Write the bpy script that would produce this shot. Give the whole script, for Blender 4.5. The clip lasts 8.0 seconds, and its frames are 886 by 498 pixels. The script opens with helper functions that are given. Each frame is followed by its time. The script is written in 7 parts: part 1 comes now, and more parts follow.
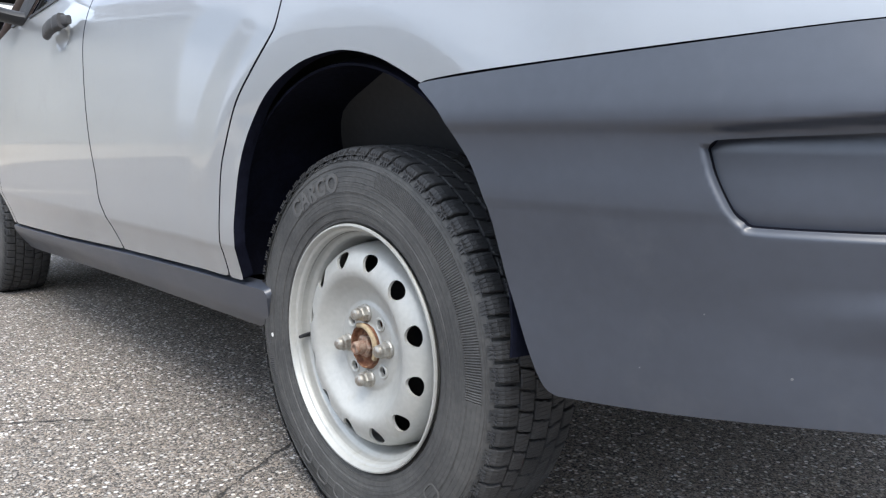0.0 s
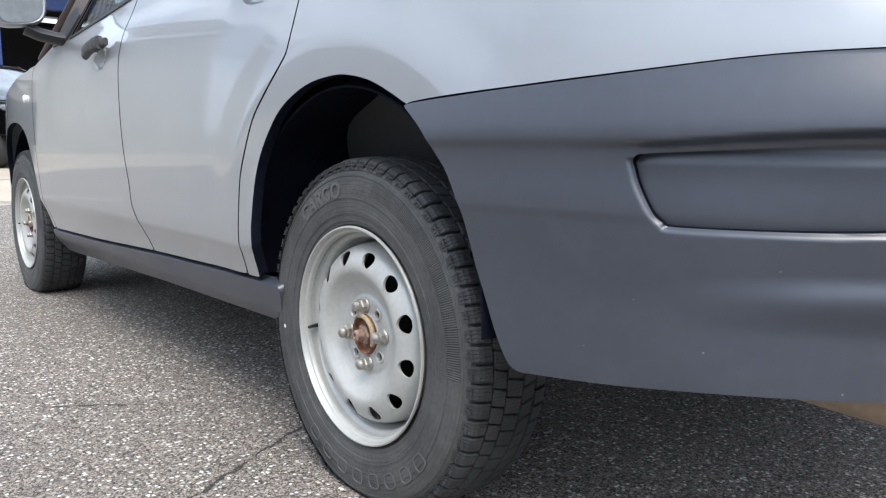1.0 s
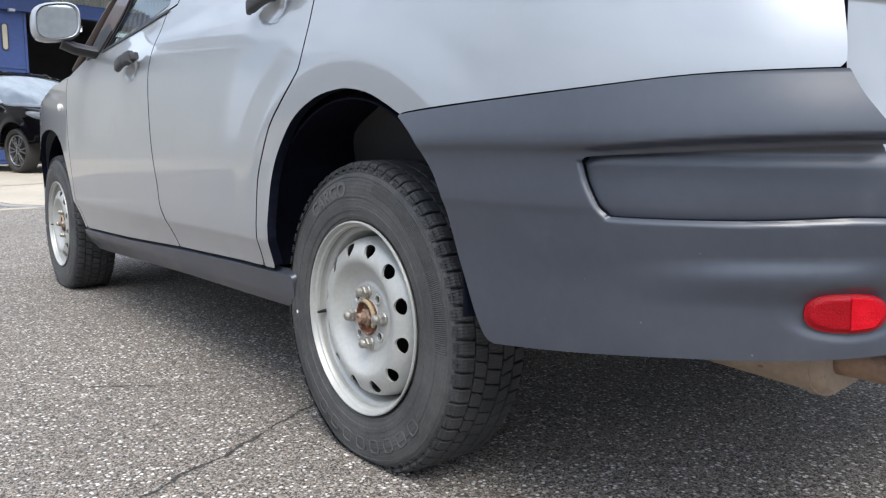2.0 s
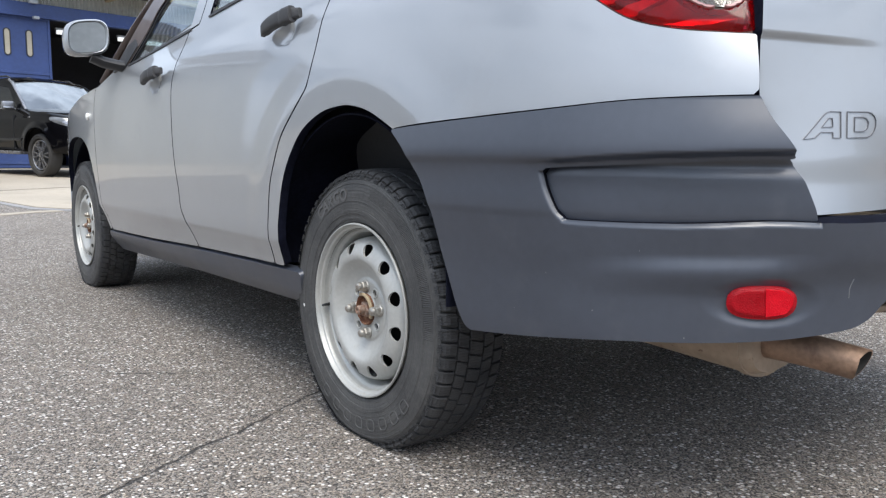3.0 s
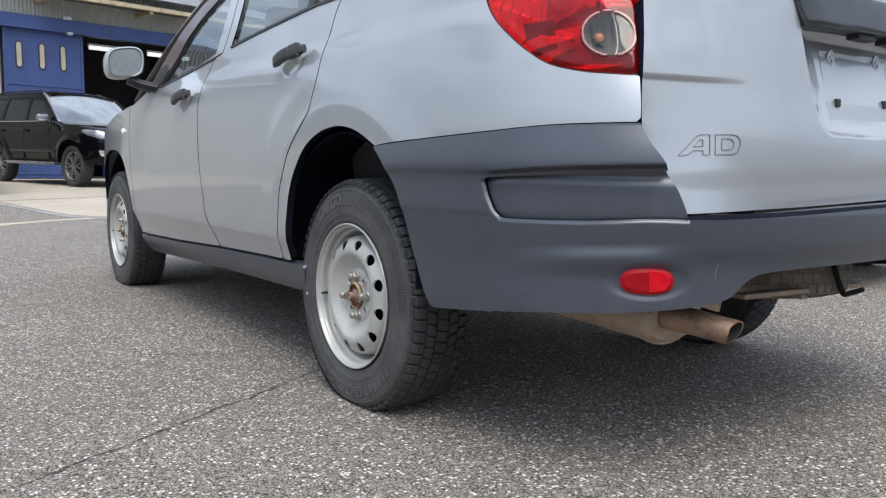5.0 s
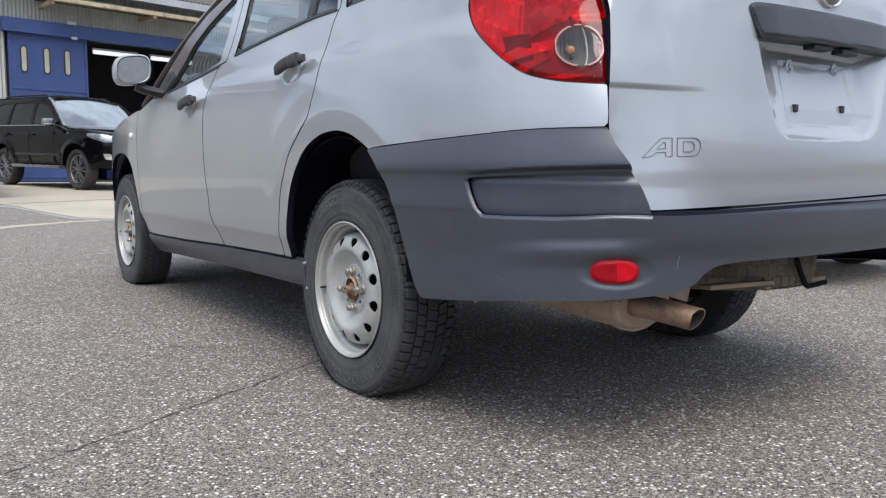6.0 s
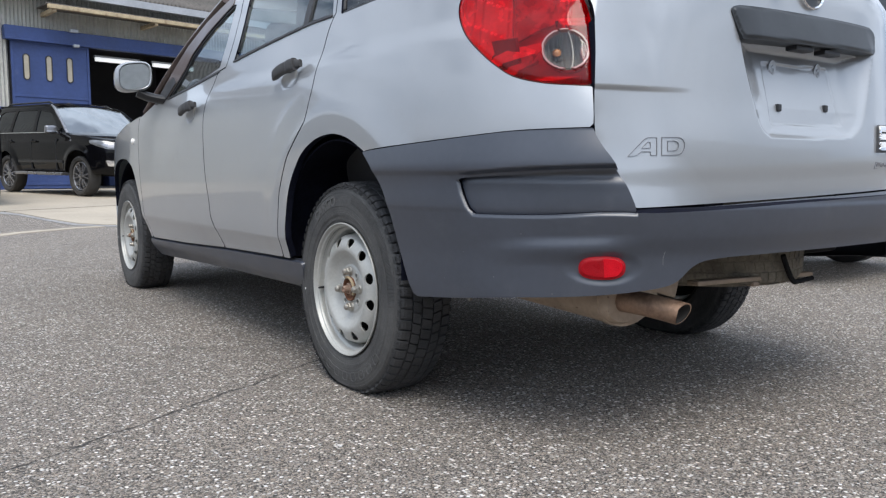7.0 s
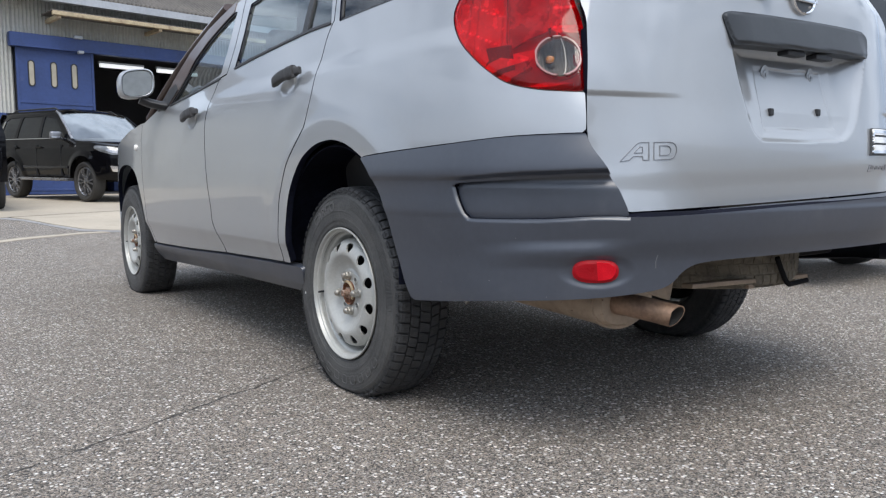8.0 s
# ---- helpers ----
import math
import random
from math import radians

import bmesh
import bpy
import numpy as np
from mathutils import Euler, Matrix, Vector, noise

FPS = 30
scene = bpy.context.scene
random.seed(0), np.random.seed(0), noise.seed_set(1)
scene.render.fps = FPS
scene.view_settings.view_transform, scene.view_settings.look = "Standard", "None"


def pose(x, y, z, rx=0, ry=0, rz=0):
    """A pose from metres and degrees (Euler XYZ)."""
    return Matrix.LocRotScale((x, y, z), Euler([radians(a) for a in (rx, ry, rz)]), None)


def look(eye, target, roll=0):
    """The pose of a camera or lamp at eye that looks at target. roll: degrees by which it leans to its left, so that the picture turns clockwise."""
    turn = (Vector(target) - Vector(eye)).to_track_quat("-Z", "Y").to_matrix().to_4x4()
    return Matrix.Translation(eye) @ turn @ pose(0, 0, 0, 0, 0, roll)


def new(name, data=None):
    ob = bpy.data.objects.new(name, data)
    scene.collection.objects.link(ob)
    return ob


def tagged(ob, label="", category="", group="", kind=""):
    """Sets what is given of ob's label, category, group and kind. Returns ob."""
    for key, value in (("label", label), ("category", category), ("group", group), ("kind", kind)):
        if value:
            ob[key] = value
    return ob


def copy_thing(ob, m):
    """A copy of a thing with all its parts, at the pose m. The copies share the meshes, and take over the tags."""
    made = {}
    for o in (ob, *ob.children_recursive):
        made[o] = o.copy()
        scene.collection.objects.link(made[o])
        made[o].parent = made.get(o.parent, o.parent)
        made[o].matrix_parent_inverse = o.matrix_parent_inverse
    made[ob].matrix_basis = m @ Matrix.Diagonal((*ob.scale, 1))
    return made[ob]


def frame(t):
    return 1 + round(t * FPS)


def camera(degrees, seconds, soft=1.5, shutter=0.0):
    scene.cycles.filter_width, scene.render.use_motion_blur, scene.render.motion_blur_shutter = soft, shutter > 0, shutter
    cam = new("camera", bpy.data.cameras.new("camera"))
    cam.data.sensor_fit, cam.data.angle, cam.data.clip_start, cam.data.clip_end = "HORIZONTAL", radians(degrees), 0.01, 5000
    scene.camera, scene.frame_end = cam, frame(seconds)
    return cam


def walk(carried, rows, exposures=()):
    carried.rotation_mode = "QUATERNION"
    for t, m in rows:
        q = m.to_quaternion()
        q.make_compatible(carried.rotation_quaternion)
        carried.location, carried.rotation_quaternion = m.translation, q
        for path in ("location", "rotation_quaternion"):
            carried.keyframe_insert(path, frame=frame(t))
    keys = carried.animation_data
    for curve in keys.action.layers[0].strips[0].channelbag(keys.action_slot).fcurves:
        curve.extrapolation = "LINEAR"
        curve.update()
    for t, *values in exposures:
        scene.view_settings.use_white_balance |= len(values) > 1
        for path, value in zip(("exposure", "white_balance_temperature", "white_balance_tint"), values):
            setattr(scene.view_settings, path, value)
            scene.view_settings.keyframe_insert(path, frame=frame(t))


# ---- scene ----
cam = camera(60.0, 8.0, soft=1.25)
PATH = [
    (0, (-1.454, -0.966, 0.618), (-0.136, 0.512, 0.339), 0.4),
    (0.5, (-1.481, -1.047, 0.621), (-0.19, 0.457, 0.352), 0.2),
    (1, (-1.509, -1.123, 0.627), (-0.241, 0.401, 0.365), 0.2),
    (1.5, (-1.546, -1.207, 0.624), (-0.297, 0.334, 0.368), 0.1),
    (3, (-1.651, -1.465, 0.634), (-0.449, 0.116, 0.4), 0.4),
    (3.5, (-1.68, -1.558, 0.637), (-0.494, 0.037, 0.413), 0.6),
    (4, (-1.707, -1.65, 0.64), (-0.535, -0.043, 0.425), 0.6),
    (4.5, (-1.731, -1.729, 0.636), (-0.569, -0.114, 0.428), 0.6),
    (6, (-1.814, -1.943, 0.631), (-0.663, -0.32, 0.433), 0.4),
    (6.5, (-1.822, -1.977, 0.625), (-0.674, -0.351, 0.432), 0.2),
    (7, (-1.824, -1.996, 0.624), (-0.678, -0.368, 0.436), -0.1),
    (7.5, (-1.827, -2.009, 0.626), (-0.686, -0.377, 0.442), -0.3),
    (8, (-1.822, -2.026, 0.628), (-0.685, -0.391, 0.449), -0.4),
]
EXPOSURES = [(0.0, 0.92), (1.0, 0.81), (2.0, 0.68), (3.5, 0.51), (4.5, 0.43), (6.0, 0.35), (8.0, 0.31)]
walk(cam, [(t, look(eye, target, roll)) for t, eye, target, roll in PATH], EXPOSURES)

# ---- world, sun, exposure ----
SUN_HIGH, SUN_TURN = 58.0, 208.0  # degrees above the horizon; degrees clockwise from +Y
world = bpy.data.worlds.new("world")
scene.world = world
world.use_nodes = True
wn, wl = world.node_tree.nodes, world.node_tree.links
wn.clear()
sky = wn.new("ShaderNodeTexSky")
sky.sky_type, sky.sun_disc = "NISHITA", False
sky.sun_elevation, sky.sun_rotation = radians(SUN_HIGH), radians(SUN_TURN)
sky.air_density, sky.dust_density = 1.2, 2.5
way = wn.new("ShaderNodeTexCoord")
spread = wn.new("ShaderNodeMapping")
spread.inputs["Scale"].default_value = (1.0, 1.0, 2.6)
wl.new(way.outputs["Generated"], spread.inputs["Vector"])
cloud = wn.new("ShaderNodeTexNoise")
cloud.inputs["Scale"].default_value, cloud.inputs["Detail"].default_value = 1.9, 9.0
cloud.inputs["Roughness"].default_value, cloud.inputs["Distortion"].default_value = 0.58, 0.35
wl.new(spread.outputs["Vector"], cloud.inputs["Vector"])
cover = wn.new("ShaderNodeValToRGB")
cover.color_ramp.elements[0].position, cover.color_ramp.elements[0].color = 0.36, (0, 0, 0, 1)
cover.color_ramp.elements[1].position, cover.color_ramp.elements[1].color = 0.50, (1, 1, 1, 1)
wl.new(cloud.outputs["Fac"], cover.inputs["Fac"])
shade = wn.new("ShaderNodeValToRGB")
shade.color_ramp.elements[0].position, shade.color_ramp.elements[0].color = 0.42, (11.8, 13.0, 15.2, 1)
shade.color_ramp.elements[1].position, shade.color_ramp.elements[1].color = 0.62, (4.1, 5.2, 7.0, 1)
wl.new(cloud.outputs["Fac"], shade.inputs["Fac"])
over = wn.new("ShaderNodeMix")
over.data_type = "RGBA"
wl.new(cover.outputs["Color"], over.inputs["Factor"])
wl.new(sky.outputs["Color"], over.inputs["A"])
wl.new(shade.outputs["Color"], over.inputs["B"])
light = wn.new("ShaderNodeBackground")
light.inputs["Strength"].default_value = 0.104
# the veiled sun brightens the clouds round it
sun_way = Vector((math.sin(radians(SUN_TURN)) * math.cos(radians(SUN_HIGH)), math.cos(radians(SUN_TURN)) * math.cos(radians(SUN_HIGH)), math.sin(radians(SUN_HIGH))))
towards = wn.new("ShaderNodeVectorMath")
towards.operation = "DOT_PRODUCT"
towards.inputs[1].default_value = sun_way
wl.new(way.outputs["Generated"], towards.inputs[0])
near_sun = wn.new("ShaderNodeMath")
near_sun.operation, near_sun.use_clamp = "MAXIMUM", True
near_sun.inputs[1].default_value = 0.0
wl.new(towards.outputs["Value"], near_sun.inputs[0])
fall = wn.new("ShaderNodeMath")
fall.operation = "POWER"
fall.inputs[1].default_value = 2.0
wl.new(near_sun.outputs[0], fall.inputs[0])
gain = wn.new("ShaderNodeMath")
gain.operation = "MULTIPLY_ADD"
gain.inputs[1].default_value, gain.inputs[2].default_value = 0.75, 0.80
wl.new(fall.outputs[0], gain.inputs[0])
lit_sky = wn.new("ShaderNodeVectorMath")
lit_sky.operation = "SCALE"
wl.new(over.outputs["Result"], lit_sky.inputs[0])
wl.new(gain.outputs[0], lit_sky.inputs["Scale"])
wl.new(lit_sky.outputs["Vector"], light.inputs["Color"])
sky_out = wn.new("ShaderNodeOutputWorld")
wl.new(light.outputs["Background"], sky_out.inputs["Surface"])

sun_data = bpy.data.lights.new("sun", "SUN")
sun_data.energy, sun_data.angle, sun_data.color = 2.2, radians(36), (1.0, 0.935, 0.84)
sun_lamp = new("sun", sun_data)
sun_lamp.matrix_world = look(sun_way * 40, (0, 0, 0))



# ---- materials ----
def blank(name):
    m = bpy.data.materials.new(name)
    m.use_nodes = True
    return m, m.node_tree.nodes, m.node_tree.links, m.node_tree.nodes["Principled BSDF"]


def noise_node(n, l, vector, scale, detail=3.0, rough=0.5):
    node = n.new("ShaderNodeTexNoise")
    node.inputs["Scale"].default_value, node.inputs["Detail"].default_value, node.inputs["Roughness"].default_value = scale, detail, rough
    l.new(vector, node.inputs["Vector"])
    return node.outputs["Fac"]


def calc(n, l, kind, a, b=None, clamp=False):
    node = n.new("ShaderNodeMath")
    node.operation, node.use_clamp = kind, clamp
    for i, v in enumerate((a, b)):
        if v is None:
            continue
        if isinstance(v, (int, float)):
            node.inputs[i].default_value = v
        else:
            l.new(v, node.inputs[i])
    return node.outputs[0]


def remap(n, l, value, a, b, c=0.0, d=1.0):
    node = n.new("ShaderNodeMapRange")
    node.interpolation_type = "SMOOTHSTEP"
    for i, v in enumerate((a, b, c, d)):
        node.inputs[i + 1].default_value = v
    l.new(value, node.inputs[0])
    return node.outputs[0]


def blend(n, l, fac, a, b):
    node = n.new("ShaderNodeMix")
    node.data_type = "RGBA"
    for key, v in (("Factor", fac), ("A", a), ("B", b)):
        if isinstance(v, (int, float)):
            node.inputs[key].default_value = v
        elif isinstance(v, tuple):
            node.inputs[key].default_value = (*v, 1)
        else:
            l.new(v, node.inputs[key])
    return node.outputs["Result"]


def surface(name, color, rough=0.5, metal=0.0, coat=0.0, vary=0.12, scale=5.0, fine=90.0, bump=0.0, bump_scale=300.0, rough_vary=0.08, dirt=None, dirt_at=(0.55, 0.75), dirt_scale=9.0, shine=0.5):
    """A plain painted, moulded or worn surface: colour that varies at two scales, uneven gloss, fine relief, and
    patches of dirt or of mirrored cloud.
    """
    m, n, l, p = blank(name)
    at = n.new("ShaderNodeTexCoord").outputs["Object"]
    wide, close = noise_node(n, l, at, scale, 4), noise_node(n, l, at, fine, 3)
    both = calc(n, l, "ADD", calc(n, l, "MULTIPLY", wide, 0.65), calc(n, l, "MULTIPLY", close, 0.35))
    both = remap(n, l, both, 0.3, 0.7)
    col = blend(n, l, both, tuple(c * (1 - vary) for c in color), tuple(min(1, c * (1 + vary)) for c in color))
    if dirt:
        col = blend(n, l, calc(n, l, "MULTIPLY", remap(n, l, noise_node(n, l, at, dirt_scale, 7, 0.65), *dirt_at), 0.85), col, dirt)
    l.new(col, p.inputs["Base Color"])
    l.new(remap(n, l, wide, 0.3, 0.7, max(0.02, rough - rough_vary), min(1, rough + rough_vary)), p.inputs["Roughness"])
    p.inputs["Metallic"].default_value, p.inputs["Specular IOR Level"].default_value = metal, shine
    p.inputs["Coat Weight"].default_value, p.inputs["Coat Roughness"].default_value = coat, 0.04
    if bump:
        b = n.new("ShaderNodeBump")
        b.inputs["Strength"].default_value, b.inputs["Distance"].default_value = 1.0, bump
        l.new(noise_node(n, l, at, bump_scale, 4), b.inputs["Height"])
        l.new(b.outputs["Normal"], p.inputs["Normal"])
    return m


def crack_mask(n, l, at, start, end, width, waver=0.03):
    """1 on a wavering line over the ground from start to end, 0 off it."""
    (x0, y0), (x1, y1) = start, end
    length = math.hypot(x1 - x0, y1 - y0)
    ux, uy = (x1 - x0) / length, (y1 - y0) / length

    def along(vx, vy, offset):
        node = n.new("ShaderNodeVectorMath")
        node.operation = "DOT_PRODUCT"
        l.new(at, node.inputs[0])
        node.inputs[1].default_value = (vx, vy, 0)
        return calc(n, l, "SUBTRACT", node.outputs["Value"], offset)

    side = along(-uy, ux, -uy * x0 + ux * y0)
    wave = calc(n, l, "MULTIPLY", calc(n, l, "SUBTRACT", noise_node(n, l, at, 7, 5, 0.6), 0.5), waver * 2)
    off = calc(n, l, "ABSOLUTE", calc(n, l, "ADD", side, wave))
    thick = calc(n, l, "MULTIPLY", remap(n, l, noise_node(n, l, at, 16, 3), 0.38, 0.62, 0.25, 1.0), width)
    line = remap(n, l, calc(n, l, "DIVIDE", off, thick), 0.5, 1.1, 1.0, 0.0)
    run = along(ux, uy, ux * x0 + uy * y0)
    ends = calc(n, l, "MULTIPLY", remap(n, l, run, 0, 0.08), remap(n, l, run, length - 0.12, length, 1.0, 0.0))
    return calc(n, l, "MULTIPLY", line, ends)


def asphalt_material():
    m, n, l, p = blank("worn_asphalt")
    at = n.new("ShaderNodeTexCoord").outputs["Object"]
    warp = n.new("ShaderNodeTexNoise")
    warp.inputs["Scale"].default_value = 90
    l.new(at, warp.inputs["Vector"])
    shift = n.new("ShaderNodeVectorMath")
    shift.operation = "MULTIPLY_ADD"
    l.new(warp.outputs["Color"], shift.inputs[0])
    shift.inputs[1].default_value = (0.004, 0.004, 0.0)
    l.new(at, shift.inputs[2])

    def grains(scale):
        v = n.new("ShaderNodeTexVoronoi")
        v.inputs["Scale"].default_value, v.inputs["Randomness"].default_value = scale, 1.0
        l.new(shift.outputs[0], v.inputs["Vector"])
        part_of = n.new("ShaderNodeSeparateColor")
        l.new(v.outputs["Color"], part_of.inputs[0])
        return v.outputs["Distance"], part_of.outputs[0], part_of.outputs[1]

    d1, r1, h1 = grains(112)
    d2, r2, h2 = grains(270)
    ramp = n.new("ShaderNodeValToRGB")
    for e, (pos, col) in zip((ramp.color_ramp.elements[0], ramp.color_ramp.elements[1]), ((0.0, (0.045, 0.043, 0.041)), (0.42, (0.29, 0.25, 0.212)))):
        e.position, e.color = pos, (*col, 1)
    for pos, col in ((0.66, (0.43, 0.40, 0.36)), (0.82, (0.80, 0.77, 0.72)), (0.90, (0.93, 0.91, 0.88))):
        e = ramp.color_ramp.elements.new(pos)
        e.color = (*col, 1)
    l.new(r1, ramp.inputs["Fac"])
    fine = n.new("ShaderNodeValToRGB")
    fine.color_ramp.elements[0].color, fine.color_ramp.elements[1].color = (0.012, 0.0115, 0.011, 1), (0.50, 0.445, 0.385, 1)
    l.new(r2, fine.inputs["Fac"])
    stone = remap(n, l, d1, 0.38, 0.56, 1.0, 0.0)
    chosen = calc(n, l, "MULTIPLY", stone, remap(n, l, h1, 0.25, 0.45))
    col = blend(n, l, chosen, fine.outputs["Color"], ramp.outputs["Color"])
    tint = blend(n, l, h2, (1.09, 1.0, 0.90), (0.96, 1.0, 1.06))
    product = n.new("ShaderNodeMix")
    product.data_type, product.blend_type = "RGBA", "MULTIPLY"
    product.inputs["Factor"].default_value = 1.0
    l.new(col, product.inputs["A"])
    l.new(tint, product.inputs["B"])
    col = product.outputs["Result"]
    seams = remap(n, l, d2, 0.55, 0.85)
    col = blend(n, l, calc(n, l, "MULTIPLY", seams, calc(n, l, "SUBTRACT", 1.0, chosen)), col, (0.02, 0.019, 0.018))
    wear = remap(n, l, noise_node(n, l, at, 1.3, 6, 0.6), 0.3, 0.72)
    col = blend(n, l, calc(n, l, "MULTIPLY", wear, 0.22), col, (0.10, 0.094, 0.088))
    warm = remap(n, l, noise_node(n, l, at, 4.5, 5, 0.6), 0.52, 0.8)
    col = blend(n, l, calc(n, l, "MULTIPLY", warm, 0.25), col, (0.19, 0.165, 0.13))
    lines = calc(n, l, "MAXIMUM", crack_mask(n, l, at, (-2.75, -0.735), (-0.35, 0.535), 0.0075, 0.035),
                 crack_mask(n, l, at, (-1.14, 0.90), (-0.84, 0.69), 0.006, 0.03))
    lines = calc(n, l, "MAXIMUM", lines, crack_mask(n, l, at, (-4.2, 2.6), (-0.7, 3.9), 0.008, 0.05))
    col = blend(n, l, calc(n, l, "MULTIPLY", lines, 0.85), col, (0.022, 0.021, 0.02))
    l.new(col, p.inputs["Base Color"])
    p.inputs["Roughness"].default_value = 0.82
    high = calc(n, l, "ADD", calc(n, l, "MULTIPLY", chosen, calc(n, l, "ADD", r1, 0.5)), calc(n, l, "MULTIPLY", remap(n, l, d2, 0.1, 0.6, 1.0, 0.0), 0.45))
    high = calc(n, l, "SUBTRACT", high, calc(n, l, "MULTIPLY", lines, 2.5))
    b = n.new("ShaderNodeBump")
    b.inputs["Strength"].default_value, b.inputs["Distance"].default_value = 1.0, 0.0042
    l.new(high, b.inputs["Height"])
    l.new(b.outputs["Normal"], p.inputs["Normal"])
    return m


def glass_material(name, tint, rough=0.0):
    m, n, l, p = blank(name)
    p.inputs["Base Color"].default_value = (*tint, 1)
    p.inputs["Transmission Weight"].default_value, p.inputs["Roughness"].default_value, p.inputs["IOR"].default_value = 1.0, rough, 1.52
    return m


def lens_material(name, tint):
    """Clear coloured plastic."""
    m, n, l, p = blank(name)
    p.inputs["Base Color"].default_value = (*tint, 1)
    p.inputs["Transmission Weight"].default_value, p.inputs["Roughness"].default_value, p.inputs["IOR"].default_value = 0.9, 0.02, 1.36
    return m


def tread_material():
    """Tyre rubber with fine sipes cut across the blocks."""
    m, n, l, p = blank("tread_rubber")
    at = n.new("ShaderNodeTexCoord").outputs["Object"]
    split = n.new("ShaderNodeSeparateXYZ")
    l.new(at, split.inputs[0])
    turn = calc(n, l, "ARCTAN2", split.outputs[2], split.outputs[1])
    zig = calc(n, l, "MULTIPLY", calc(n, l, "PINGPONG", calc(n, l, "MULTIPLY", split.outputs[0], 260.0), 1.0), 0.35)
    saw = calc(n, l, "PINGPONG", calc(n, l, "ADD", calc(n, l, "MULTIPLY", turn, 66 * 5 / math.tau * 2), zig), 1.0)
    cut = remap(n, l, saw, 0.0, 0.30, 1.0, 0.0)
    wide = noise_node(n, l, at, 14, 5, 0.6)
    col = blend(n, l, remap(n, l, wide, 0.3, 0.7), (0.026, 0.027, 0.029), (0.056, 0.056, 0.057))
    dust = remap(n, l, noise_node(n, l, at, 60, 6, 0.7), 0.56, 0.8)
    col = blend(n, l, calc(n, l, "MULTIPLY", dust, 0.4), col, (0.14, 0.13, 0.115))
    col = blend(n, l, calc(n, l, "MULTIPLY", cut, 0.8), col, (0.015, 0.015, 0.016))
    l.new(col, p.inputs["Base Color"])
    p.inputs["Roughness"].default_value = 0.68
    b = n.new("ShaderNodeBump")
    b.inputs["Distance"].default_value, b.inputs["Strength"].default_value = 0.0012, 0.8
    l.new(calc(n, l, "SUBTRACT", noise_node(n, l, at, 420, 3), cut), b.inputs["Height"])
    l.new(b.outputs["Normal"], p.inputs["Normal"])
    return m


def sidewall_material():
    """Dusty sidewall rubber with moulded rings and a ribbed band."""
    m, n, l, p = blank("sidewall_rubber")
    at = n.new("ShaderNodeTexCoord").outputs["Object"]
    split = n.new("ShaderNodeSeparateXYZ")
    l.new(at, split.inputs[0])
    y, z = split.outputs[1], split.outputs[2]
    radius = calc(n, l, "SQRT", calc(n, l, "ADD", calc(n, l, "MULTIPLY", y, y), calc(n, l, "MULTIPLY", z, z)))
    turn = calc(n, l, "ARCTAN2", z, y)
    ribs = calc(n, l, "PINGPONG", calc(n, l, "MULTIPLY", turn, 150.0), 1.0)
    band = calc(n, l, "MULTIPLY", remap(n, l, radius, 0.257, 0.259), remap(n, l, radius, 0.284, 0.286, 1.0, 0.0))
    band = calc(n, l, "MULTIPLY", band, calc(n, l, "GREATER_THAN", calc(n, l, "SINE", calc(n, l, "ADD", calc(n, l, "MULTIPLY", turn, 2.0), -3.42)), 0.15))
    steps = calc(n, l, "PINGPONG", calc(n, l, "MULTIPLY", radius, 260.0), 1.0)
    wide, close = noise_node(n, l, at, 9, 6, 0.65), noise_node(n, l, at, 130, 4)
    col = blend(n, l, remap(n, l, calc(n, l, "ADD", calc(n, l, "MULTIPLY", wide, 0.7), calc(n, l, "MULTIPLY", close, 0.3)), 0.35, 0.65), (0.042, 0.042, 0.042), (0.080, 0.079, 0.076))
    col = blend(n, l, calc(n, l, "MULTIPLY", remap(n, l, noise_node(n, l, at, 35, 7, 0.7), 0.58, 0.78), 0.4), col, (0.17, 0.155, 0.135))
    l.new(col, p.inputs["Base Color"])
    p.inputs["Roughness"].default_value = 0.62
    b = n.new("ShaderNodeBump")
    b.inputs["Distance"].default_value, b.inputs["Strength"].default_value = 0.0016, 1.0
    high = calc(n, l, "ADD", calc(n, l, "MULTIPLY", ribs, band), calc(n, l, "MULTIPLY", close, 0.5))
    high = calc(n, l, "ADD", high, calc(n, l, "MULTIPLY", remap(n, l, steps, 0.0, 0.25, 1.0, 0.0), 0.35))
    l.new(high, b.inputs["Height"])
    l.new(b.outputs["Normal"], p.inputs["Normal"])
    return m


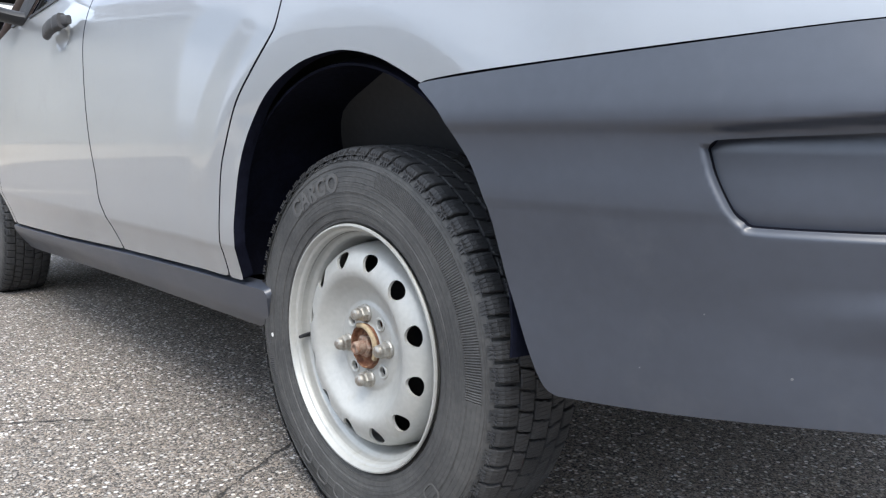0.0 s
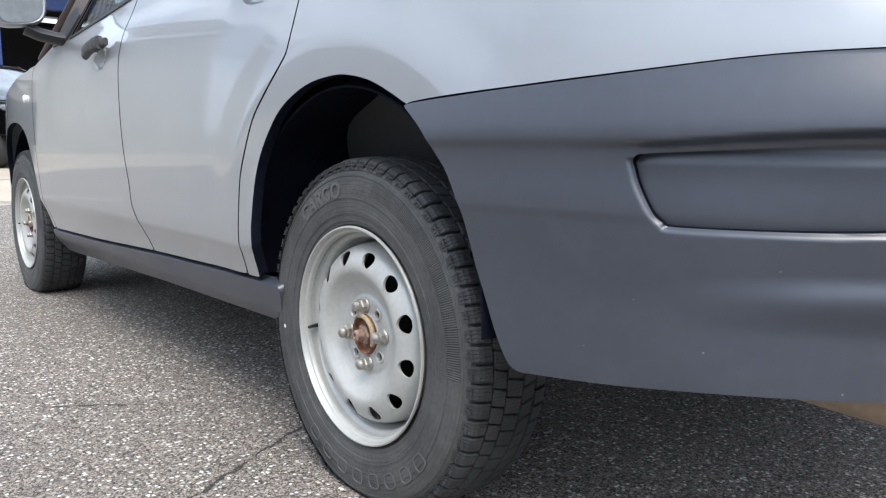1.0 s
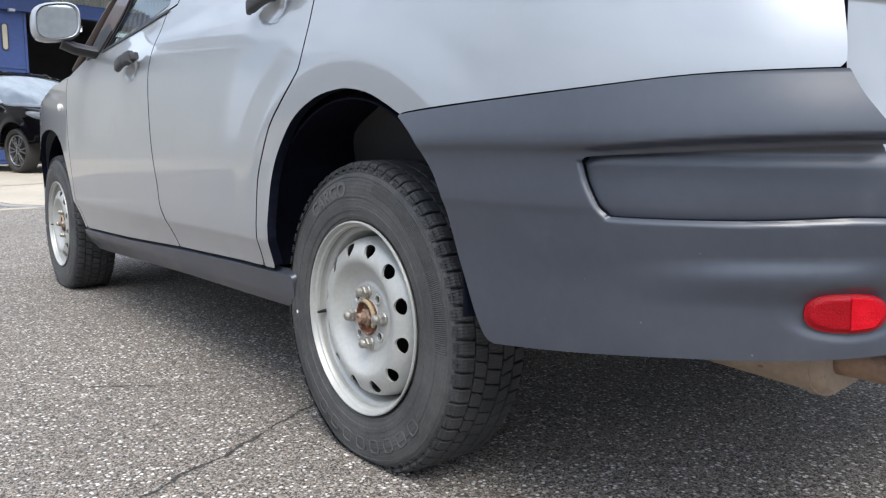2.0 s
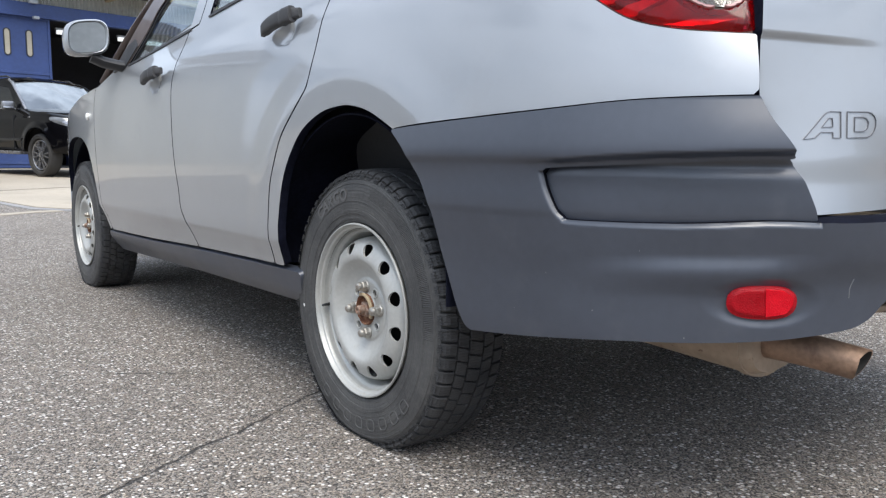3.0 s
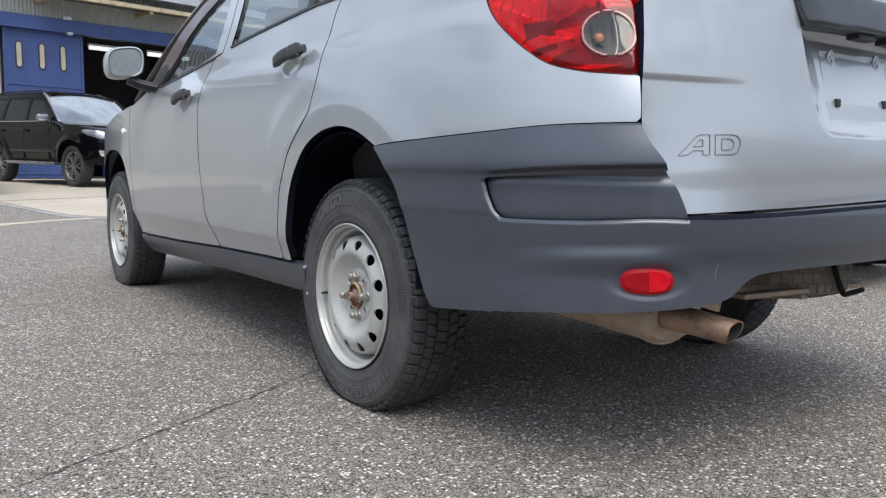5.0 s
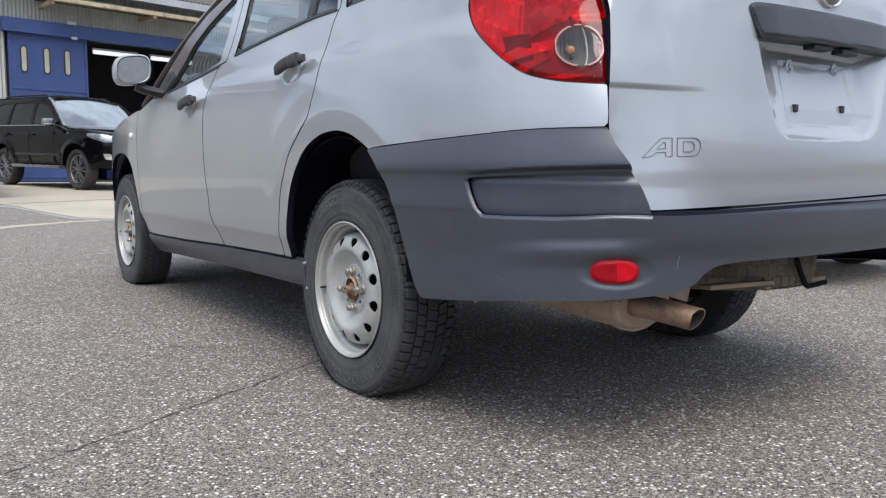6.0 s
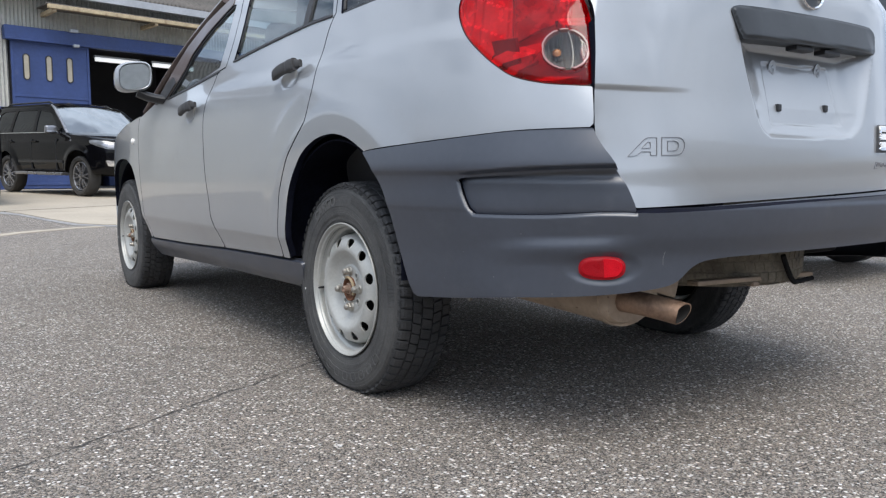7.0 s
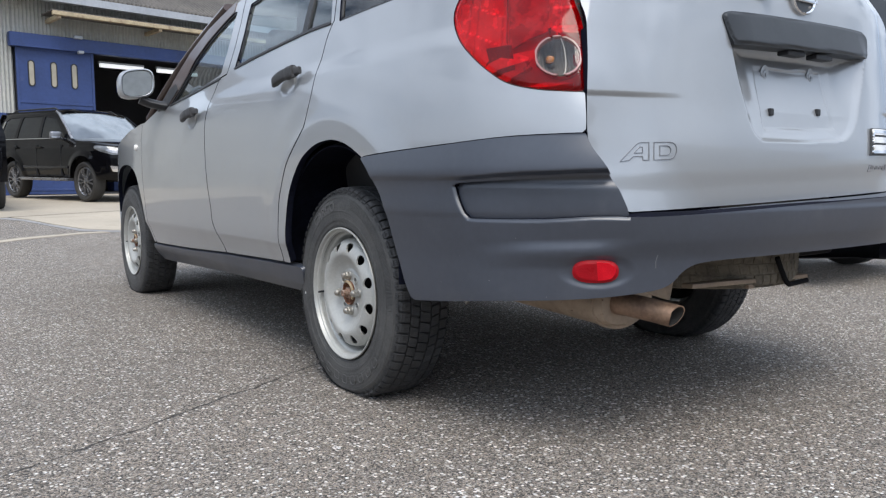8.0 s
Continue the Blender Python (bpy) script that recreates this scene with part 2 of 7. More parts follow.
def paint_material(name, color, metal, rough=0.32, flake=0.025, coat=1.0, grime=(0.30, 0.28, 0.25), grime_share=0.10, shine=0.5):
    """Clear-coated car paint with fine flakes, a faint waviness and road dust."""
    m, n, l, p = blank(name)
    at = n.new("ShaderNodeTexCoord").outputs["Object"]
    v = n.new("ShaderNodeTexVoronoi")
    v.inputs["Scale"].default_value = 1400
    l.new(at, v.inputs["Vector"])
    tone = n.new("ShaderNodeSeparateColor")
    l.new(v.outputs["Color"], tone.inputs[0])
    col = blend(n, l, tone.outputs[0], tuple(c * (1 - flake) for c in color), tuple(min(1, c * (1 + flake)) for c in color))
    dust = remap(n, l, calc(n, l, "ADD", calc(n, l, "MULTIPLY", noise_node(n, l, at, 6, 8, 0.7), 0.7), calc(n, l, "MULTIPLY", noise_node(n, l, at, 70, 5, 0.6), 0.3)), 0.45, 0.8)
    col = blend(n, l, calc(n, l, "MULTIPLY", dust, grime_share), col, grime)
    l.new(col, p.inputs["Base Color"])
    p.inputs["Metallic"].default_value, p.inputs["Specular IOR Level"].default_value = metal, shine
    l.new(remap(n, l, dust, 0, 1, rough, min(1, rough + 0.06)), p.inputs["Roughness"])
    p.inputs["Coat Weight"].default_value = coat
    p.inputs["Coat Roughness"].default_value = 0.04
    b = n.new("ShaderNodeBump")
    b.inputs["Distance"].default_value, b.inputs["Strength"].default_value = 0.0006, 0.12
    l.new(noise_node(n, l, at, 7, 2), b.inputs["Height"])
    l.new(b.outputs["Normal"], p.inputs["Normal"])
    l.new(b.outputs["Normal"], p.inputs["Coat Normal"])
    return m


def emission_material(name, color, strength):
    m, n, l, p = blank(name)
    p.inputs["Emission Color"].default_value, p.inputs["Emission Strength"].default_value = (*color, 1), strength
    return m


M = {
    "asphalt": asphalt_material(),
    "silver": paint_material("silver_paint", (0.37, 0.386, 0.402), 0.45, 0.32, flake=0.006),
    "white_paint": paint_material("white_paint", (0.75, 0.76, 0.76), 0.0),
    "black_paint": paint_material("black_paint", (0.003, 0.003, 0.004), 0.0, 0.06, 0.3, coat=0.0, grime=(0.01, 0.01, 0.01), grime_share=0.10, shine=0.22),
    # pale patches: haze marks, and cloud reflections put into the colour
    "plastic": surface("grey_bumper_plastic", (0.043, 0.050, 0.067), 0.36, vary=0.12, scale=3, fine=60, bump=0.00005, bump_scale=900, dirt=(0.09, 0.096, 0.11), dirt_at=(0.56, 0.84), dirt_scale=4, shine=0.85, rough_vary=0.05),
    "trim": surface("black_trim", (0.022, 0.023, 0.026), 0.5, vary=0.2, bump=0.0002, bump_scale=700),
    "handle": surface("grained_handle_plastic", (0.045, 0.045, 0.047), 0.6, vary=0.2, fine=200, bump=0.0004, bump_scale=500, dirt=(0.13, 0.125, 0.12), dirt_at=(0.5, 0.8)),
    "rubber": sidewall_material(),
    "tread": tread_material(),
    "rim": surface("silver_steel_wheel_paint", (0.43, 0.43, 0.405), 0.40, metal=0.25, vary=0.10, scale=9, fine=120, bump=0.0002, bump_scale=160, dirt=(0.30, 0.26, 0.19), dirt_at=(0.58, 0.86), dirt_scale=20),
    "nut": surface("dull_zinc_nuts", (0.42, 0.40, 0.36), 0.45, metal=0.7, vary=0.25, scale=60, fine=300, dirt=(0.20, 0.13, 0.08), dirt_at=(0.5, 0.75), dirt_scale=90),
    "rust": surface("flaking_rust", (0.15, 0.062, 0.032), 0.85, vary=0.5, scale=60, fine=300, bump=0.0012, bump_scale=260, dirt=(0.30, 0.20, 0.11), dirt_at=(0.5, 0.7), dirt_scale=110),
    "ochre": surface("yellowed_grease_ring", (0.34, 0.26, 0.16), 0.7, vary=0.3, scale=80, fine=300, bump=0.0005, bump_scale=300),
    "under": surface("dusty_underbody", (0.011, 0.011, 0.012), 0.85, vary=0.35, scale=7, fine=70, bump=0.001, bump_scale=80, shine=0.15),
    # this black also puts the shade on the panels' turned rims
    "liner": surface("arch_liner_and_gap_shade", (0.006, 0.007, 0.014), 0.95, vary=0.4, scale=10, fine=80, bump=0.0012, bump_scale=120, shine=0.08),
    "exhaust": surface("dusty_tan_exhaust_steel", (0.34, 0.26, 0.19), 0.62, metal=0.25, vary=0.22, scale=8, fine=60, bump=0.0005, bump_scale=120, dirt=(0.11, 0.05, 0.03), dirt_at=(0.62, 0.70), dirt_scale=46),
    "pipe": surface("rusty_tail_pipe", (0.26, 0.165, 0.11), 0.6, metal=0.35, vary=0.3, scale=20, fine=120, bump=0.0005, bump_scale=160, dirt=(0.11, 0.06, 0.04), dirt_at=(0.5, 0.75), dirt_scale=26),
    "bore_black": surface("bore_black", (0.02, 0.018, 0.016), 0.9, vary=0.3),
    "dusty": surface("dusty_spare_tyre", (0.16, 0.138, 0.105), 0.85, vary=0.4, scale=18, fine=120, bump=0.0015, bump_scale=90, dirt=(0.05, 0.047, 0.042), dirt_at=(0.5, 0.7), dirt_scale=30),
    "glass": glass_material("window_glass", (0.72, 0.84, 0.86)),
    "tinted": glass_material("tinted_glass", (0.16, 0.17, 0.18)),
    "mirror": surface("mirror_glass", (0.86, 0.88, 0.88), 0.02, metal=1.0, vary=0.01, rough_vary=0.005),
    "red_lens": lens_material("red_lamp_lens", (0.80, 0.0005, 0.004)),
    "red_reflex": surface("red_reflex_reflector", (0.34, 0.001, 0.007), 0.35, shine=0.25, vary=0.15, scale=40, fine=500, bump=0.0012, bump_scale=520),
    "clear_lens": glass_material("clear_lamp_lens", (0.95, 0.95, 0.93)),
    "chrome": surface("chrome", (0.80, 0.80, 0.81), 0.08, metal=1.0, vary=0.03, rough_vary=0.03),
    "amber": surface("amber_bulb", (0.38, 0.15, 0.04), 0.3, coat=0.2, vary=0.1),
    "alloy": surface("machined_alloy", (0.32, 0.32, 0.335), 0.3, metal=0.8, vary=0.1),
    "seat": surface("grey_seat_cloth", (0.09, 0.09, 0.10), 0.9, vary=0.2, fine=200, bump=0.001, bump_scale=300),
    "cabin": surface("dark_cabin_plastic", (0.035, 0.036, 0.038), 0.7, vary=0.2),
    "blue": surface("blue_painted_steel", (0.031, 0.058, 0.175), 0.5, vary=0.16, scale=1.5, fine=14, bump=0.0006, bump_scale=20, dirt=(0.10, 0.12, 0.2), dirt_at=(0.6, 0.9), dirt_scale=3),
    "sheet": surface("weathered_corrugated_sheet", (0.47, 0.465, 0.43), 0.62, vary=0.16, scale=0.9, fine=9, bump=0.001, bump_scale=16, dirt=(0.24, 0.21, 0.17), dirt_at=(0.55, 0.8), dirt_scale=1.8),
    "roof": surface("weathered_roof_sheet", (0.115, 0.105, 0.095), 0.85, vary=0.4, scale=1.5, fine=12, bump=0.003, bump_scale=14, dirt=(0.09, 0.085, 0.08), dirt_at=(0.45, 0.7), dirt_scale=3),
    "gutter": surface("grey_gutter_metal", (0.40, 0.42, 0.45), 0.5, metal=0.2, vary=0.12, scale=2, fine=18),
    "beam": surface("rusted_cream_beam", (0.42, 0.34, 0.22), 0.7, vary=0.25, scale=3, fine=24, dirt=(0.17, 0.10, 0.06), dirt_at=(0.5, 0.7), dirt_scale=4),
    "dim_pane": surface("frosted_cream_pane", (0.40, 0.36, 0.28), 0.4, vary=0.12),
    "concrete": surface("pale_concrete", (0.40, 0.35, 0.28), 0.85, vary=0.14, scale=0.8, fine=30, bump=0.002, bump_scale=60, dirt=(0.30, 0.265, 0.215), dirt_at=(0.5, 0.75), dirt_scale=1.6),
    "gutter_stone": surface("grey_gutter_concrete", (0.27, 0.265, 0.26), 0.85, vary=0.2, scale=2, fine=40, bump=0.002, bump_scale=60),
    "yard": surface("plain_wall_render", (0.46, 0.465, 0.455), 0.85, vary=0.2, scale=0.6, fine=7, bump=0.002, bump_scale=30),
    "tube": emission_material("lit_tube", (0.95, 0.98, 1.0), 0.62),
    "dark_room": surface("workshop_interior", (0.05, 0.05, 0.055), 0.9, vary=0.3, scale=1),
    "hood": surface("dark_garnish_plastic", (0.024, 0.027, 0.031), 0.42, vary=0.12),
    "letters": surface("raised_rubber_letters", (0.095, 0.094, 0.092), 0.6, vary=0.15, fine=200),
    "badge": surface("grey_badge_line", (0.17, 0.17, 0.18), 0.35, metal=0.4, vary=0.1),
    "white_dot": surface("white_paint_dot", (0.8, 0.79, 0.75), 0.6, vary=0.1),
    "fleck": surface("pale_scuff", (0.19, 0.195, 0.20), 0.7, vary=0.2),
}


# ---- the wagon's skin: s runs along the flank (s = y ahead of the rear axle) and, below 0, round the rear corner; z is the height ----
CX = 0.02


def ease(v, knots):
    """A smooth curve through knots of (v, value)."""
    if v <= knots[0][0]:
        return knots[0][1]
    for i in range(len(knots) - 1):
        (a, p), (b, q) = knots[i], knots[i + 1]
        if v <= b:
            before = knots[i - 1] if i else knots[i]
            after = knots[i + 2] if i + 2 < len(knots) else knots[i + 1]
            h = b - a
            m0 = (q - before[1]) / (b - before[0]) if b > before[0] else 0
            m1 = (after[1] - p) / (after[0] - a)
            u = (v - a) / h
            return ((2 * u ** 3 - 3 * u * u + 1) * p + (u ** 3 - 2 * u * u + u) * h * m0
                    + (3 * u * u - 2 * u ** 3) * q + (u ** 3 - u * u) * h * m1)
    return knots[-1][1]


def corner_table(n=3.5, a=0.845, b=0.966, steps=900):
    """The rear corner's plan as a table of (length along it, x share, y share)."""
    rows, length, last = [], 0.0, None
    for i in range(steps + 1):
        th = (i / steps) * math.pi / 2
        p = (math.cos(th) ** (2 / n), math.sin(th) ** (2 / n))
        if last:
            length += math.hypot(a * (p[0] - last[0]), b * (p[1] - last[1]))
        rows.append((length, *p))
        last = p
    return rows


CORNER = corner_table()
CORNER_S = [r[0] for r in CORNER]
CORNER_X = [r[1] for r in CORNER]
CORNER_Y = [r[2] for r in CORNER]
S_END = -CORNER_S[-1]  # the middle of the rear

FLANK = [(0.18, 0.765), (0.30, 0.797), (0.37, 0.816), (0.41, 0.8305), (0.428, 0.8375), (0.52, 0.843), (0.62, 0.846), (0.75, 0.843), (0.86, 0.836),
         (0.93, 0.824), (0.985, 0.806), (1.02, 0.797), (1.15, 0.764), (1.30, 0.717), (1.42, 0.665)]
TAIL = [(0.20, 0.93), (0.45, 0.955), (0.58, 0.966), (0.68, 0.968), (0.80, 0.955), (0.90, 0.948), (1.00, 0.943), (1.10, 0.93), (1.22, 0.85), (1.42, 0.72)]
QUARTER_TAIL = [(0.50, 1.045), (0.68, 1.04), (0.75, 1.03), (0.82, 1.005), (0.90, 0.972), (1.00, 0.943), (1.10, 0.92), (1.22, 0.84), (1.42, 0.71)]
NOSE = [(-0.2, 1.0), (1.8, 1.0), (2.2, 0.992), (2.6, 0.975), (2.9, 0.94), (3.1, 0.88), (3.25, 0.79), (3.34, 0.68), (3.40, 0.5)]


def plan_share(s):
    if s >= 0:
        return ease(s, NOSE), None
    if s < S_END:
        fx, fy = plan_share(2 * S_END - s)
        return -fx, fy
    return np.interp(-s, CORNER_S, CORNER_X), np.interp(-s, CORNER_S, CORNER_Y)


def flare(s, z):
    """A crease round the rear wheel opening, inside which the panel stands upright."""
    r = math.hypot(s, (z - 0.40) * 1.02)
    if r > 0.52:
        return 0.0
    into = 0.411 - r
    tuck = 0.5 * (into + math.sqrt(into * into + 0.00002)) if into > -0.05 else 0.0
    v = max(0.0, -into / 0.109)
    return 0.0055 * (1 - v * v * (3 - 2 * v)) - 0.10 * min(tuck, 0.071) * min(1.0, max(0.0, (z - 0.46) / 0.2))


def skin(s, z, out=0.0):
    """A point of the painted skin, in metres, out metres proud of it."""
    fx, fy = plan_share(s)
    a = ease(z, FLANK) + out
    if s >= 0:
        return CX - a * fx, s, z
    return CX - a * fx, -(ease(z, TAIL) + out) * fy, z


BUMP_A = [(0.22, 0.77), (0.27, 0.80), (0.33, 0.822), (0.45, 0.832), (0.54, 0.845), (0.555, 0.848), (0.60, 0.848), (0.625, 0.850), (0.64, 0.855), (0.67, 0.853), (0.72, 0.845)]
BUMP_B = [(0.22, 0.96), (0.27, 0.995), (0.33, 1.01), (0.45, 1.02), (0.50, 1.04), (0.555, 1.05), (0.60, 1.05), (0.625, 1.047), (0.64, 1.053), (0.67, 1.05), (0.72, 1.034)]


def bumper_skin(s, z, out=0.0):
    fx, fy = plan_share(s)
    a = ease(z, BUMP_A) + out
    if s >= 0:
        return CX - a * fx, s, z
    return CX - a * fx, -(ease(z, BUMP_B) + out) * fy, z


def quarter_skin(s, z, out=0.0):
    fx, fy = plan_share(s)
    a = ease(z, FLANK) + out + flare(s, z)
    if s >= 0:
        return CX - a * fx, s, z
    return CX - a * fx, -(ease(z, QUARTER_TAIL) + out) * fy, z


GATE_SIDE = [(0.55, -0.980), (0.60, -0.950), (0.66, -0.915), (0.70, -0.902), (0.80, -0.900), (1.10, -0.905), (1.36, -0.975)]
GATE_SWELL = [(0.55, 0.044), (0.61, 0.035), (0.665, 0.030), (0.73, 0.032), (0.81, 0.036), (1.0, 0.034), (1.1, 0.03), (1.36, 0.01)]
GATE_SPAN = [(0.55, 0.25), (0.61, 0.23), (0.665, 0.20), (0.73, 0.17), (0.81, 0.16), (1.1, 0.14)]


def gate_base(s, z, out=0.0):
    """The tailgate's plain surface: the skin, swelling towards its side edges."""
    t = s if s > S_END else 2 * S_END - s
    u = min(1.0, max(0.0, (ease(z, GATE_SIDE) + 0.01 - t) / ease(z, GATE_SPAN)))
    return skin(s, z, out + ease(z, GATE_SWELL) * (1 - u) ** 2 * (1 + 0.6 * u))


# ---- mesh helpers ----
def mesh_object(name, data, parent=None, material=None, label=""):
    ob = new(name, data)
    if material:
        data.materials.append(M[material])
    ob.parent = parent
    if label:
        tagged(ob, label)
    return ob


def part(name, bm, material, parent, label="", smooth=False):
    """Links a bmesh as one mesh object under a thing or part."""
    data = bpy.data.meshes.new(name)
    bm.to_mesh(data)
    bm.free()
    if smooth:
        for f in data.polygons:
            f.use_smooth = True
        data.set_sharp_from_angle(angle=radians(38))
    return mesh_object(name, data, parent, material, label)


def empty(name, m=None):
    ob = new(name)
    ob.empty_display_size = 0.2
    if m is not None:
        ob.matrix_basis = m
    return ob


def add_box(bm, size, at=(0, 0, 0), bevel=0.0, turn=None, segments=2):
    """A box of that size about its middle, with rounded edges."""
    made = bmesh.ops.create_cube(bm, size=1.0)["verts"]
    m = Matrix.Translation(at) @ (turn or Matrix()) @ Matrix.Diagonal((*size, 1))
    bmesh.ops.transform(bm, matrix=m, verts=made)
    if bevel:
        edges = list({e for v in made for e in v.link_edges})
        bmesh.ops.bevel(bm, geom=edges, offset=bevel, segments=segments, profile=0.6, affect="EDGES")
    return bm


def add_lathe(bm, profile, steps=64, axis="x", at=(0, 0, 0), close=False):
    """Turns a profile of (radius, along) round an axis."""
    rings = []
    for r, a in profile:
        ring = []
        for i in range(steps):
            t = math.tau * i / steps
            c, s = r * math.cos(t), r * math.sin(t)
            p = (a, c, s) if axis == "x" else ((c, a, s) if axis == "y" else (c, s, a))
            ring.append(bm.verts.new(Vector(p) + Vector(at)))
        rings.append(ring)
    pairs = list(zip(rings, rings[1:])) + ([(rings[-1], rings[0])] if close else [])
    for p, q in pairs:
        for i in range(steps):
            j = (i + 1) % steps
            bm.faces.new((p[i], p[j], q[j], q[i]))
    return rings


def cap(bm, ring, flip=False):
    bm.faces.new(list(reversed(ring)) if flip else ring)


def add_sweep(bm, points, section, closed_ends=True, up=(0, 0, 1)):
    """Sweeps a closed section (side, up, scale per point allowed) along points."""
    rings = []
    for i, p in enumerate(points):
        a, b = Vector(points[max(0, i - 1)]), Vector(points[min(len(points) - 1, i + 1)])
        d = (b - a).normalized()
        side = d.cross(Vector(up)).normalized()
        top = side.cross(d)
        sec = section(i / (len(points) - 1)) if callable(section) else section
        rings.append([bm.verts.new(Vector(p) + side * u + top * v) for u, v in sec])
    n = len(rings[0])
    for p, q in zip(rings, rings[1:]):
        for i in range(n):
            j = (i + 1) % n
            bm.faces.new((p[i], p[j], q[j], q[i]))
    if closed_ends:
        bm.faces.new(list(reversed(rings[0])))
        bm.faces.new(rings[-1])
    return rings


def oval(a, b, n=14):
    return [(a * math.cos(math.tau * i / n), b * math.sin(math.tau * i / n)) for i in range(n)]


def boxy(a, b, n=20, power=0.55):
    """A rounded oblong section."""
    return [(a * math.copysign(abs(math.cos(t)) ** power, math.cos(t)), b * math.copysign(abs(math.sin(t)) ** power, math.sin(t))) for t in (math.tau * i / n for i in range(n))]


def curve_through(points, steps=7):
    """A smooth line through a few points (Catmull-Rom)."""
    out = []
    for i in range(len(points) - 1):
        p0, p1, p2 = points[max(0, i - 1)], points[i], points[i + 1]
        p3 = points[min(len(points) - 1, i + 2)]
        for k in range(steps):
            u = k / steps
            out.append(tuple(0.5 * (2 * b + (c - a) * u + (2 * a - 5 * b + 4 * c - d) * u * u + (3 * b - a - 3 * c + d) * u ** 3) for a, b, c, d in zip(p0, p1, p2, p3)))
    out.append(points[-1])
    return out


def inside_by(px, pz, outline):
    """How far points lie inside a closed outline (below 0: outside)."""
    o = np.array(outline, float)
    a, b = o, np.roll(o, -1, axis=0)
    best = np.full(px.shape, 1e9)
    odd = np.zeros(px.shape, bool)
    for (x0, z0), (x1, z1) in zip(a, b):
        dx, dz = x1 - x0, z1 - z0
        ll = dx * dx + dz * dz
        if ll < 1e-14:
            continue
        u = np.clip(((px - x0) * dx + (pz - z0) * dz) / ll, 0, 1)
        best = np.minimum(best, np.hypot(px - x0 - u * dx, pz - z0 - u * dz))
        if z0 != z1:
            cross = ((z0 > pz) != (z1 > pz)) & (px < (x1 - x0) * (pz - z0) / (z1 - z0) + x0)
            odd ^= cross
    return np.where(odd, best, -best)


def sheet(name, fn, outline, material, parent, label="", holes=(), step=0.012, gap=0.002, hem=0.014, mirror=False, round_edge=0.35, fine=None, lining=None, base=None, within=(), thick=0.0):
    """A panel pressed to the surface fn(s, z), trimmed to an outline with holes, its rim turned inwards by hem."""
    o = np.array(outline)
    (s0, z0), (s1, z1) = o.min(0) - step, o.max(0) + step
    ns, nz = int((s1 - s0) / step) + 2, int((z1 - z0) / step) + 2
    gs, gz = s0 + step * np.arange(ns), z0 + step * np.arange(nz)
    if fine:  # a stretch of s with closer rows
        fa, fb, close = fine
        gs = np.concatenate([gs[gs < fa][::3], np.arange(fa, fb, close), gs[gs >= fb][::3]])
        ns = len(gs)
    ps, pz = np.meshgrid(gs, gz, indexing="ij")
    d = inside_by(ps, pz, outline) - gap
    for h in holes:
        d = np.minimum(d, -inside_by(ps, pz, h) - gap)
    for w in within:
        d = np.minimum(d, inside_by(ps, pz, w) - gap)
    d[np.abs(d) < 1e-6] = 1e-6
    flat, found = [], {}

    def corner(i, j):
        if (i, j) not in found:
            found[i, j] = len(flat)
            flat.append((gs[i], gz[j]))
        return found[i, j]

    def crossing(i, j, k, m):
        key = (min((i, j), (k, m)), max((i, j), (k, m)))
        if key not in found:
            u = d[i, j] / (d[i, j] - d[k, m])
            found[key] = len(flat)
            flat.append((gs[i] + u * (gs[k] - gs[i]), gz[j] + u * (gz[m] - gz[j])))
        return found[key]

    faces = []
    sign = d > 0
    for i in range(ns - 1):
        for j in range(nz - 1):
            if not (sign[i, j] or sign[i + 1, j] or sign[i, j + 1] or sign[i + 1, j + 1]):
                continue
            loop = ((i, j), (i, j + 1), (i + 1, j + 1), (i + 1, j))
            poly = []
            for q in range(4):
                a, b = loop[q], loop[(q + 1) % 4]
                if sign[a]:
                    poly.append(corner(*a))
                if sign[a] != sign[b]:
                    poly.append(crossing(*a, *b))
            if len(poly) > 2:
                faces.append(poly)
    verts, normals = [], []
    e = 1e-3
    for s, z in flat:
        p = Vector(fn(s, z))
        n = (Vector(fn(s, z + e)) - Vector(fn(s, z - e))).cross(Vector(fn(s + e, z)) - Vector(fn(s - e, z))).normalized()
        verts.append(p)
        normals.append(n)
    skin_faces = len(faces)
    if thick:  # a second, inner face
        n = len(verts)
        faces += [[n + i for i in reversed(f)] for f in faces]
        verts += [p - q * thick for p, q in zip(verts, normals)]
        normals += [-q for q in normals]
    if hem:
        count = {}
        for f in faces[:skin_faces]:
            for a, b in zip(f, f[1:] + f[:1]):
                count[a, b] = count.get((a, b), 0) + 1
        rim = [(a, b) for (a, b) in count if (b, a) not in count]
        outward = {}
        for a, b in rim:
            t = verts[b] - verts[a]
            w = t.cross(normals[a])
            if w.length > 1e-9:
                for v in (a, b):
                    outward[v] = outward.get(v, Vector()) + w.normalized()
        top, low = {}, {}
        for v, w in outward.items():
            w = w.normalized() if w.length > 1e-6 else normals[v]
            top[v], low[v] = len(verts), len(verts) + 1
            inward = normals[v]
            if base:  # the rim follows a plainer surface than the skin
                s, z = flat[v]
                inward = (Vector(base(s, z + e)) - Vector(base(s, z - e))).cross(Vector(base(s + e, z)) - Vector(base(s - e, z))).normalized()
            verts += [verts[v].copy(), verts[v] - inward * hem]
            normals += [(w + normals[v] * round_edge).normalized(), w]
        for a, b in rim:
            if a in top and b in top:
                faces.append([top[b], top[a], low[a], low[b]])
    if mirror:
        verts = [Vector((2 * CX - v.x, v.y, v.z)) for v in verts]
        normals = [Vector((-n.x, n.y, n.z)) for n in normals]
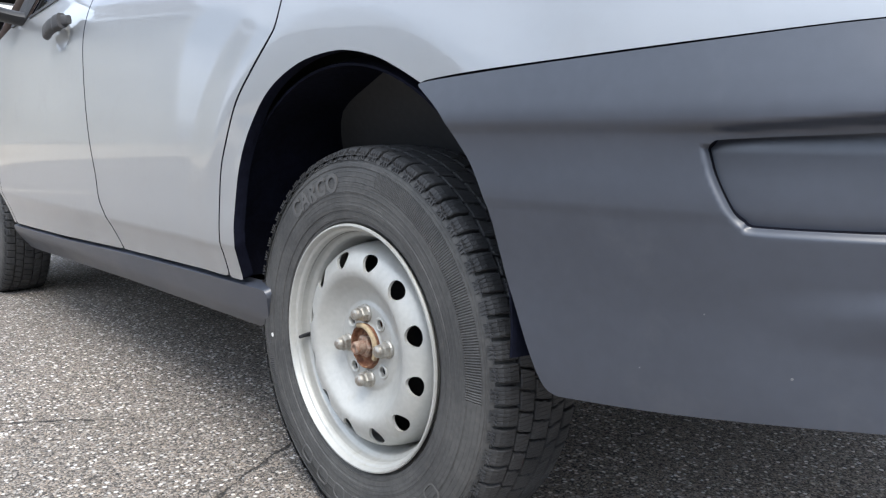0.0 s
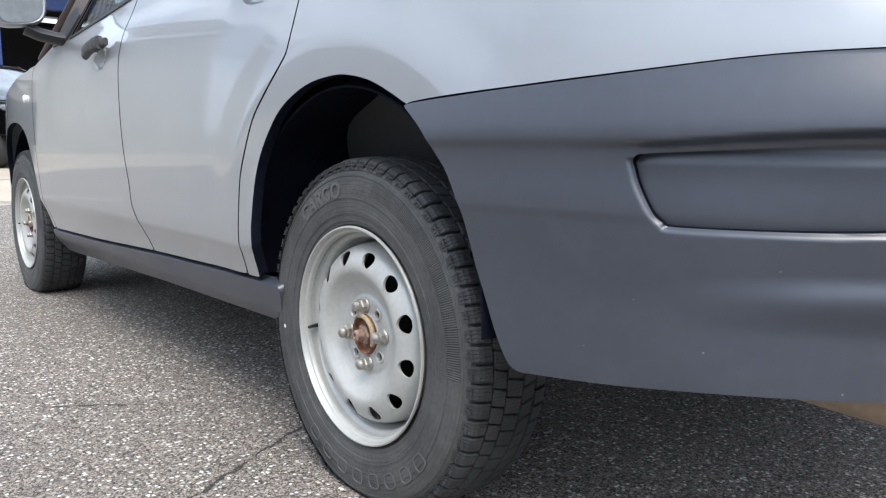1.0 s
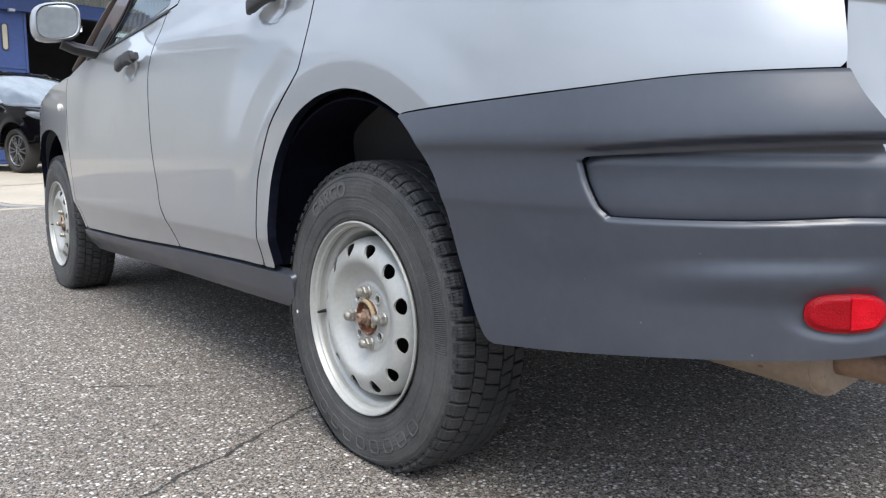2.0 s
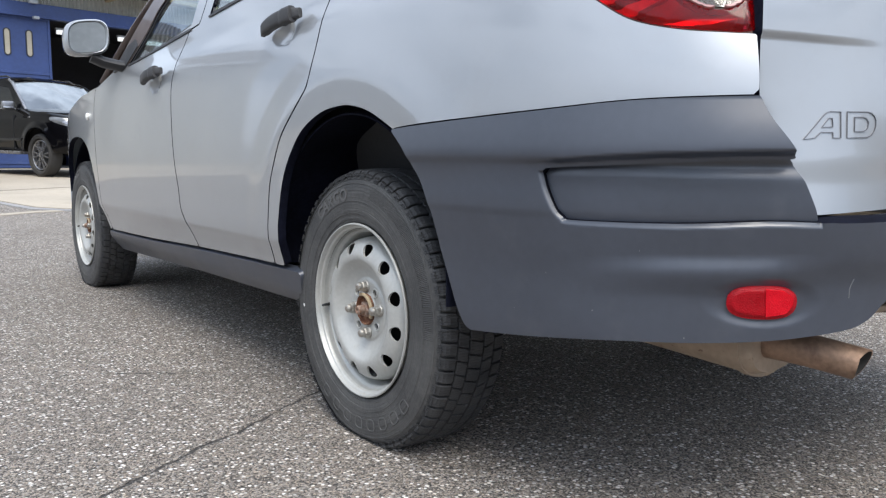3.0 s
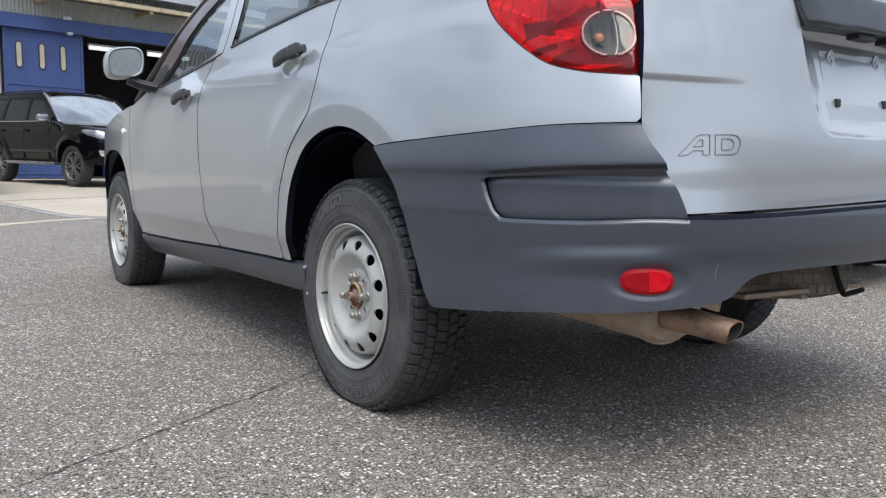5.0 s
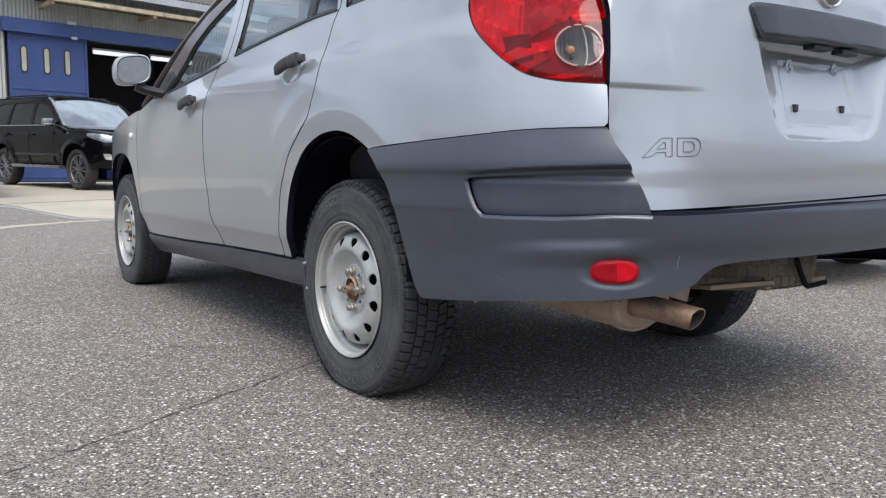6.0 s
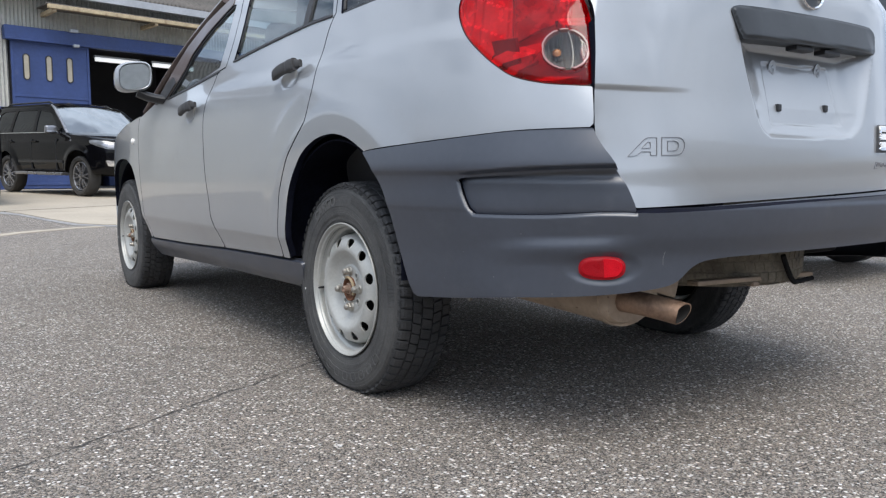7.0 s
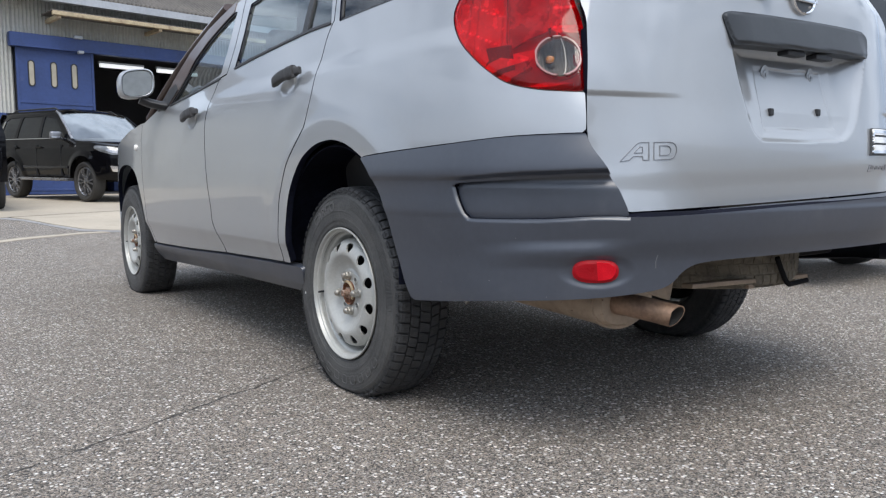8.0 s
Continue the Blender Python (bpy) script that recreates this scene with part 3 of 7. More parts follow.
        faces = [list(reversed(f)) for f in faces]
    data = bpy.data.meshes.new(name)
    data.from_pydata([tuple(v) for v in verts], [], faces)
    for f in data.polygons:
        f.use_smooth = True
    data.normals_split_custom_set_from_vertices([tuple(n) for n in normals])
    ob = mesh_object(name, data, parent, material, label)
    if lining:  # the turned rim in near-black, for the shade in the gaps
        data.materials.append(M[lining])
        for f in data.polygons[skin_faces:]:
            f.material_index = 1
    return ob


def slab(name, fn, nu, nv, thick, material, parent, label="", mirror=False):
    """A bent sheet fn(u, v) over 0..1 with a thickness."""
    bm = bmesh.new()
    grid = [[Vector(fn(i / nu, j / nv)) for j in range(nv + 1)] for i in range(nu + 1)]
    if mirror:
        grid = [[Vector((2 * CX - p.x, p.y, p.z)) for p in row] for row in grid]
    layers = []
    for sign in (0, 1):
        layer = []
        for i in range(nu + 1):
            row = []
            for j in range(nv + 1):
                du = grid[min(nu, i + 1)][j] - grid[max(0, i - 1)][j]
                dv = grid[i][min(nv, j + 1)] - grid[i][max(0, j - 1)]
                n = du.cross(dv)
                n = n.normalized() if n.length > 1e-9 else Vector((0, 0, 1))
                row.append(bm.verts.new(grid[i][j] - n * thick * sign))
            layer.append(row)
        layers.append(layer)
    a, b = layers
    for i in range(nu):
        for j in range(nv):
            bm.faces.new((a[i][j], a[i + 1][j], a[i + 1][j + 1], a[i][j + 1]))
            bm.faces.new((b[i][j], b[i][j + 1], b[i + 1][j + 1], b[i + 1][j]))
    for i in range(nu):
        bm.faces.new((a[i][0], b[i][0], b[i + 1][0], a[i + 1][0]))
        bm.faces.new((a[i + 1][nv], b[i + 1][nv], b[i][nv], a[i][nv]))
    for j in range(nv):
        bm.faces.new((a[0][j + 1], b[0][j + 1], b[0][j], a[0][j]))
        bm.faces.new((a[nu][j], b[nu][j], b[nu][j + 1], a[nu][j + 1]))
    bmesh.ops.recalc_face_normals(bm, faces=bm.faces)
    return part(name, bm, material, parent, label, smooth=True)




# ---- the silver station wagon ----
wagon = tagged(empty("station_wagon"), "silver station wagon with dark grey plastic bumpers and steel wheels", "car")


def mirrored(points):
    """The other half of a tail outline, across the middle of the rear."""
    return [(2 * S_END - s, z) for s, z in reversed(points)]


SILL_TOP = [(2.065, 0.316), (1.5, 0.327), (0.96, 0.345), (0.378, 0.357)]
REAR_SEAM = curve_through([(0.378, 0.357), (0.365, 0.42), (0.357, 0.47), (0.34, 0.555), (0.315, 0.61), (0.272, 0.68), (0.213, 0.733), (0.155, 0.778), (0.135, 0.80),
                           (0.117, 0.857), (0.108, 0.90), (0.102, 0.955), (0.092, 1.0), (0.085, 1.05), (0.07, 1.085)], 4)
MID_SEAM = curve_through([(0.965, 0.345), (1.0, 0.42), (1.037, 0.468), (1.045, 0.53), (1.065, 0.60), (1.083, 0.68), (1.10, 0.79), (1.105, 0.87), (1.09, 0.93), (1.06, 0.99), (1.035, 1.036)], 4)
FRONT_SEAM = curve_through([(2.065, 0.316), (2.09, 0.40), (2.105, 0.52), (2.13, 0.665), (2.155, 0.80), (2.17, 0.925)], 4)
PILLAR = [(0.955, 1.046), (0.935, 1.10), (0.925, 1.155), (0.93, 1.25), (0.955, 1.32), (0.975, 1.362)]
FRONT_GLASS = curve_through([(1.70, 0.982), (1.517, 1.09), (1.443, 1.157), (1.302, 1.224), (1.136, 1.281), (1.055, 1.305)], 4) + [(1.022, 1.302), (1.012, 1.22), (1.010, 1.146), (1.032, 1.055), (1.30, 1.018)]
REAR_GLASS = [(0.873, 1.065), (0.857, 1.12), (0.855, 1.20), (0.872, 1.305), (0.60, 1.326), (0.30, 1.322), (0.165, 1.305), (0.108, 1.171), (0.082, 1.100), (0.22, 1.100), (0.43, 1.090), (0.673, 1.077)]
QUARTER_GLASS = curve_through([(0.022, 1.092), (0.045, 1.16), (0.10, 1.31), (-0.10, 1.325), (-0.45, 1.315), (-0.60, 1.27), (-0.66, 1.19), (-0.66, 1.12), (-0.55, 1.103), (-0.315, 1.098), (0.022, 1.092)], 4)
ARCH = curve_through([(-0.200, 0.688), (-0.160, 0.708), (-0.115, 0.727), (-0.065, 0.739), (-0.010, 0.743), (0.078, 0.732), (0.165, 0.697), (0.225, 0.644), (0.27, 0.570),
                      (0.297, 0.475), (0.304, 0.43), (0.314, 0.40), (0.322, 0.358)], 4)
SEAM = curve_through([(-0.852, 0.7235), (-0.81, 0.723), (-0.69, 0.7205), (-0.56, 0.712), (-0.44, 0.705), (-0.351, 0.700), (-0.223, 0.692), (-0.200, 0.688)], 4)
LAMP = curve_through([(-0.95, 0.8115), (-0.862, 0.8115), (-0.822, 0.814), (-0.762, 0.821), (-0.703, 0.8375), (-0.664, 0.864), (-0.624, 0.90), (-0.581, 0.945), (-0.553, 0.99), (-0.551, 1.029),
                      (-0.575, 1.065), (-0.64, 1.088), (-0.74, 1.10), (-0.95, 1.105)], 5)
TAIL_EDGE = curve_through([(-0.853, 0.7235), (-0.864, 0.811), (-0.880, 0.89), (-0.882, 0.95), (-0.862, 1.01), (-0.852, 1.05), (-0.855, 1.10), (-0.89, 1.25), (-0.95, 1.362)], 4)
GATE_EDGE = curve_through([(-0.985, 0.556), (-0.975, 0.5595), (-0.963, 0.576), (-0.948, 0.606), (-0.926, 0.647), (-0.903, 0.683), (-0.895, 0.705), (-0.893, 0.735), (-0.895, 0.812), (-0.895, 0.884), (-0.888, 0.943), (-0.879, 0.973), (-0.866, 1.001), (-0.858, 1.05),
                           (-0.865, 1.10), (-0.905, 1.25), (-0.980, 1.362)], 4)
BUMPER_ARCH = curve_through([(-0.198, 0.687), (-0.235, 0.655), (-0.260, 0.622), (-0.285, 0.587), (-0.307, 0.54), (-0.322, 0.49), (-0.345, 0.428), (-0.367, 0.37), (-0.385, 0.336), (-0.402, 0.328)], 4)
BUMPER_LOW = curve_through([(-0.402, 0.328), (-0.53, 0.340), (-0.687, 0.357), (-0.814, 0.367), (-0.933, 0.378), (-1.015, 0.390), (-1.048, 0.405), (-1.075, 0.43), (-1.12, 0.445), (-1.25, 0.450), (S_END, 0.450)], 4)
BUMPER_TOP = curve_through([(-1.95, 0.5805), (-1.75, 0.575), (S_END, 0.5695), (-1.36, 0.564), (-1.18, 0.557), (-1.035, 0.551), (-0.965, 0.549), (-0.943, 0.552), (-0.932, 0.565), (-0.913, 0.610), (-0.889, 0.652), (-0.865, 0.690), (-0.853, 0.722)], 4)
FRONT_ARCH = curve_through([(2.10, 0.30), (2.13, 0.40), (2.165, 0.50), (2.215, 0.59), (2.29, 0.665), (2.40, 0.708), (2.52, 0.722), (2.66, 0.718), (2.80, 0.69), (2.90, 0.63), (2.96, 0.54), (2.985, 0.42), (2.99, 0.30)], 4)
PANEL = curve_through([(-0.550, 0.612), (-0.556, 0.588), (-0.572, 0.556), (-0.584, 0.545), (-0.602, 0.541), (-0.747, 0.543), (-0.861, 0.550), (-0.99, 0.557), (-0.99, 0.637), (-0.884, 0.635), (-0.808, 0.633), (-0.689, 0.627), (-0.570, 0.621), (-0.554, 0.618), (-0.550, 0.612)], 4)[:-1]
HANDLES = ((0.29, 0.955), (1.275, 0.905))


def step_up(v, a, b):
    u = min(1, max(0, (v - a) / (b - a)))
    return u * u * (3 - 2 * u)


def door_skin(s, z, out=0.0):
    """The doors: the flank with a finger cup behind each handle."""
    dent = 0.0
    for hs, hz in HANDLES:
        r = math.hypot((s - hs - 0.005) / 0.062, (z - hz + 0.022) / 0.034)
        if r < 1:
            dent = max(dent, (1 - r * r) ** 1.5)
    return skin(s, z, out - 0.014 * dent + (flare(s, z) if s < 0.6 else 0.0))


def depth_inside(s, z, outline):
    best, odd = 1e9, False
    x0, z0 = outline[-1]
    for x1, z1 in outline:
        dx, dz = x1 - x0, z1 - z0
        ll = dx * dx + dz * dz
        if ll > 1e-14:
            u = min(1.0, max(0.0, ((s - x0) * dx + (z - z0) * dz) / ll))
            best = min(best, math.hypot(s - x0 - u * dx, z - z0 - u * dz))
            if (z0 > z) != (z1 > z) and s < dx * (z - z0) / dz + x0:
                odd = not odd
        x0, z0 = x1, z1
    return best if odd else -best


def lean(s):
    """The wagon's tail stands a little higher on its far side."""
    return 0.028 * max(0.0, -s - 0.985)


RECESS = curve_through([(-1.268, 0.95), (-1.281, 0.905), (-1.306, 0.828), (-1.330, 0.757), (-1.343, 0.733), (-1.362, 0.719), (-1.390, 0.7125), (-1.515, 0.712), (-1.718, 0.720), (-1.752, 0.725), (-1.785, 0.740),
                        (-1.812, 0.760), (-1.833, 0.788), (-1.868, 0.862), (-1.904, 0.957)], 4)
RECESS_NARROW = [(s * 0.36, z) for s, z in RECESS]
PLATE = [(-1.413, 0.897), (-1.409, 0.748), (-1.418, 0.742), (-1.735, 0.749), (-1.744, 0.756), (-1.738, 0.905)]


def gate_skin(s, z, out=0.0):
    """The tailgate: a bowed panel with the number plate's recess and a soft fold below the lamps."""
    o = out
    if 0.70 < z < 0.97 and -1.91 < s < -1.26:
        edge = depth_inside(s * 0.36, z, RECESS_NARROW)
        if edge > 0:
            floor_depth = 0.019 + 0.06 * max(0.0, z - 0.73) + 0.14 * max(0.0, z - 0.79)
            o -= 0.004 * step_up(edge, 0.0, 0.009) + floor_depth * (1 - (1 - min(1.0, edge / 0.034)) ** 1.6)
            o -= 0.004 * step_up(depth_inside(s, z, PLATE), 0.0, 0.006)
    if s > S_END - 5:
        near = abs(s - S_END)
        o += 0.006 * step_up(z, 0.802, 0.813) * step_up(near, 0.42, 0.60) * (1 - step_up(z, 0.82, 0.95))
        o -= 0.004 * step_up(0.642 + lean(s) - z, 0.0, 0.045)
    return gate_base(s, z, o)


def groove_height(s):
    return ease(-s, [(0.233, 0.631), (0.548, 0.637), (0.691, 0.6455), (0.877, 0.651), (0.95, 0.652)])


def bumper_face(s, z, out=0.0):
    """The bumper: a ridge over a sunk side panel, a soft fold below it and the reflector's pocket."""
    t = s if s > S_END else 2 * S_END - s
    o = out
    if t > -1.0:
        g = groove_height(t)
        o += 0.010 * step_up(z, g - 0.011, g - 0.001) * step_up(-t, 0.44, 0.70)
        rim = ease(-t, [(0.55, 0.617), (0.57, 0.621), (0.689, 0.627), (0.808, 0.633), (0.884, 0.635)])
        o -= 0.006 * step_up(z, rim - 0.012, rim - 0.003) * (1 - step_up(z, g - 0.012, g - 0.003)) * step_up(-t, 0.548, 0.585)
    if t > -0.935 and 0.525 < z < 0.615:
        o -= 0.007 * (1 - min(1.0, max(0.0, -depth_inside(t, z, PANEL) / 0.0085))) ** 1.6
    fold = ease(-t, [(0.50, 0.438), (0.69, 0.461), (0.86, 0.470), (1.0, 0.474), (1.6, 0.474)])
    share = step_up(-t, 0.58, 0.78) * (1 - step_up(-t, 0.86, 0.97))
    o += 0.010 * share * (step_up(z, fold + 0.034, fold + 0.002) if z > fold else 1 - 0.6 * step_up(fold - z, 0.0, 0.035))
    r = math.hypot((t + 0.880) / 0.078, (z - 0.431) / 0.036)
    o -= 0.0038 * (1 - step_up(r, 0.70, 1.12))
    o -= 0.003 * step_up(z, 0.550, 0.566) * step_up(-t, 0.99, 1.06)
    return bumper_skin(s, z, o)


def flank_parts(mirror):
    """All panels of one flank."""
    side = dict(parent=wagon, mirror=mirror)
    front = sheet("front_door", door_skin, FRONT_SEAM + [(2.03, 0.955), (1.90, 0.985), (1.72, 1.105), (1.55, 1.21), (1.36, 1.287), (1.15, 1.342), (0.99, 1.362)]
                  + PILLAR[::-1] + [(1.03, 1.038)] + MID_SEAM[::-1] + SILL_TOP[1:2], "silver", holes=[FRONT_GLASS], gap=0.003, lining="liner", **side)
    rear = sheet("rear_door", door_skin, MID_SEAM + [(1.03, 1.038)] + PILLAR + [(0.60, 1.362), (0.20, 1.362), (0.155, 1.33), (0.075, 1.165), (0.058, 1.10)] + REAR_SEAM[::-1],
                 "silver", holes=[REAR_GLASS], gap=0.003, lining="liner", **side)
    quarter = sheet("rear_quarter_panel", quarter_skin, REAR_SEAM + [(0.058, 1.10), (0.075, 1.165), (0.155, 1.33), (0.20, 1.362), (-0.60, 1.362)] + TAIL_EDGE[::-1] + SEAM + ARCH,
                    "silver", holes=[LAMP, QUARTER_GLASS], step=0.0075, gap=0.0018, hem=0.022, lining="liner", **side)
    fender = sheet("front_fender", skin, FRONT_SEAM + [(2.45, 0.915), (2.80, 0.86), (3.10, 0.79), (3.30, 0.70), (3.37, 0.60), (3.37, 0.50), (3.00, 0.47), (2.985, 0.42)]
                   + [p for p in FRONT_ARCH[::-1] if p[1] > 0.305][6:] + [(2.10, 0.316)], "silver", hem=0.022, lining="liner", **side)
    sill = sheet("sill_cover", lambda s, z, out=0.0: skin(s, z, 0.004 - 0.03 * step_up(0.30 - z, 0.0, 0.08)),
                 [(2.115, 0.312)] + [(s, z - 0.006) for s, z in SILL_TOP] + [(0.245, 0.352), (0.262, 0.300), (0.285, 0.268), (0.33, 0.262), (1.028, 0.252), (1.887, 0.227), (2.12, 0.222), (2.16, 0.25)],
                 "plastic", wagon, "dark grey plastic sill cover", hem=0.03, mirror=mirror)
    # dark strips added behind the gaps, standing in for their shade
    for line in (REAR_SEAM, MID_SEAM, FRONT_SEAM, SILL_TOP, PILLAR):
        o = np.array(line)
        t = np.gradient(o, axis=0)
        nrm = np.stack([-t[:, 1], t[:, 0]], 1) / np.maximum(1e-9, np.linalg.norm(t, axis=1))[:, None]
        band = [tuple(p) for p in o + nrm * 0.02] + [tuple(p) for p in (o - nrm * 0.02)[::-1]]
        sheet("gap_backing", lambda s, z: quarter_skin(s, z, -0.024) if s < 0.2 else skin(s, z, -0.016), band, "trim", wagon, "black backing strip for the shade in a panel gap", step=0.015, gap=0, hem=0.0, mirror=mirror)
    # glass, set a little into its frame
    for owner, name, hole, fn, kind in ((front, "front_side_window", FRONT_GLASS, skin, "glass"), (rear, "rear_side_window", REAR_GLASS, skin, "glass"),
                                        (None, "quarter_window", QUARTER_GLASS, quarter_skin, "tinted")):
        pane = sheet(name, lambda s, z, f=fn: f(s, z, -0.009), hole, kind, owner or quarter, step=0.03, gap=-0.006, hem=0.004, mirror=mirror, thick=0.004)
        pane.visible_shadow = False
        seal = sheet("window_seal", lambda s, z, f=fn: f(s, z, -0.004), hole, "trim", owner or quarter, "black rubber window seal", holes=[shrink(hole, 0.005)], step=0.006, gap=-0.001, hem=0.01, mirror=mirror)
    sheet("window_divider", lambda s, z: skin(s, z, -0.002), [(0.291, 1.088), (0.290, 1.322), (0.252, 1.322), (0.249, 1.092)], "trim", rear, "black window divider bar", step=0.012, hem=0.012, mirror=mirror)
    sheet("belt_strip", lambda s, z: skin(s, z, 0.004), [(1.71, 0.979), (1.30, 1.009), (1.02, 1.033), (1.02, 1.042), (1.30, 1.018), (1.69, 0.988)], "trim", front, "black belt strip", step=0.006, gap=0, hem=0.012, mirror=mirror)
    sheet("belt_strip", lambda s, z: skin(s, z, 0.004), [(0.885, 1.053), (0.66, 1.070), (0.43, 1.083), (0.22, 1.093), (0.075, 1.092), (0.075, 1.100), (0.22, 1.101), (0.43, 1.091), (0.66, 1.078), (0.875, 1.061)],
          "trim", rear, "black belt strip", step=0.006, gap=0, hem=0.012, mirror=mirror)
    # dark brown band laid over the edge of the door frame
    sheet("pillar_band", lambda s, z: skin(s, z, 0.003), [(1.90, 0.988), (1.72, 1.106), (1.55, 1.211), (1.36, 1.288), (1.15, 1.343), (1.07, 1.355), (1.055, 1.310), (1.136, 1.286), (1.302, 1.230), (1.443, 1.163), (1.517, 1.096), (1.70, 0.988)],
          "pillar", front, "dark brown band along the pillar", step=0.012, gap=0.001, hem=0.006, mirror=mirror)
    sheet("mirror_base", lambda s, z: skin(s, z, 0.006), [(1.92, 0.968), (1.72, 0.982), (1.60, 1.052), (1.66, 1.085), (1.76, 1.065)], "trim", front, "black mirror triangle", step=0.01, hem=0.012, mirror=mirror)
    # door handles
    flip = -1 if mirror else 1

    def place(s, z, out):
        x, y, h = skin(s, z, out)
        return Vector((2 * CX - x if mirror else x, y, h))

    for owner, (hs, hz) in ((rear, HANDLES[0]), (front, HANDLES[1])):
        bm = bmesh.new()
        n = 16
        line = []
        for i in range(n + 1):
            u = i / n
            bow = math.sin(math.pi * (0.08 + 0.84 * u)) ** 0.4
            line.append(place(hs + 0.094 - 0.186 * u, hz - 0.012 + 0.026 * u + 0.004 * math.sin(math.pi * u), -0.004 + 0.036 * bow))
        add_sweep(bm, line, lambda u: boxy((0.0115 + 0.002 * u) * max(0.55, 1 - abs(2 * u - 1) ** 9), (0.0158 + 0.002 * u) * max(0.62, 1 - abs(2 * u - 1) ** 9)))
        bmesh.ops.recalc_face_normals(bm, faces=bm.faces)
        grip = part("door_handle", bm, "handle", owner, "grained dark grey door handle", smooth=True)
        bm = bmesh.new()
        line = [place(hs - 0.034 - 0.0085 * k, hz + 0.0065 + 0.0011 * k, 0.0335 - 0.0015 * abs(k - 2)) for k in range(6)]
        add_sweep(bm, line, boxy(0.0125, 0.0188))
        bmesh.ops.recalc_face_normals(bm, faces=bm.faces)
        part("handle_cap", bm, "handle", owner, smooth=True)
    # side indicator
    bm = bmesh.new()
    rings = add_lathe(bm, [(0.0165, 0.0), (0.0165, 0.006), (0.012, 0.010), (0.004, 0.012)], 20, at=(0, 0, 0))
    cap(bm, rings[-1])
    bmesh.ops.rotate(bm, verts=bm.verts, cent=(0, 0, 0), matrix=Matrix.Rotation(math.pi if not mirror else 0, 3, "Z"))
    bmesh.ops.translate(bm, verts=bm.verts, vec=place(2.274, 0.81, 0.0))
    bmesh.ops.recalc_face_normals(bm, faces=bm.faces)
    part("side_indicator", bm, "clear_lens_solid", fender, "small round clear side indicator", smooth=True)
    # tail lamp
    lamp_line = [p for p in LAMP if p[0] > -0.85] + curve_through([(-0.851, 1.095), (-0.848, 1.05), (-0.858, 1.01), (-0.869, 0.982), (-0.878, 0.95), (-0.8795, 0.92), (-0.878, 0.887), (-0.871, 0.85), (-0.863, 0.8135)], 3)
    lens_at, lens_r = (-0.820, 0.890), (0.050, 0.0445)
    ring = [(lens_at[0] + lens_r[0] * math.cos(a), lens_at[1] + lens_r[1] * math.sin(a)) for a in (math.tau * k / 40 for k in range(40))]
    body = sheet("tail_lamp", lambda s, z: quarter_skin(s, z, -0.056), lamp_line, "lamp_dark", wagon, "red tail lamp with a round clear reversing light", holes=[ring], step=0.012, gap=0.004, hem=0.02, mirror=mirror)
    # light and shade inside the lamp are put into the chambers' colours
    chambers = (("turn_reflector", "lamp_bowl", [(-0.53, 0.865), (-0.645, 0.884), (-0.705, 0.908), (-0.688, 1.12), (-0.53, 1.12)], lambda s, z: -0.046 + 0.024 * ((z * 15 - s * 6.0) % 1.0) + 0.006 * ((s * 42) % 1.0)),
                ("shaded_reflector", "lamp_shaded", [(-0.708, 0.909), (-0.765, 0.935), (-0.802, 0.945), (-0.802, 1.12), (-0.692, 1.12)], lambda s, z: -0.040 + 0.014 * ((z * 11 + s * 5.0) % 1.0)),
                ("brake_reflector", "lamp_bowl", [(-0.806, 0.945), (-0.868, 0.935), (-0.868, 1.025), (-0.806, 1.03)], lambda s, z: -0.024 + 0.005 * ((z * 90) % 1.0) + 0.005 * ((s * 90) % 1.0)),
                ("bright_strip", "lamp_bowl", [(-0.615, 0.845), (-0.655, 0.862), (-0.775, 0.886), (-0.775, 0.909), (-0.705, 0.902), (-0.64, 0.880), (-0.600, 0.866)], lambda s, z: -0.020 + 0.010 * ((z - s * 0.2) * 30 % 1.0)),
                ("lower_strip", "lamp_shaded", [(-0.66, 0.855), (-0.76, 0.876), (-0.762, 0.868), (-0.70, 0.842)], lambda s, z: -0.018),
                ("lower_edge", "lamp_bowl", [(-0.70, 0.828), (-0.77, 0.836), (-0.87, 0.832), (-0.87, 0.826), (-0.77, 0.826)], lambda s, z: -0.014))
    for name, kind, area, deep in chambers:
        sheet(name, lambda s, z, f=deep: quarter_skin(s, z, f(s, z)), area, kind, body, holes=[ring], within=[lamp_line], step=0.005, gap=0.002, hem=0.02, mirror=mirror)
    cover = sheet("red_lens", lambda s, z: quarter_skin(s, z, 0.004 - 0.006 * step_up(0.012 - depth_inside(s, z, lamp_line), 0, 0.012)), lamp_line, "red_lens", body, "glossy red lens", holes=[ring], step=0.006, gap=0.001, hem=0.03, mirror=mirror)
    cover.visible_shadow = False
    sheet("lamp_seal", lambda s, z: quarter_skin(s, z, -0.006), grow(lamp_line, 0.003), "trim", body, holes=[shrink(lamp_line, 0.002)], step=0.004, gap=0, hem=0.03, mirror=mirror)
    bezel_in = [(lens_at[0] + (s - lens_at[0]) * 0.92, lens_at[1] + (z - lens_at[1]) * 0.92) for s, z in ring]
    sheet("lamp_ring", lambda s, z: quarter_skin(s, z, 0.009), ring, "lamp_rim", body, "pale pink lamp ring", holes=[bezel_in], step=0.004, gap=0, hem=0.02, mirror=mirror)
    disc = sheet("reversing_lens", lambda s, z: quarter_skin(s, z, 0.004), bezel_in, "clear_lens", body, "clear round lens", step=0.008, gap=-0.001, hem=0.004, mirror=mirror)
    disc.visible_shadow = False

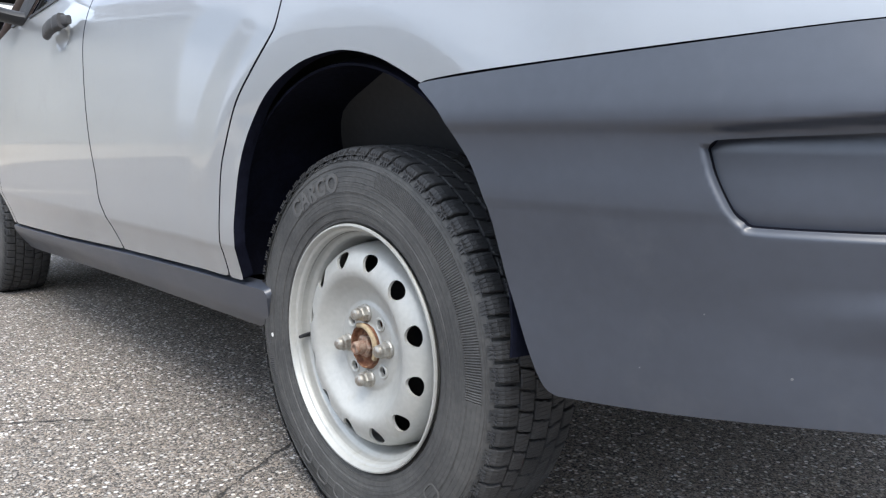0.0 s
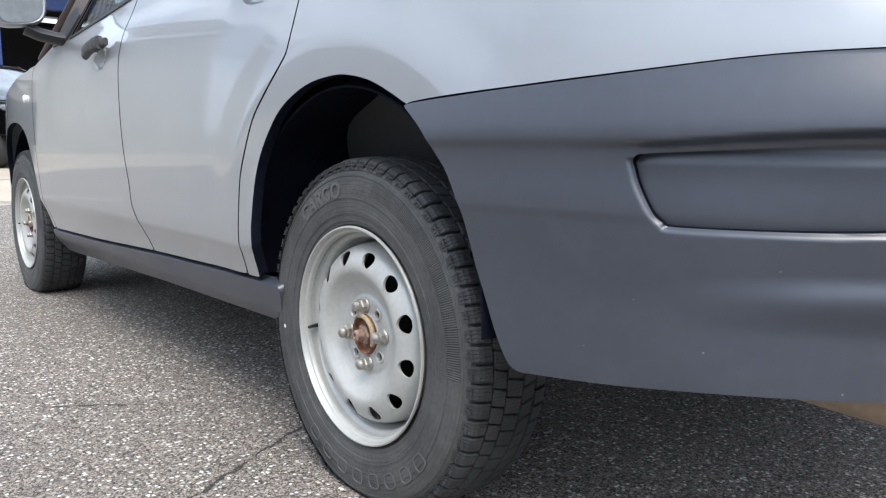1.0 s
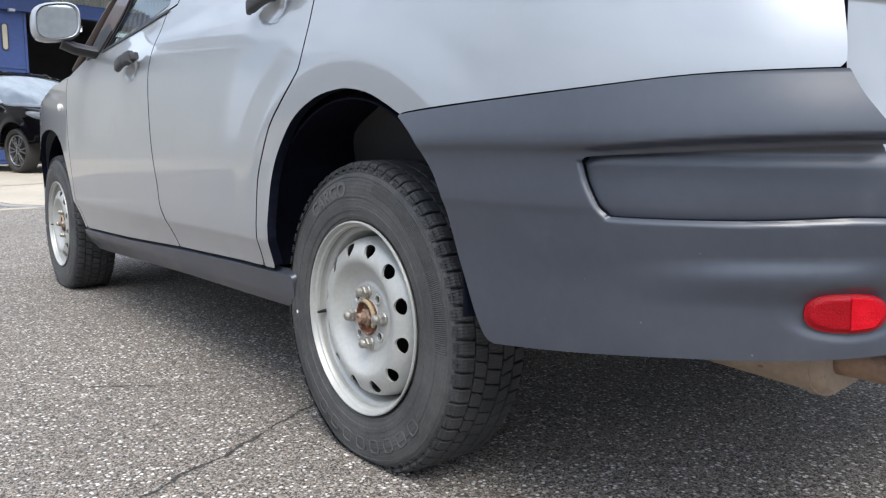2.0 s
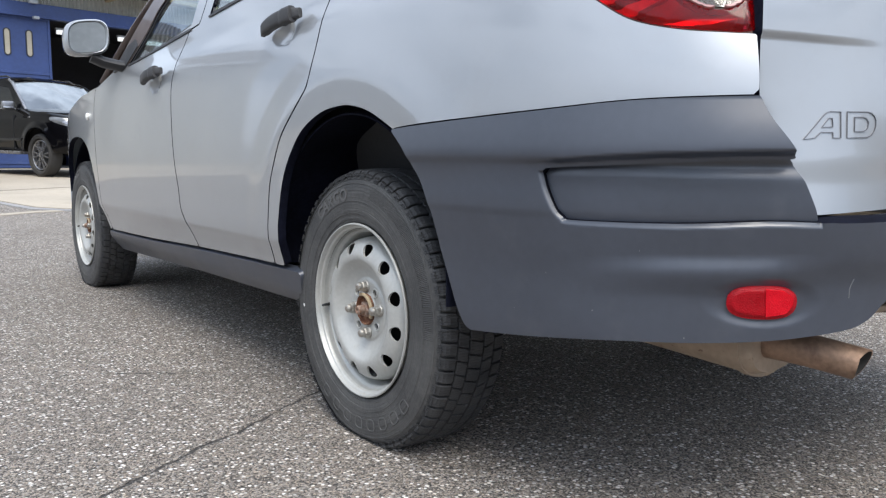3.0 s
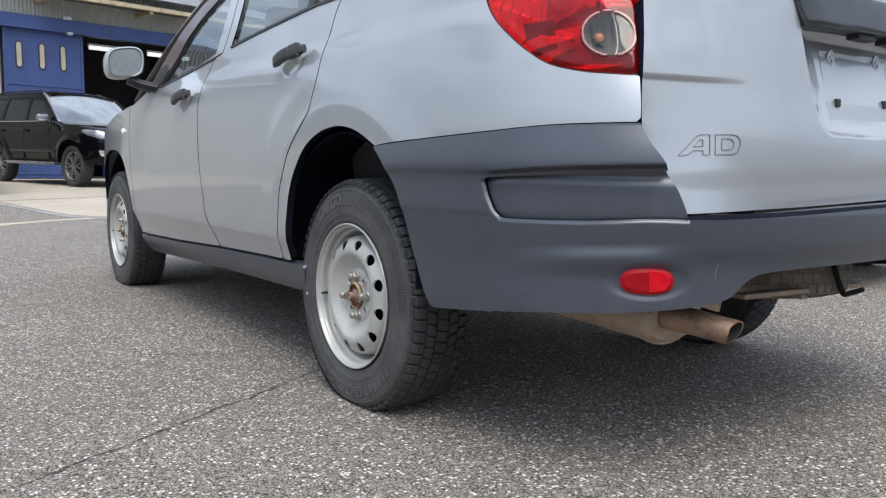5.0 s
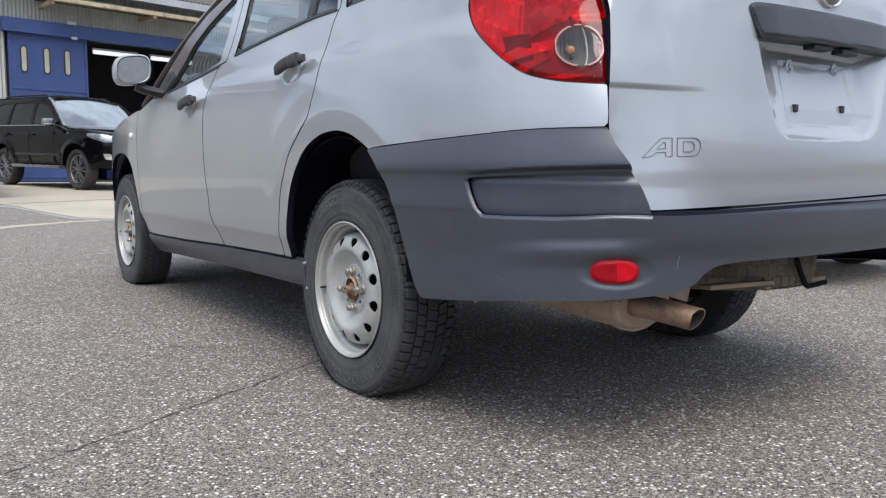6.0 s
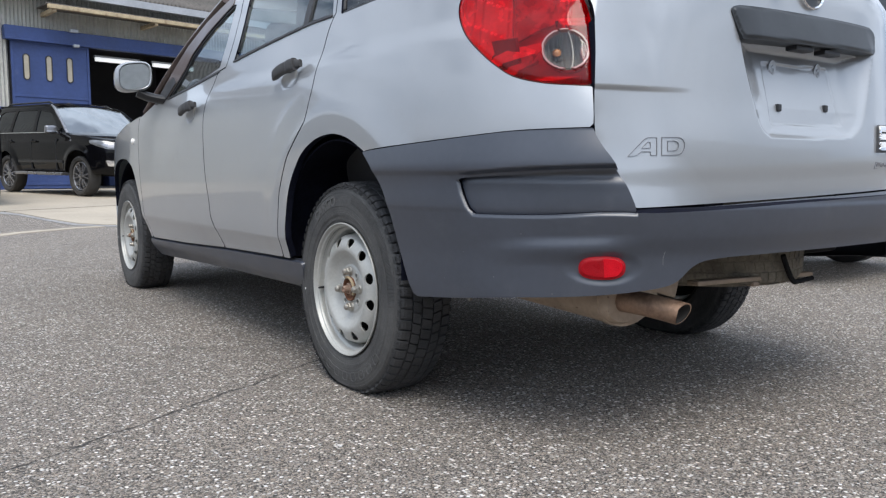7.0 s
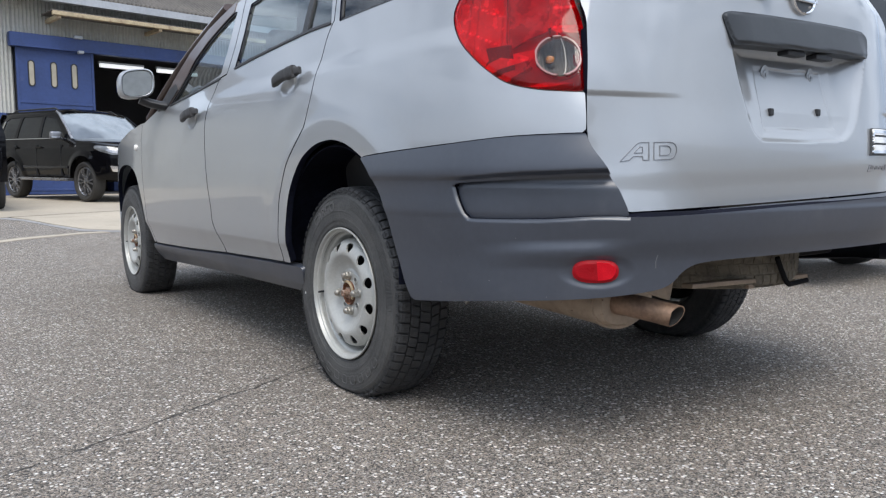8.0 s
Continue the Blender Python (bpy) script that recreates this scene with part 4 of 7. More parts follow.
    def bowl(s, z):
        r = min(1, math.hypot((s - lens_at[0]) / lens_r[0], (z - lens_at[1]) / lens_r[1]))
        return quarter_skin(s, z, -0.045 + 0.043 * r ** 2.2 + 0.0025 * math.sin(s * 900))

    bm = bmesh.new()
    arc = [Vector(quarter_skin(-0.822 - 0.014 * math.cos(radians(a)), 0.89 + 0.043 * math.sin(radians(a)), -0.006)) for a in range(-75, 76, 10)]
    arc = [Vector((2 * CX - p.x, p.y, p.z)) if mirror else p for p in arc]
    add_sweep(bm, arc, oval(0.0010, 0.0010, 8), up=(0, 1, 0))
    bmesh.ops.recalc_face_normals(bm, faces=bm.faces)
    part("lens_moulding", bm, "clear_lens_solid", body, "pale curved moulding in the lens", smooth=True)
    sheet("reflector_bowl", bowl, ring, "dull_bowl", body, "chrome reflector bowl", step=0.004, gap=0, hem=0.004, mirror=mirror)
    bm = bmesh.new()
    add_lathe(bm, [(0.001, -0.020), (0.007, -0.018), (0.010, -0.008), (0.010, 0.004), (0.006, 0.012)], 16)
    bmesh.ops.rotate(bm, verts=bm.verts, cent=(0, 0, 0), matrix=Matrix.Rotation(radians(50 * flip), 3, "Z"))
    x, y, h = quarter_skin(lens_at[0] + 0.018, lens_at[1] - 0.008, -0.022)
    bmesh.ops.translate(bm, verts=bm.verts, vec=(2 * CX - x if mirror else x, y, h))
    part("bulb", bm, "amber", body, "amber bulb", smooth=True)
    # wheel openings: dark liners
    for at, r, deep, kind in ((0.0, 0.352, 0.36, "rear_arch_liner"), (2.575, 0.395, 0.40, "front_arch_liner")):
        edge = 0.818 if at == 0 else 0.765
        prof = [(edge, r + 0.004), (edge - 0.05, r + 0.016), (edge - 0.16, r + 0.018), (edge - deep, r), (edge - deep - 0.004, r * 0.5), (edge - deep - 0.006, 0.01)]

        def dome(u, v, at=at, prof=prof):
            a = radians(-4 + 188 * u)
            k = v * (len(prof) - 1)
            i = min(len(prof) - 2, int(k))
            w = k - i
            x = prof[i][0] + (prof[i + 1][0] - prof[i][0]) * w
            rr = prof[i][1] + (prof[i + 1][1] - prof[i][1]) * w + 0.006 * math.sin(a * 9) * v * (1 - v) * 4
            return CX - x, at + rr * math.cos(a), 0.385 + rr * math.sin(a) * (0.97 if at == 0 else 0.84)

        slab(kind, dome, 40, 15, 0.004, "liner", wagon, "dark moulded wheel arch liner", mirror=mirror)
    return front


def shrink(outline, by):
    """The outline moved inwards."""
    o = np.array(outline, float)
    if np.allclose(o[0], o[-1]):
        o = o[:-1]
    area = 0.5 * np.sum(o[:, 0] * np.roll(o[:, 1], -1) - np.roll(o[:, 0], -1) * o[:, 1])
    t = np.roll(o, -1, 0) - np.roll(o, 1, 0)
    n = np.stack([-t[:, 1], t[:, 0]], 1) / np.maximum(1e-9, np.linalg.norm(t, axis=1))[:, None]
    return [tuple(p) for p in o + n * by * (1 if area > 0 else -1)]


def grow(outline, by):
    return shrink(outline, -by)


M["pillar"] = surface("dark_brown_pillar", (0.060, 0.035, 0.028), 0.35, coat=0.5, vary=0.2)
M["clear_lens_solid"] = surface("clear_indicator_plastic", (0.78, 0.76, 0.72), 0.12, coat=1.0, vary=0.08)
# brighter and shaded red for the lamp's chambers
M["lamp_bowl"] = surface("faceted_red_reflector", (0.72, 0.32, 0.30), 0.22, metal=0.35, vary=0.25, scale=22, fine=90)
M["lamp_shaded"] = surface("shaded_red_reflector", (0.26, 0.10, 0.10), 0.30, metal=0.3, vary=0.4, scale=30, fine=90)
M["lamp_dark"] = surface("dark_red_lamp_housing", (0.34, 0.07, 0.075), 0.5, vary=0.3, scale=20)
M["red_bright"] = surface("bright_red_prism", (0.58, 0.002, 0.012), 0.35, shine=0.25, vary=0.1, scale=60, fine=500, bump=0.0010, bump_scale=480)
M["dull_bowl"] = surface("dull_reflector", (0.13, 0.118, 0.108), 0.35, metal=0.3, vary=0.3, scale=40, fine=200)
M["lamp_rim"] = surface("pale_lamp_ring", (0.42, 0.22, 0.21), 0.3, coat=0.3, vary=0.1)

flank_parts(False)
flank_parts(True)

# rear bumper, one moulding round the tail
half = BUMPER_ARCH + BUMPER_LOW[1:]
top_half = BUMPER_TOP + curve_through([(-0.852, 0.7232), (-0.81, 0.7226), (-0.69, 0.7201), (-0.56, 0.7116), (-0.44, 0.7046), (-0.351, 0.6996), (-0.223, 0.6916), (-0.198, 0.6875)], 3)
far_top = [(s, z + 0.030 * (1 - step_up(z, 0.57, 0.70))) for s, z in mirrored(top_half)[1:-1] if s < -2.14]
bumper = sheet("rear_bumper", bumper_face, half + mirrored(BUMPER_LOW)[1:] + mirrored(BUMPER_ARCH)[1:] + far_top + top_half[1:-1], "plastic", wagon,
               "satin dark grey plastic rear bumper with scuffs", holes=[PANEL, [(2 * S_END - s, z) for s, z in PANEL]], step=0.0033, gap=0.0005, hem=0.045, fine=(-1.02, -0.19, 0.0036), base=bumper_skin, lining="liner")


def panel_face(s, z):
    """The sunk side panel, its upper edge rolled back."""
    return bumper_skin(s, z, -0.0135 - 0.006 * step_up(z, 0.608, 0.634))


around = grow(PANEL, 0.004)
turn_at = next(i for i, p in enumerate(around) if p[0] < -0.93)
panel_line = [p for p in around[:turn_at]] + [(-0.936, 0.549), (-0.931, 0.566), (-0.914, 0.606), (-0.898, 0.634), (-0.888, 0.641)] + [p for p in around[turn_at:] if p[0] > -0.88]
for mirror in (False, True):
    sheet("side_panel", panel_face, panel_line, "plastic", bumper, "sunk side panel of the bumper", step=0.005, gap=0, hem=0.02, mirror=mirror)


def ledge(u, v):
    """The top of the bumper below the tailgate."""
    s = -0.93 - 1.25 * u
    z = ease(-s, [(0.93, 0.5495), (1.035, 0.551), (1.18, 0.557), (1.36, 0.564), (-S_END, 0.5695), (1.75, 0.575), (1.95, 0.5805), (2.2, 0.587)])
    a, b, c = Vector(bumper_skin(s, z, -0.005)), Vector(skin(s, z, 0.006)), Vector(skin(s, z, -0.04))
    if v < 0.7:
        return a + (b - a) * (v / 0.7) + Vector((0, 0, -0.0015 + 0.0025 * math.sin(v / 0.7 * math.pi / 2)))
    return b + (c - b) * ((v - 0.7) / 0.3) + Vector((0, 0, 0.001 - 0.025 * (v - 0.7) / 0.3))


slab("bumper_ledge", ledge, 60, 10, 0.006, "plastic", bumper)
for mirror in (False, True):
    oblong = [(-0.877 + 0.048 * math.copysign(abs(math.cos(a)) ** 0.7, math.cos(a)), 0.4315 + 0.0250 * math.copysign(abs(math.sin(a)) ** 0.8, math.sin(a))) for a in (math.tau * k / 40 for k in range(40))]
    reflector = sheet("rear_reflector", lambda s, z: bumper_skin(s, z, 0.0085 - 0.004 * step_up(0.008 - depth_inside(s, z, oblong), 0, 0.008)), oblong, "red_reflex", bumper, "red oblong reflector", step=0.004, gap=0, hem=0.016, mirror=mirror)
    inner = [(-0.878, 0.4515), (-0.903, 0.450), (-0.917, 0.441), (-0.918, 0.430), (-0.909, 0.416), (-0.882, 0.4115)]
    sheet("reflector_prism", lambda s, z: bumper_skin(s, z, 0.0098), inner, "red_bright", reflector, "brighter prism half", step=0.004, gap=0, hem=0.004, mirror=mirror)

# pale flecks and a short scratch on the bumper
for s, z, r in ((-0.640, 0.400, 0.0013), (-0.560, 0.452, 0.0008), (-0.700, 0.500, 0.0008), (-0.775, 0.372, 0.0012), (-0.50, 0.385, 0.0007)):
    oval_line = [(s + r * math.cos(a), z + r * math.sin(a)) for a in (math.tau * k / 8 for k in range(8))]
    sheet("paint_fleck", lambda q, h: bumper_face(q, h, 0.0006), oval_line, "fleck", bumper, "tiny pale fleck", step=0.0006, gap=0, hem=0.001)
sheet("scratch", lambda q, h: bumper_face(q, h, 0.0005), [(-1.005, 0.437), (-1.0035, 0.452), (-1.005, 0.466), (-1.0062, 0.466), (-1.0047, 0.452), (-1.0062, 0.437)], "fleck", bumper, "short pale scratch", step=0.0008, gap=0, hem=0.0008)

# tailgate
far_edge = [(s, z + 0.030 * (1 - step_up(z, 0.55, 1.30))) for s, z in mirrored(GATE_EDGE[::-1])]
tailgate = sheet("tailgate", gate_skin, GATE_EDGE[::-1] + [(-1.11, 0.5592), (-1.28, 0.5642), (-1.45, 0.569), (S_END, 0.572), (-1.75, 0.5775), (-1.95, 0.583)] + far_edge + [(S_END, 1.362)],
                 "silver", wagon, "silver tailgate with an empty number plate recess",
                 holes=[[(-1.02, 1.150), (-1.06, 1.335), (2 * S_END + 1.06, 1.335), (2 * S_END + 1.02, 1.150)]], step=0.0048, hem=0.03, lining="liner", fine=(-1.93, -0.86, 0.0055), base=gate_base)
pane = sheet("rear_window", lambda s, z: skin(s, z, -0.006), [(-1.02, 1.150), (-1.06, 1.335), (2 * S_END + 1.06, 1.335), (2 * S_END + 1.02, 1.150)], "tinted", tailgate, step=0.04, gap=-0.008, hem=0.004, thick=0.004)
pane.visible_shadow = False
GARNISH = curve_through([(-1.276, 0.930), (-1.264, 0.945), (-1.248, 0.970), (-1.236, 0.990), (-1.240, 0.999), (-1.254, 1.004), (-1.30, 1.007), (S_END, 1.0145), (-1.843, 1.018), (-1.885, 1.0155), (-1.903, 1.008),
                         (-1.909, 0.995), (-1.902, 0.970), (-1.896, 0.952), (-1.885, 0.9475), (-1.82, 0.946), (S_END, 0.938), (-1.30, 0.930), (-1.276, 0.930)], 4)[:-1]


def hood_skin(s, z):
    """The hood swells from its rim to a lip along the bottom."""
    d = depth_inside(s, z, GARNISH)
    end = step_up(min(-1.236 - s, s + 1.909), 0.0, 0.09)
    low = min(1.0, max(0.0, (1.012 + 0.4 * lean(s) - z) / 0.075))
    return skin(s, z, 0.003 + 0.004 * step_up(d, 0.0, 0.008) + end * 0.017 * low)


garnish = sheet("plate_light_garnish", hood_skin, GARNISH, "hood", tailgate, "dark grey plastic hood over the number plate", step=0.006, gap=0, hem=0.045, base=skin)
for s in (-1.52, -1.65):
    bm = bmesh.new()
    add_box(bm, (0.075, 0.03, 0.012), bevel=0.003)
    x, y, h = skin(s, 0.93, 0.0)
    bmesh.ops.translate(bm, verts=bm.verts, vec=(x, y + 0.006, 0.930))
    part("plate_lamp", bm, "trim", garnish, "black number plate lamp")
# fixings in the empty recess
for s, z, kind in ((-1.465, 0.881, "round"), (-1.688, 0.888, "round"), (-1.458, 0.788, "square"), (-1.681, 0.796, "square")):
    x, y, h = gate_skin(s, z, 0.001)
    bm = bmesh.new()
    if kind == "round":
        rings = add_lathe(bm, [(0.020, 0.003), (0.0195, -0.0015), (0.0165, -0.0022), (0.0155, -0.0008), (0.010, -0.001), (0.0085, -0.005), (0.0045, -0.0055), (0.0035, 0.002)], 24, axis="y")
        cap(bm, rings[-1])
        bmesh.ops.scale(bm, vec=(0.85, 0.45, 1.25), verts=bm.verts)
    else:
        add_box(bm, (0.015, 0.012, 0.018), bevel=0.003)
    bmesh.ops.recalc_face_normals(bm, faces=bm.faces)
    bmesh.ops.translate(bm, verts=bm.verts, vec=(x, y, h))
    part("plate_boss" if kind == "round" else "plate_clip", bm, "silver" if kind == "round" else "trim", tailgate, "round plate fixing boss" if kind == "round" else "small black plate clip", smooth=kind == "round")


def outline_mark(name, shapes, fn, line, material, parent, label, proud=0.0015):
    """Raised lines along closed shapes on a surface."""
    bm = bmesh.new()
    for shape in shapes:
        inner = shrink(shape, line)
        rows = []
        for ring, o in ((shape, -0.001), (shape, proud), (inner, proud), (inner, -0.001)):
            rows.append([bm.verts.new(fn(s, z, o)) for s, z in ring])
        for p, q in zip(rows, rows[1:]):
            for i in range(len(p)):
                j = (i + 1) % len(p)
                bm.faces.new((p[i], p[j], q[j], q[i]))
    bmesh.ops.recalc_face_normals(bm, faces=bm.faces)
    return part(name, bm, material, parent, label)


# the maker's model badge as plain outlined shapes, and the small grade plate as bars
slant = [(-0.962, 0.665), (-0.983, 0.6665), (-0.993, 0.6745), (-1.015, 0.675), (-1.015, 0.667), (-1.031, 0.6675), (-1.0325, 0.706), (-1.012, 0.706), (-1.004, 0.7035), (-0.997, 0.698)]
block = [(-1.042, 0.6675), (-1.044, 0.7065), (-1.084, 0.7075), (-1.092, 0.706), (-1.098, 0.7015), (-1.101, 0.695), (-1.1005, 0.686), (-1.0975, 0.679), (-1.092, 0.6725), (-1.083, 0.669)]
hole = [(-0.994, 0.682), (-1.016, 0.683), (-1.016, 0.696), (-1.009, 0.6965)]
hole2 = [(-1.057, 0.677), (-1.058, 0.699), (-1.076, 0.6995), (-1.082, 0.6975), (-1.086, 0.692), (-1.0845, 0.684), (-1.081, 0.680), (-1.075, 0.6775)]
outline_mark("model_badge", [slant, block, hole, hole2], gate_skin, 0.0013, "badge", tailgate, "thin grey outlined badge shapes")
grade = outline_mark("grade_badge", [[(-1.884, 0.661), (-2.03, 0.664), (-2.03, 0.647), (-1.880, 0.642)]], gate_skin, 0.002, "badge", tailgate, "small grey framed grade badge")
for k in range(4):
    a = -1.893 - 0.033 * k
    sheet("badge_bar", lambda s, z: gate_skin(s, z, 0.002), [(a, 0.659), (a - 0.024, 0.660), (a - 0.024, 0.650), (a, 0.649)], "badge", grade, step=0.006, gap=0, hem=0.003)
# lamp-like rectangle added where the paint mirrors a vehicle
case = [(-1.902, 0.762), (-2.08, 0.766), (-2.06, 0.690), (-1.884, 0.687)]
reflected_case = sheet("lamp_reflection", lambda s, z: gate_skin(s, z, 0.006), case, "trim", tailgate, "rectangular lamp shape, a reflection built as raised parts", step=0.007, gap=0, hem=0.012)
sheet("reflection_surround", lambda s, z: gate_skin(s, z, 0.010), shrink(case, 0.006), "chrome", reflected_case, "chrome surround", holes=[shrink(case, 0.015)], step=0.005, gap=0, hem=0.008)
for k in range(3):
    z = 0.700 + 0.022 * k
    sheet("reflection_rib", lambda s, q: gate_skin(s, q, 0.009), [(-1.900, z), (-2.045, z + 0.002), (-2.045, z + 0.018), (-1.900, z + 0.016)], "clear_lens_solid", reflected_case, step=0.006, gap=0, hem=0.005)
# round emblem, a plain ring with a bar
bm = bmesh.new()
add_lathe(bm, [(0.042, 0.006), (0.0415, -0.003), (0.038, -0.006), (0.034, -0.003), (0.033, 0.006)], 40, axis="y", close=True)
add_box(bm, (0.096, 0.010, 0.013), bevel=0.003)
bmesh.ops.recalc_face_normals(bm, faces=bm.faces)
bmesh.ops.scale(bm, vec=(1.20, 1, 0.86), verts=bm.verts)
x, y, h = skin(S_END + 0.004, 1.063, 0.006)
bmesh.ops.translate(bm, verts=bm.verts, vec=(x, y, h))
emblem = part("emblem", bm, "chrome", tailgate, "chrome ring emblem with a crossbar", smooth=True)
bm = bmesh.new()
rings = add_lathe(bm, [(0.034, 0.006), (0.034, 0.001)], 32, axis="y")
cap(bm, rings[-1])
bmesh.ops.scale(bm, vec=(1.20, 1, 0.86), verts=bm.verts)
bmesh.ops.translate(bm, verts=bm.verts, vec=(x, y, h))
part("emblem_back", bm, "hood", emblem, "dark emblem ground")
# rear wiper's pivot
bm = bmesh.new()
rings = add_lathe(bm, [(0.020, 0.006), (0.020, -0.014), (0.016, -0.020), (0.008, -0.022)], 24, axis="y")
cap(bm, rings[-1])
bmesh.ops.recalc_face_normals(bm, faces=bm.faces)
bmesh.ops.translate(bm, verts=bm.verts, vec=skin(-1.392, 1.066, 0.004))
part("tailgate_knob", bm, "trim", tailgate, "small black round knob", smooth=True)

# roof, windscreen, bonnet and nose
slab("roof", lambda u, v: (CX + (v - 0.5) * 2 * (0.688 - 0.02 * abs(u - 0.5)), -0.72 + 2.05 * u, 1.355 + 0.085 * (1 - (2 * v - 1) ** 4) * (0.8 + 0.2 * math.sin(math.pi * u)) - 0.10 * max(0, u - 0.86) / 0.14 * 0.4), 26, 16, 0.02, "silver", wagon)
screen = slab("windscreen", lambda u, v: (CX + (v - 0.5) * 2 * (0.74 - 0.09 * u), 2.38 - 1.02 * u - 0.16 * (2 * v - 1) ** 2, 0.965 + 0.42 * u - 0.05 * (2 * v - 1) ** 2 * u), 14, 16, 0.005, "glass", wagon)
screen.visible_shadow = False
for sign in (-1, 1):
    bm = bmesh.new()
    line = [Vector((CX + sign * (0.772 - 0.10 * u), 2.16 - 0.94 * u, 0.955 + 0.405 * u + 0.03 * math.sin(math.pi * u))) for u in (k / 10 for k in range(11))]
    add_sweep(bm, line, oval(0.034, 0.020, 12))
    bmesh.ops.recalc_face_normals(bm, faces=bm.faces)
    part("screen_pillar", bm, "pillar", wagon, "dark brown windscreen pillar", smooth=True)
    bm = bmesh.new()
    add_sweep(bm, [p + Vector((-sign * 0.036, 0.030, 0.012)) for p in line], oval(0.016, 0.012, 10))
    bmesh.ops.recalc_face_normals(bm, faces=bm.faces)
    part("screen_rubber", bm, "trim", wagon, "black windscreen rubber", smooth=True)
slab("bonnet", lambda u, v: (CX + (v - 0.5) * 2 * (0.79 - 0.17 * u ** 2.2), 2.26 + 1.10 * u - 0.10 * (2 * v - 1) ** 2 * u, 0.925 + 0.055 * (1 - (2 * v - 1) ** 2) - 0.19 * u ** 1.7), 16, 16, 0.015, "silver", wagon)
slab("front_bumper", lambda u, v: (CX + (2 * v - 1) * 0.775, 3.40 - 0.45 * abs(2 * v - 1) ** 3 + 0.04 * math.sin(math.pi * u), 0.24 + 0.50 * u), 12, 28, 0.02, "silver", wagon, "silver front bumper")
# mirror on each front door
for sign in (-1, 1):
    base = Vector((CX + sign * 0.937, 1.79, 1.085))
    bm = bmesh.new()
    n = 24
    rings = []
    for k, (grow_by, dy) in enumerate(((0.90, -0.045), (1.0, -0.030), (1.02, 0.0), (0.95, 0.04), (0.72, 0.075), (0.25, 0.092))):
        ring = []
        for i in range(n):
            a = math.tau * i / n
            cx, cz = math.copysign(abs(math.cos(a)) ** 0.62, math.cos(a)), math.copysign(abs(math.sin(a)) ** 0.66, math.sin(a))
            ring.append(bm.verts.new(base + Vector((sign * (-1) * cx * 0.077 * grow_by, dy - 0.012 * cx, cz * 0.068 * grow_by + 0.010 * cx))))
        rings.append(ring)
    for p, q in zip(rings, rings[1:]):
        for i in range(n):
            bm.faces.new((p[i], p[(i + 1) % n], q[(i + 1) % n], q[i]))
    bm.faces.new(rings[-1])
    inner = [bm.verts.new(v.co + (base - v.co) * 0.07 + Vector((0, 0.012, 0))) for v in rings[0]]
    for i in range(n):
        bm.faces.new((inner[i], inner[(i + 1) % n], rings[0][(i + 1) % n], rings[0][i]))
    glass_at = [v.co.copy() for v in inner]
    bm.faces.new(inner)
    bmesh.ops.recalc_face_normals(bm, faces=bm.faces)
    housing = part("door_mirror", bm, "silver", wagon, "silver door mirror on a black arm", smooth=True)
    bm = bmesh.new()
    mid = sum(glass_at, Vector()) / n
    front_ring = [bm.verts.new(mid + (p - mid) * 0.985 + Vector((0, -0.006 - 0.005 * (p - mid).z - sign * 0.05 * (p - mid).x, 0))) for p in glass_at]
    back_ring = [bm.verts.new(mid + (p - mid) * 0.985 + Vector((0, 0.002, 0))) for p in glass_at]
    bm.faces.new(front_ring)
    for i in range(n):
        bm.faces.new((front_ring[i], front_ring[(i + 1) % n], back_ring[(i + 1) % n], back_ring[i]))
    bmesh.ops.recalc_face_normals(bm, faces=bm.faces)
    part("mirror_glass", bm, "mirror", housing, "mirror glass")
    bm = bmesh.new()
    arm = [base + Vector((-sign * 0.02, 0.005, -0.068)), base + Vector((-sign * 0.06, 0.0, -0.085)), base + Vector((-sign * 0.11, -0.01, -0.095)), base + Vector((-sign * 0.16, -0.02, -0.10))]
    add_sweep(bm, arm, oval(0.045, 0.022, 12))
    bmesh.ops.recalc_face_normals(bm, faces=bm.faces)
    part("mirror_arm", bm, "trim", housing, "black mirror arm", smooth=True)

# floor, inner shell and cabin
bm = bmesh.new()
add_box(bm, (1.18, 3.9, 0.10), (CX, 1.22, 0.435), 0.02)
add_box(bm, (0.10, 1.75, 0.10), (CX - 0.70, 1.24, 0.305), 0.02)
add_box(bm, (0.10, 1.75, 0.10), (CX + 0.70, 1.24, 0.305), 0.02)
add_box(bm, (0.07, 0.8, 0.10), (CX - 0.52, 0.10, 0.38), 0.01)
add_box(bm, (0.07, 0.8, 0.10), (CX + 0.52, 0.10, 0.38), 0.01)
part("floor_pan", bm, "under", wagon, "dark underbody")
# unseen floor block added to deepen the shade below the tail
bm = bmesh.new()
add_box(bm, (1.20, 0.22, 0.04), (CX, -0.80, 0.50), 0.01)
part("rear_floor_block", bm, "under", wagon, "added dark floor block that keeps light from below the tail")
bm = bmesh.new()
add_sweep(bm, [Vector((CX - 0.60, 0, 0.295)), Vector((CX + 0.60, 0, 0.295))], oval(0.045, 0.045, 14))
add_sweep(bm, [Vector((CX - 0.50, 0.02, 0.29)), Vector((CX - 0.48, 0.62, 0.33))], oval(0.03, 0.03, 10))
add_sweep(bm, [Vector((CX + 0.50, 0.02, 0.29)), Vector((CX + 0.48, 0.62, 0.33))], oval(0.03, 0.03, 10))
bmesh.ops.recalc_face_normals(bm, faces=bm.faces)
part("rear_axle", bm, "under", wagon, "dusty beam axle", smooth=True)
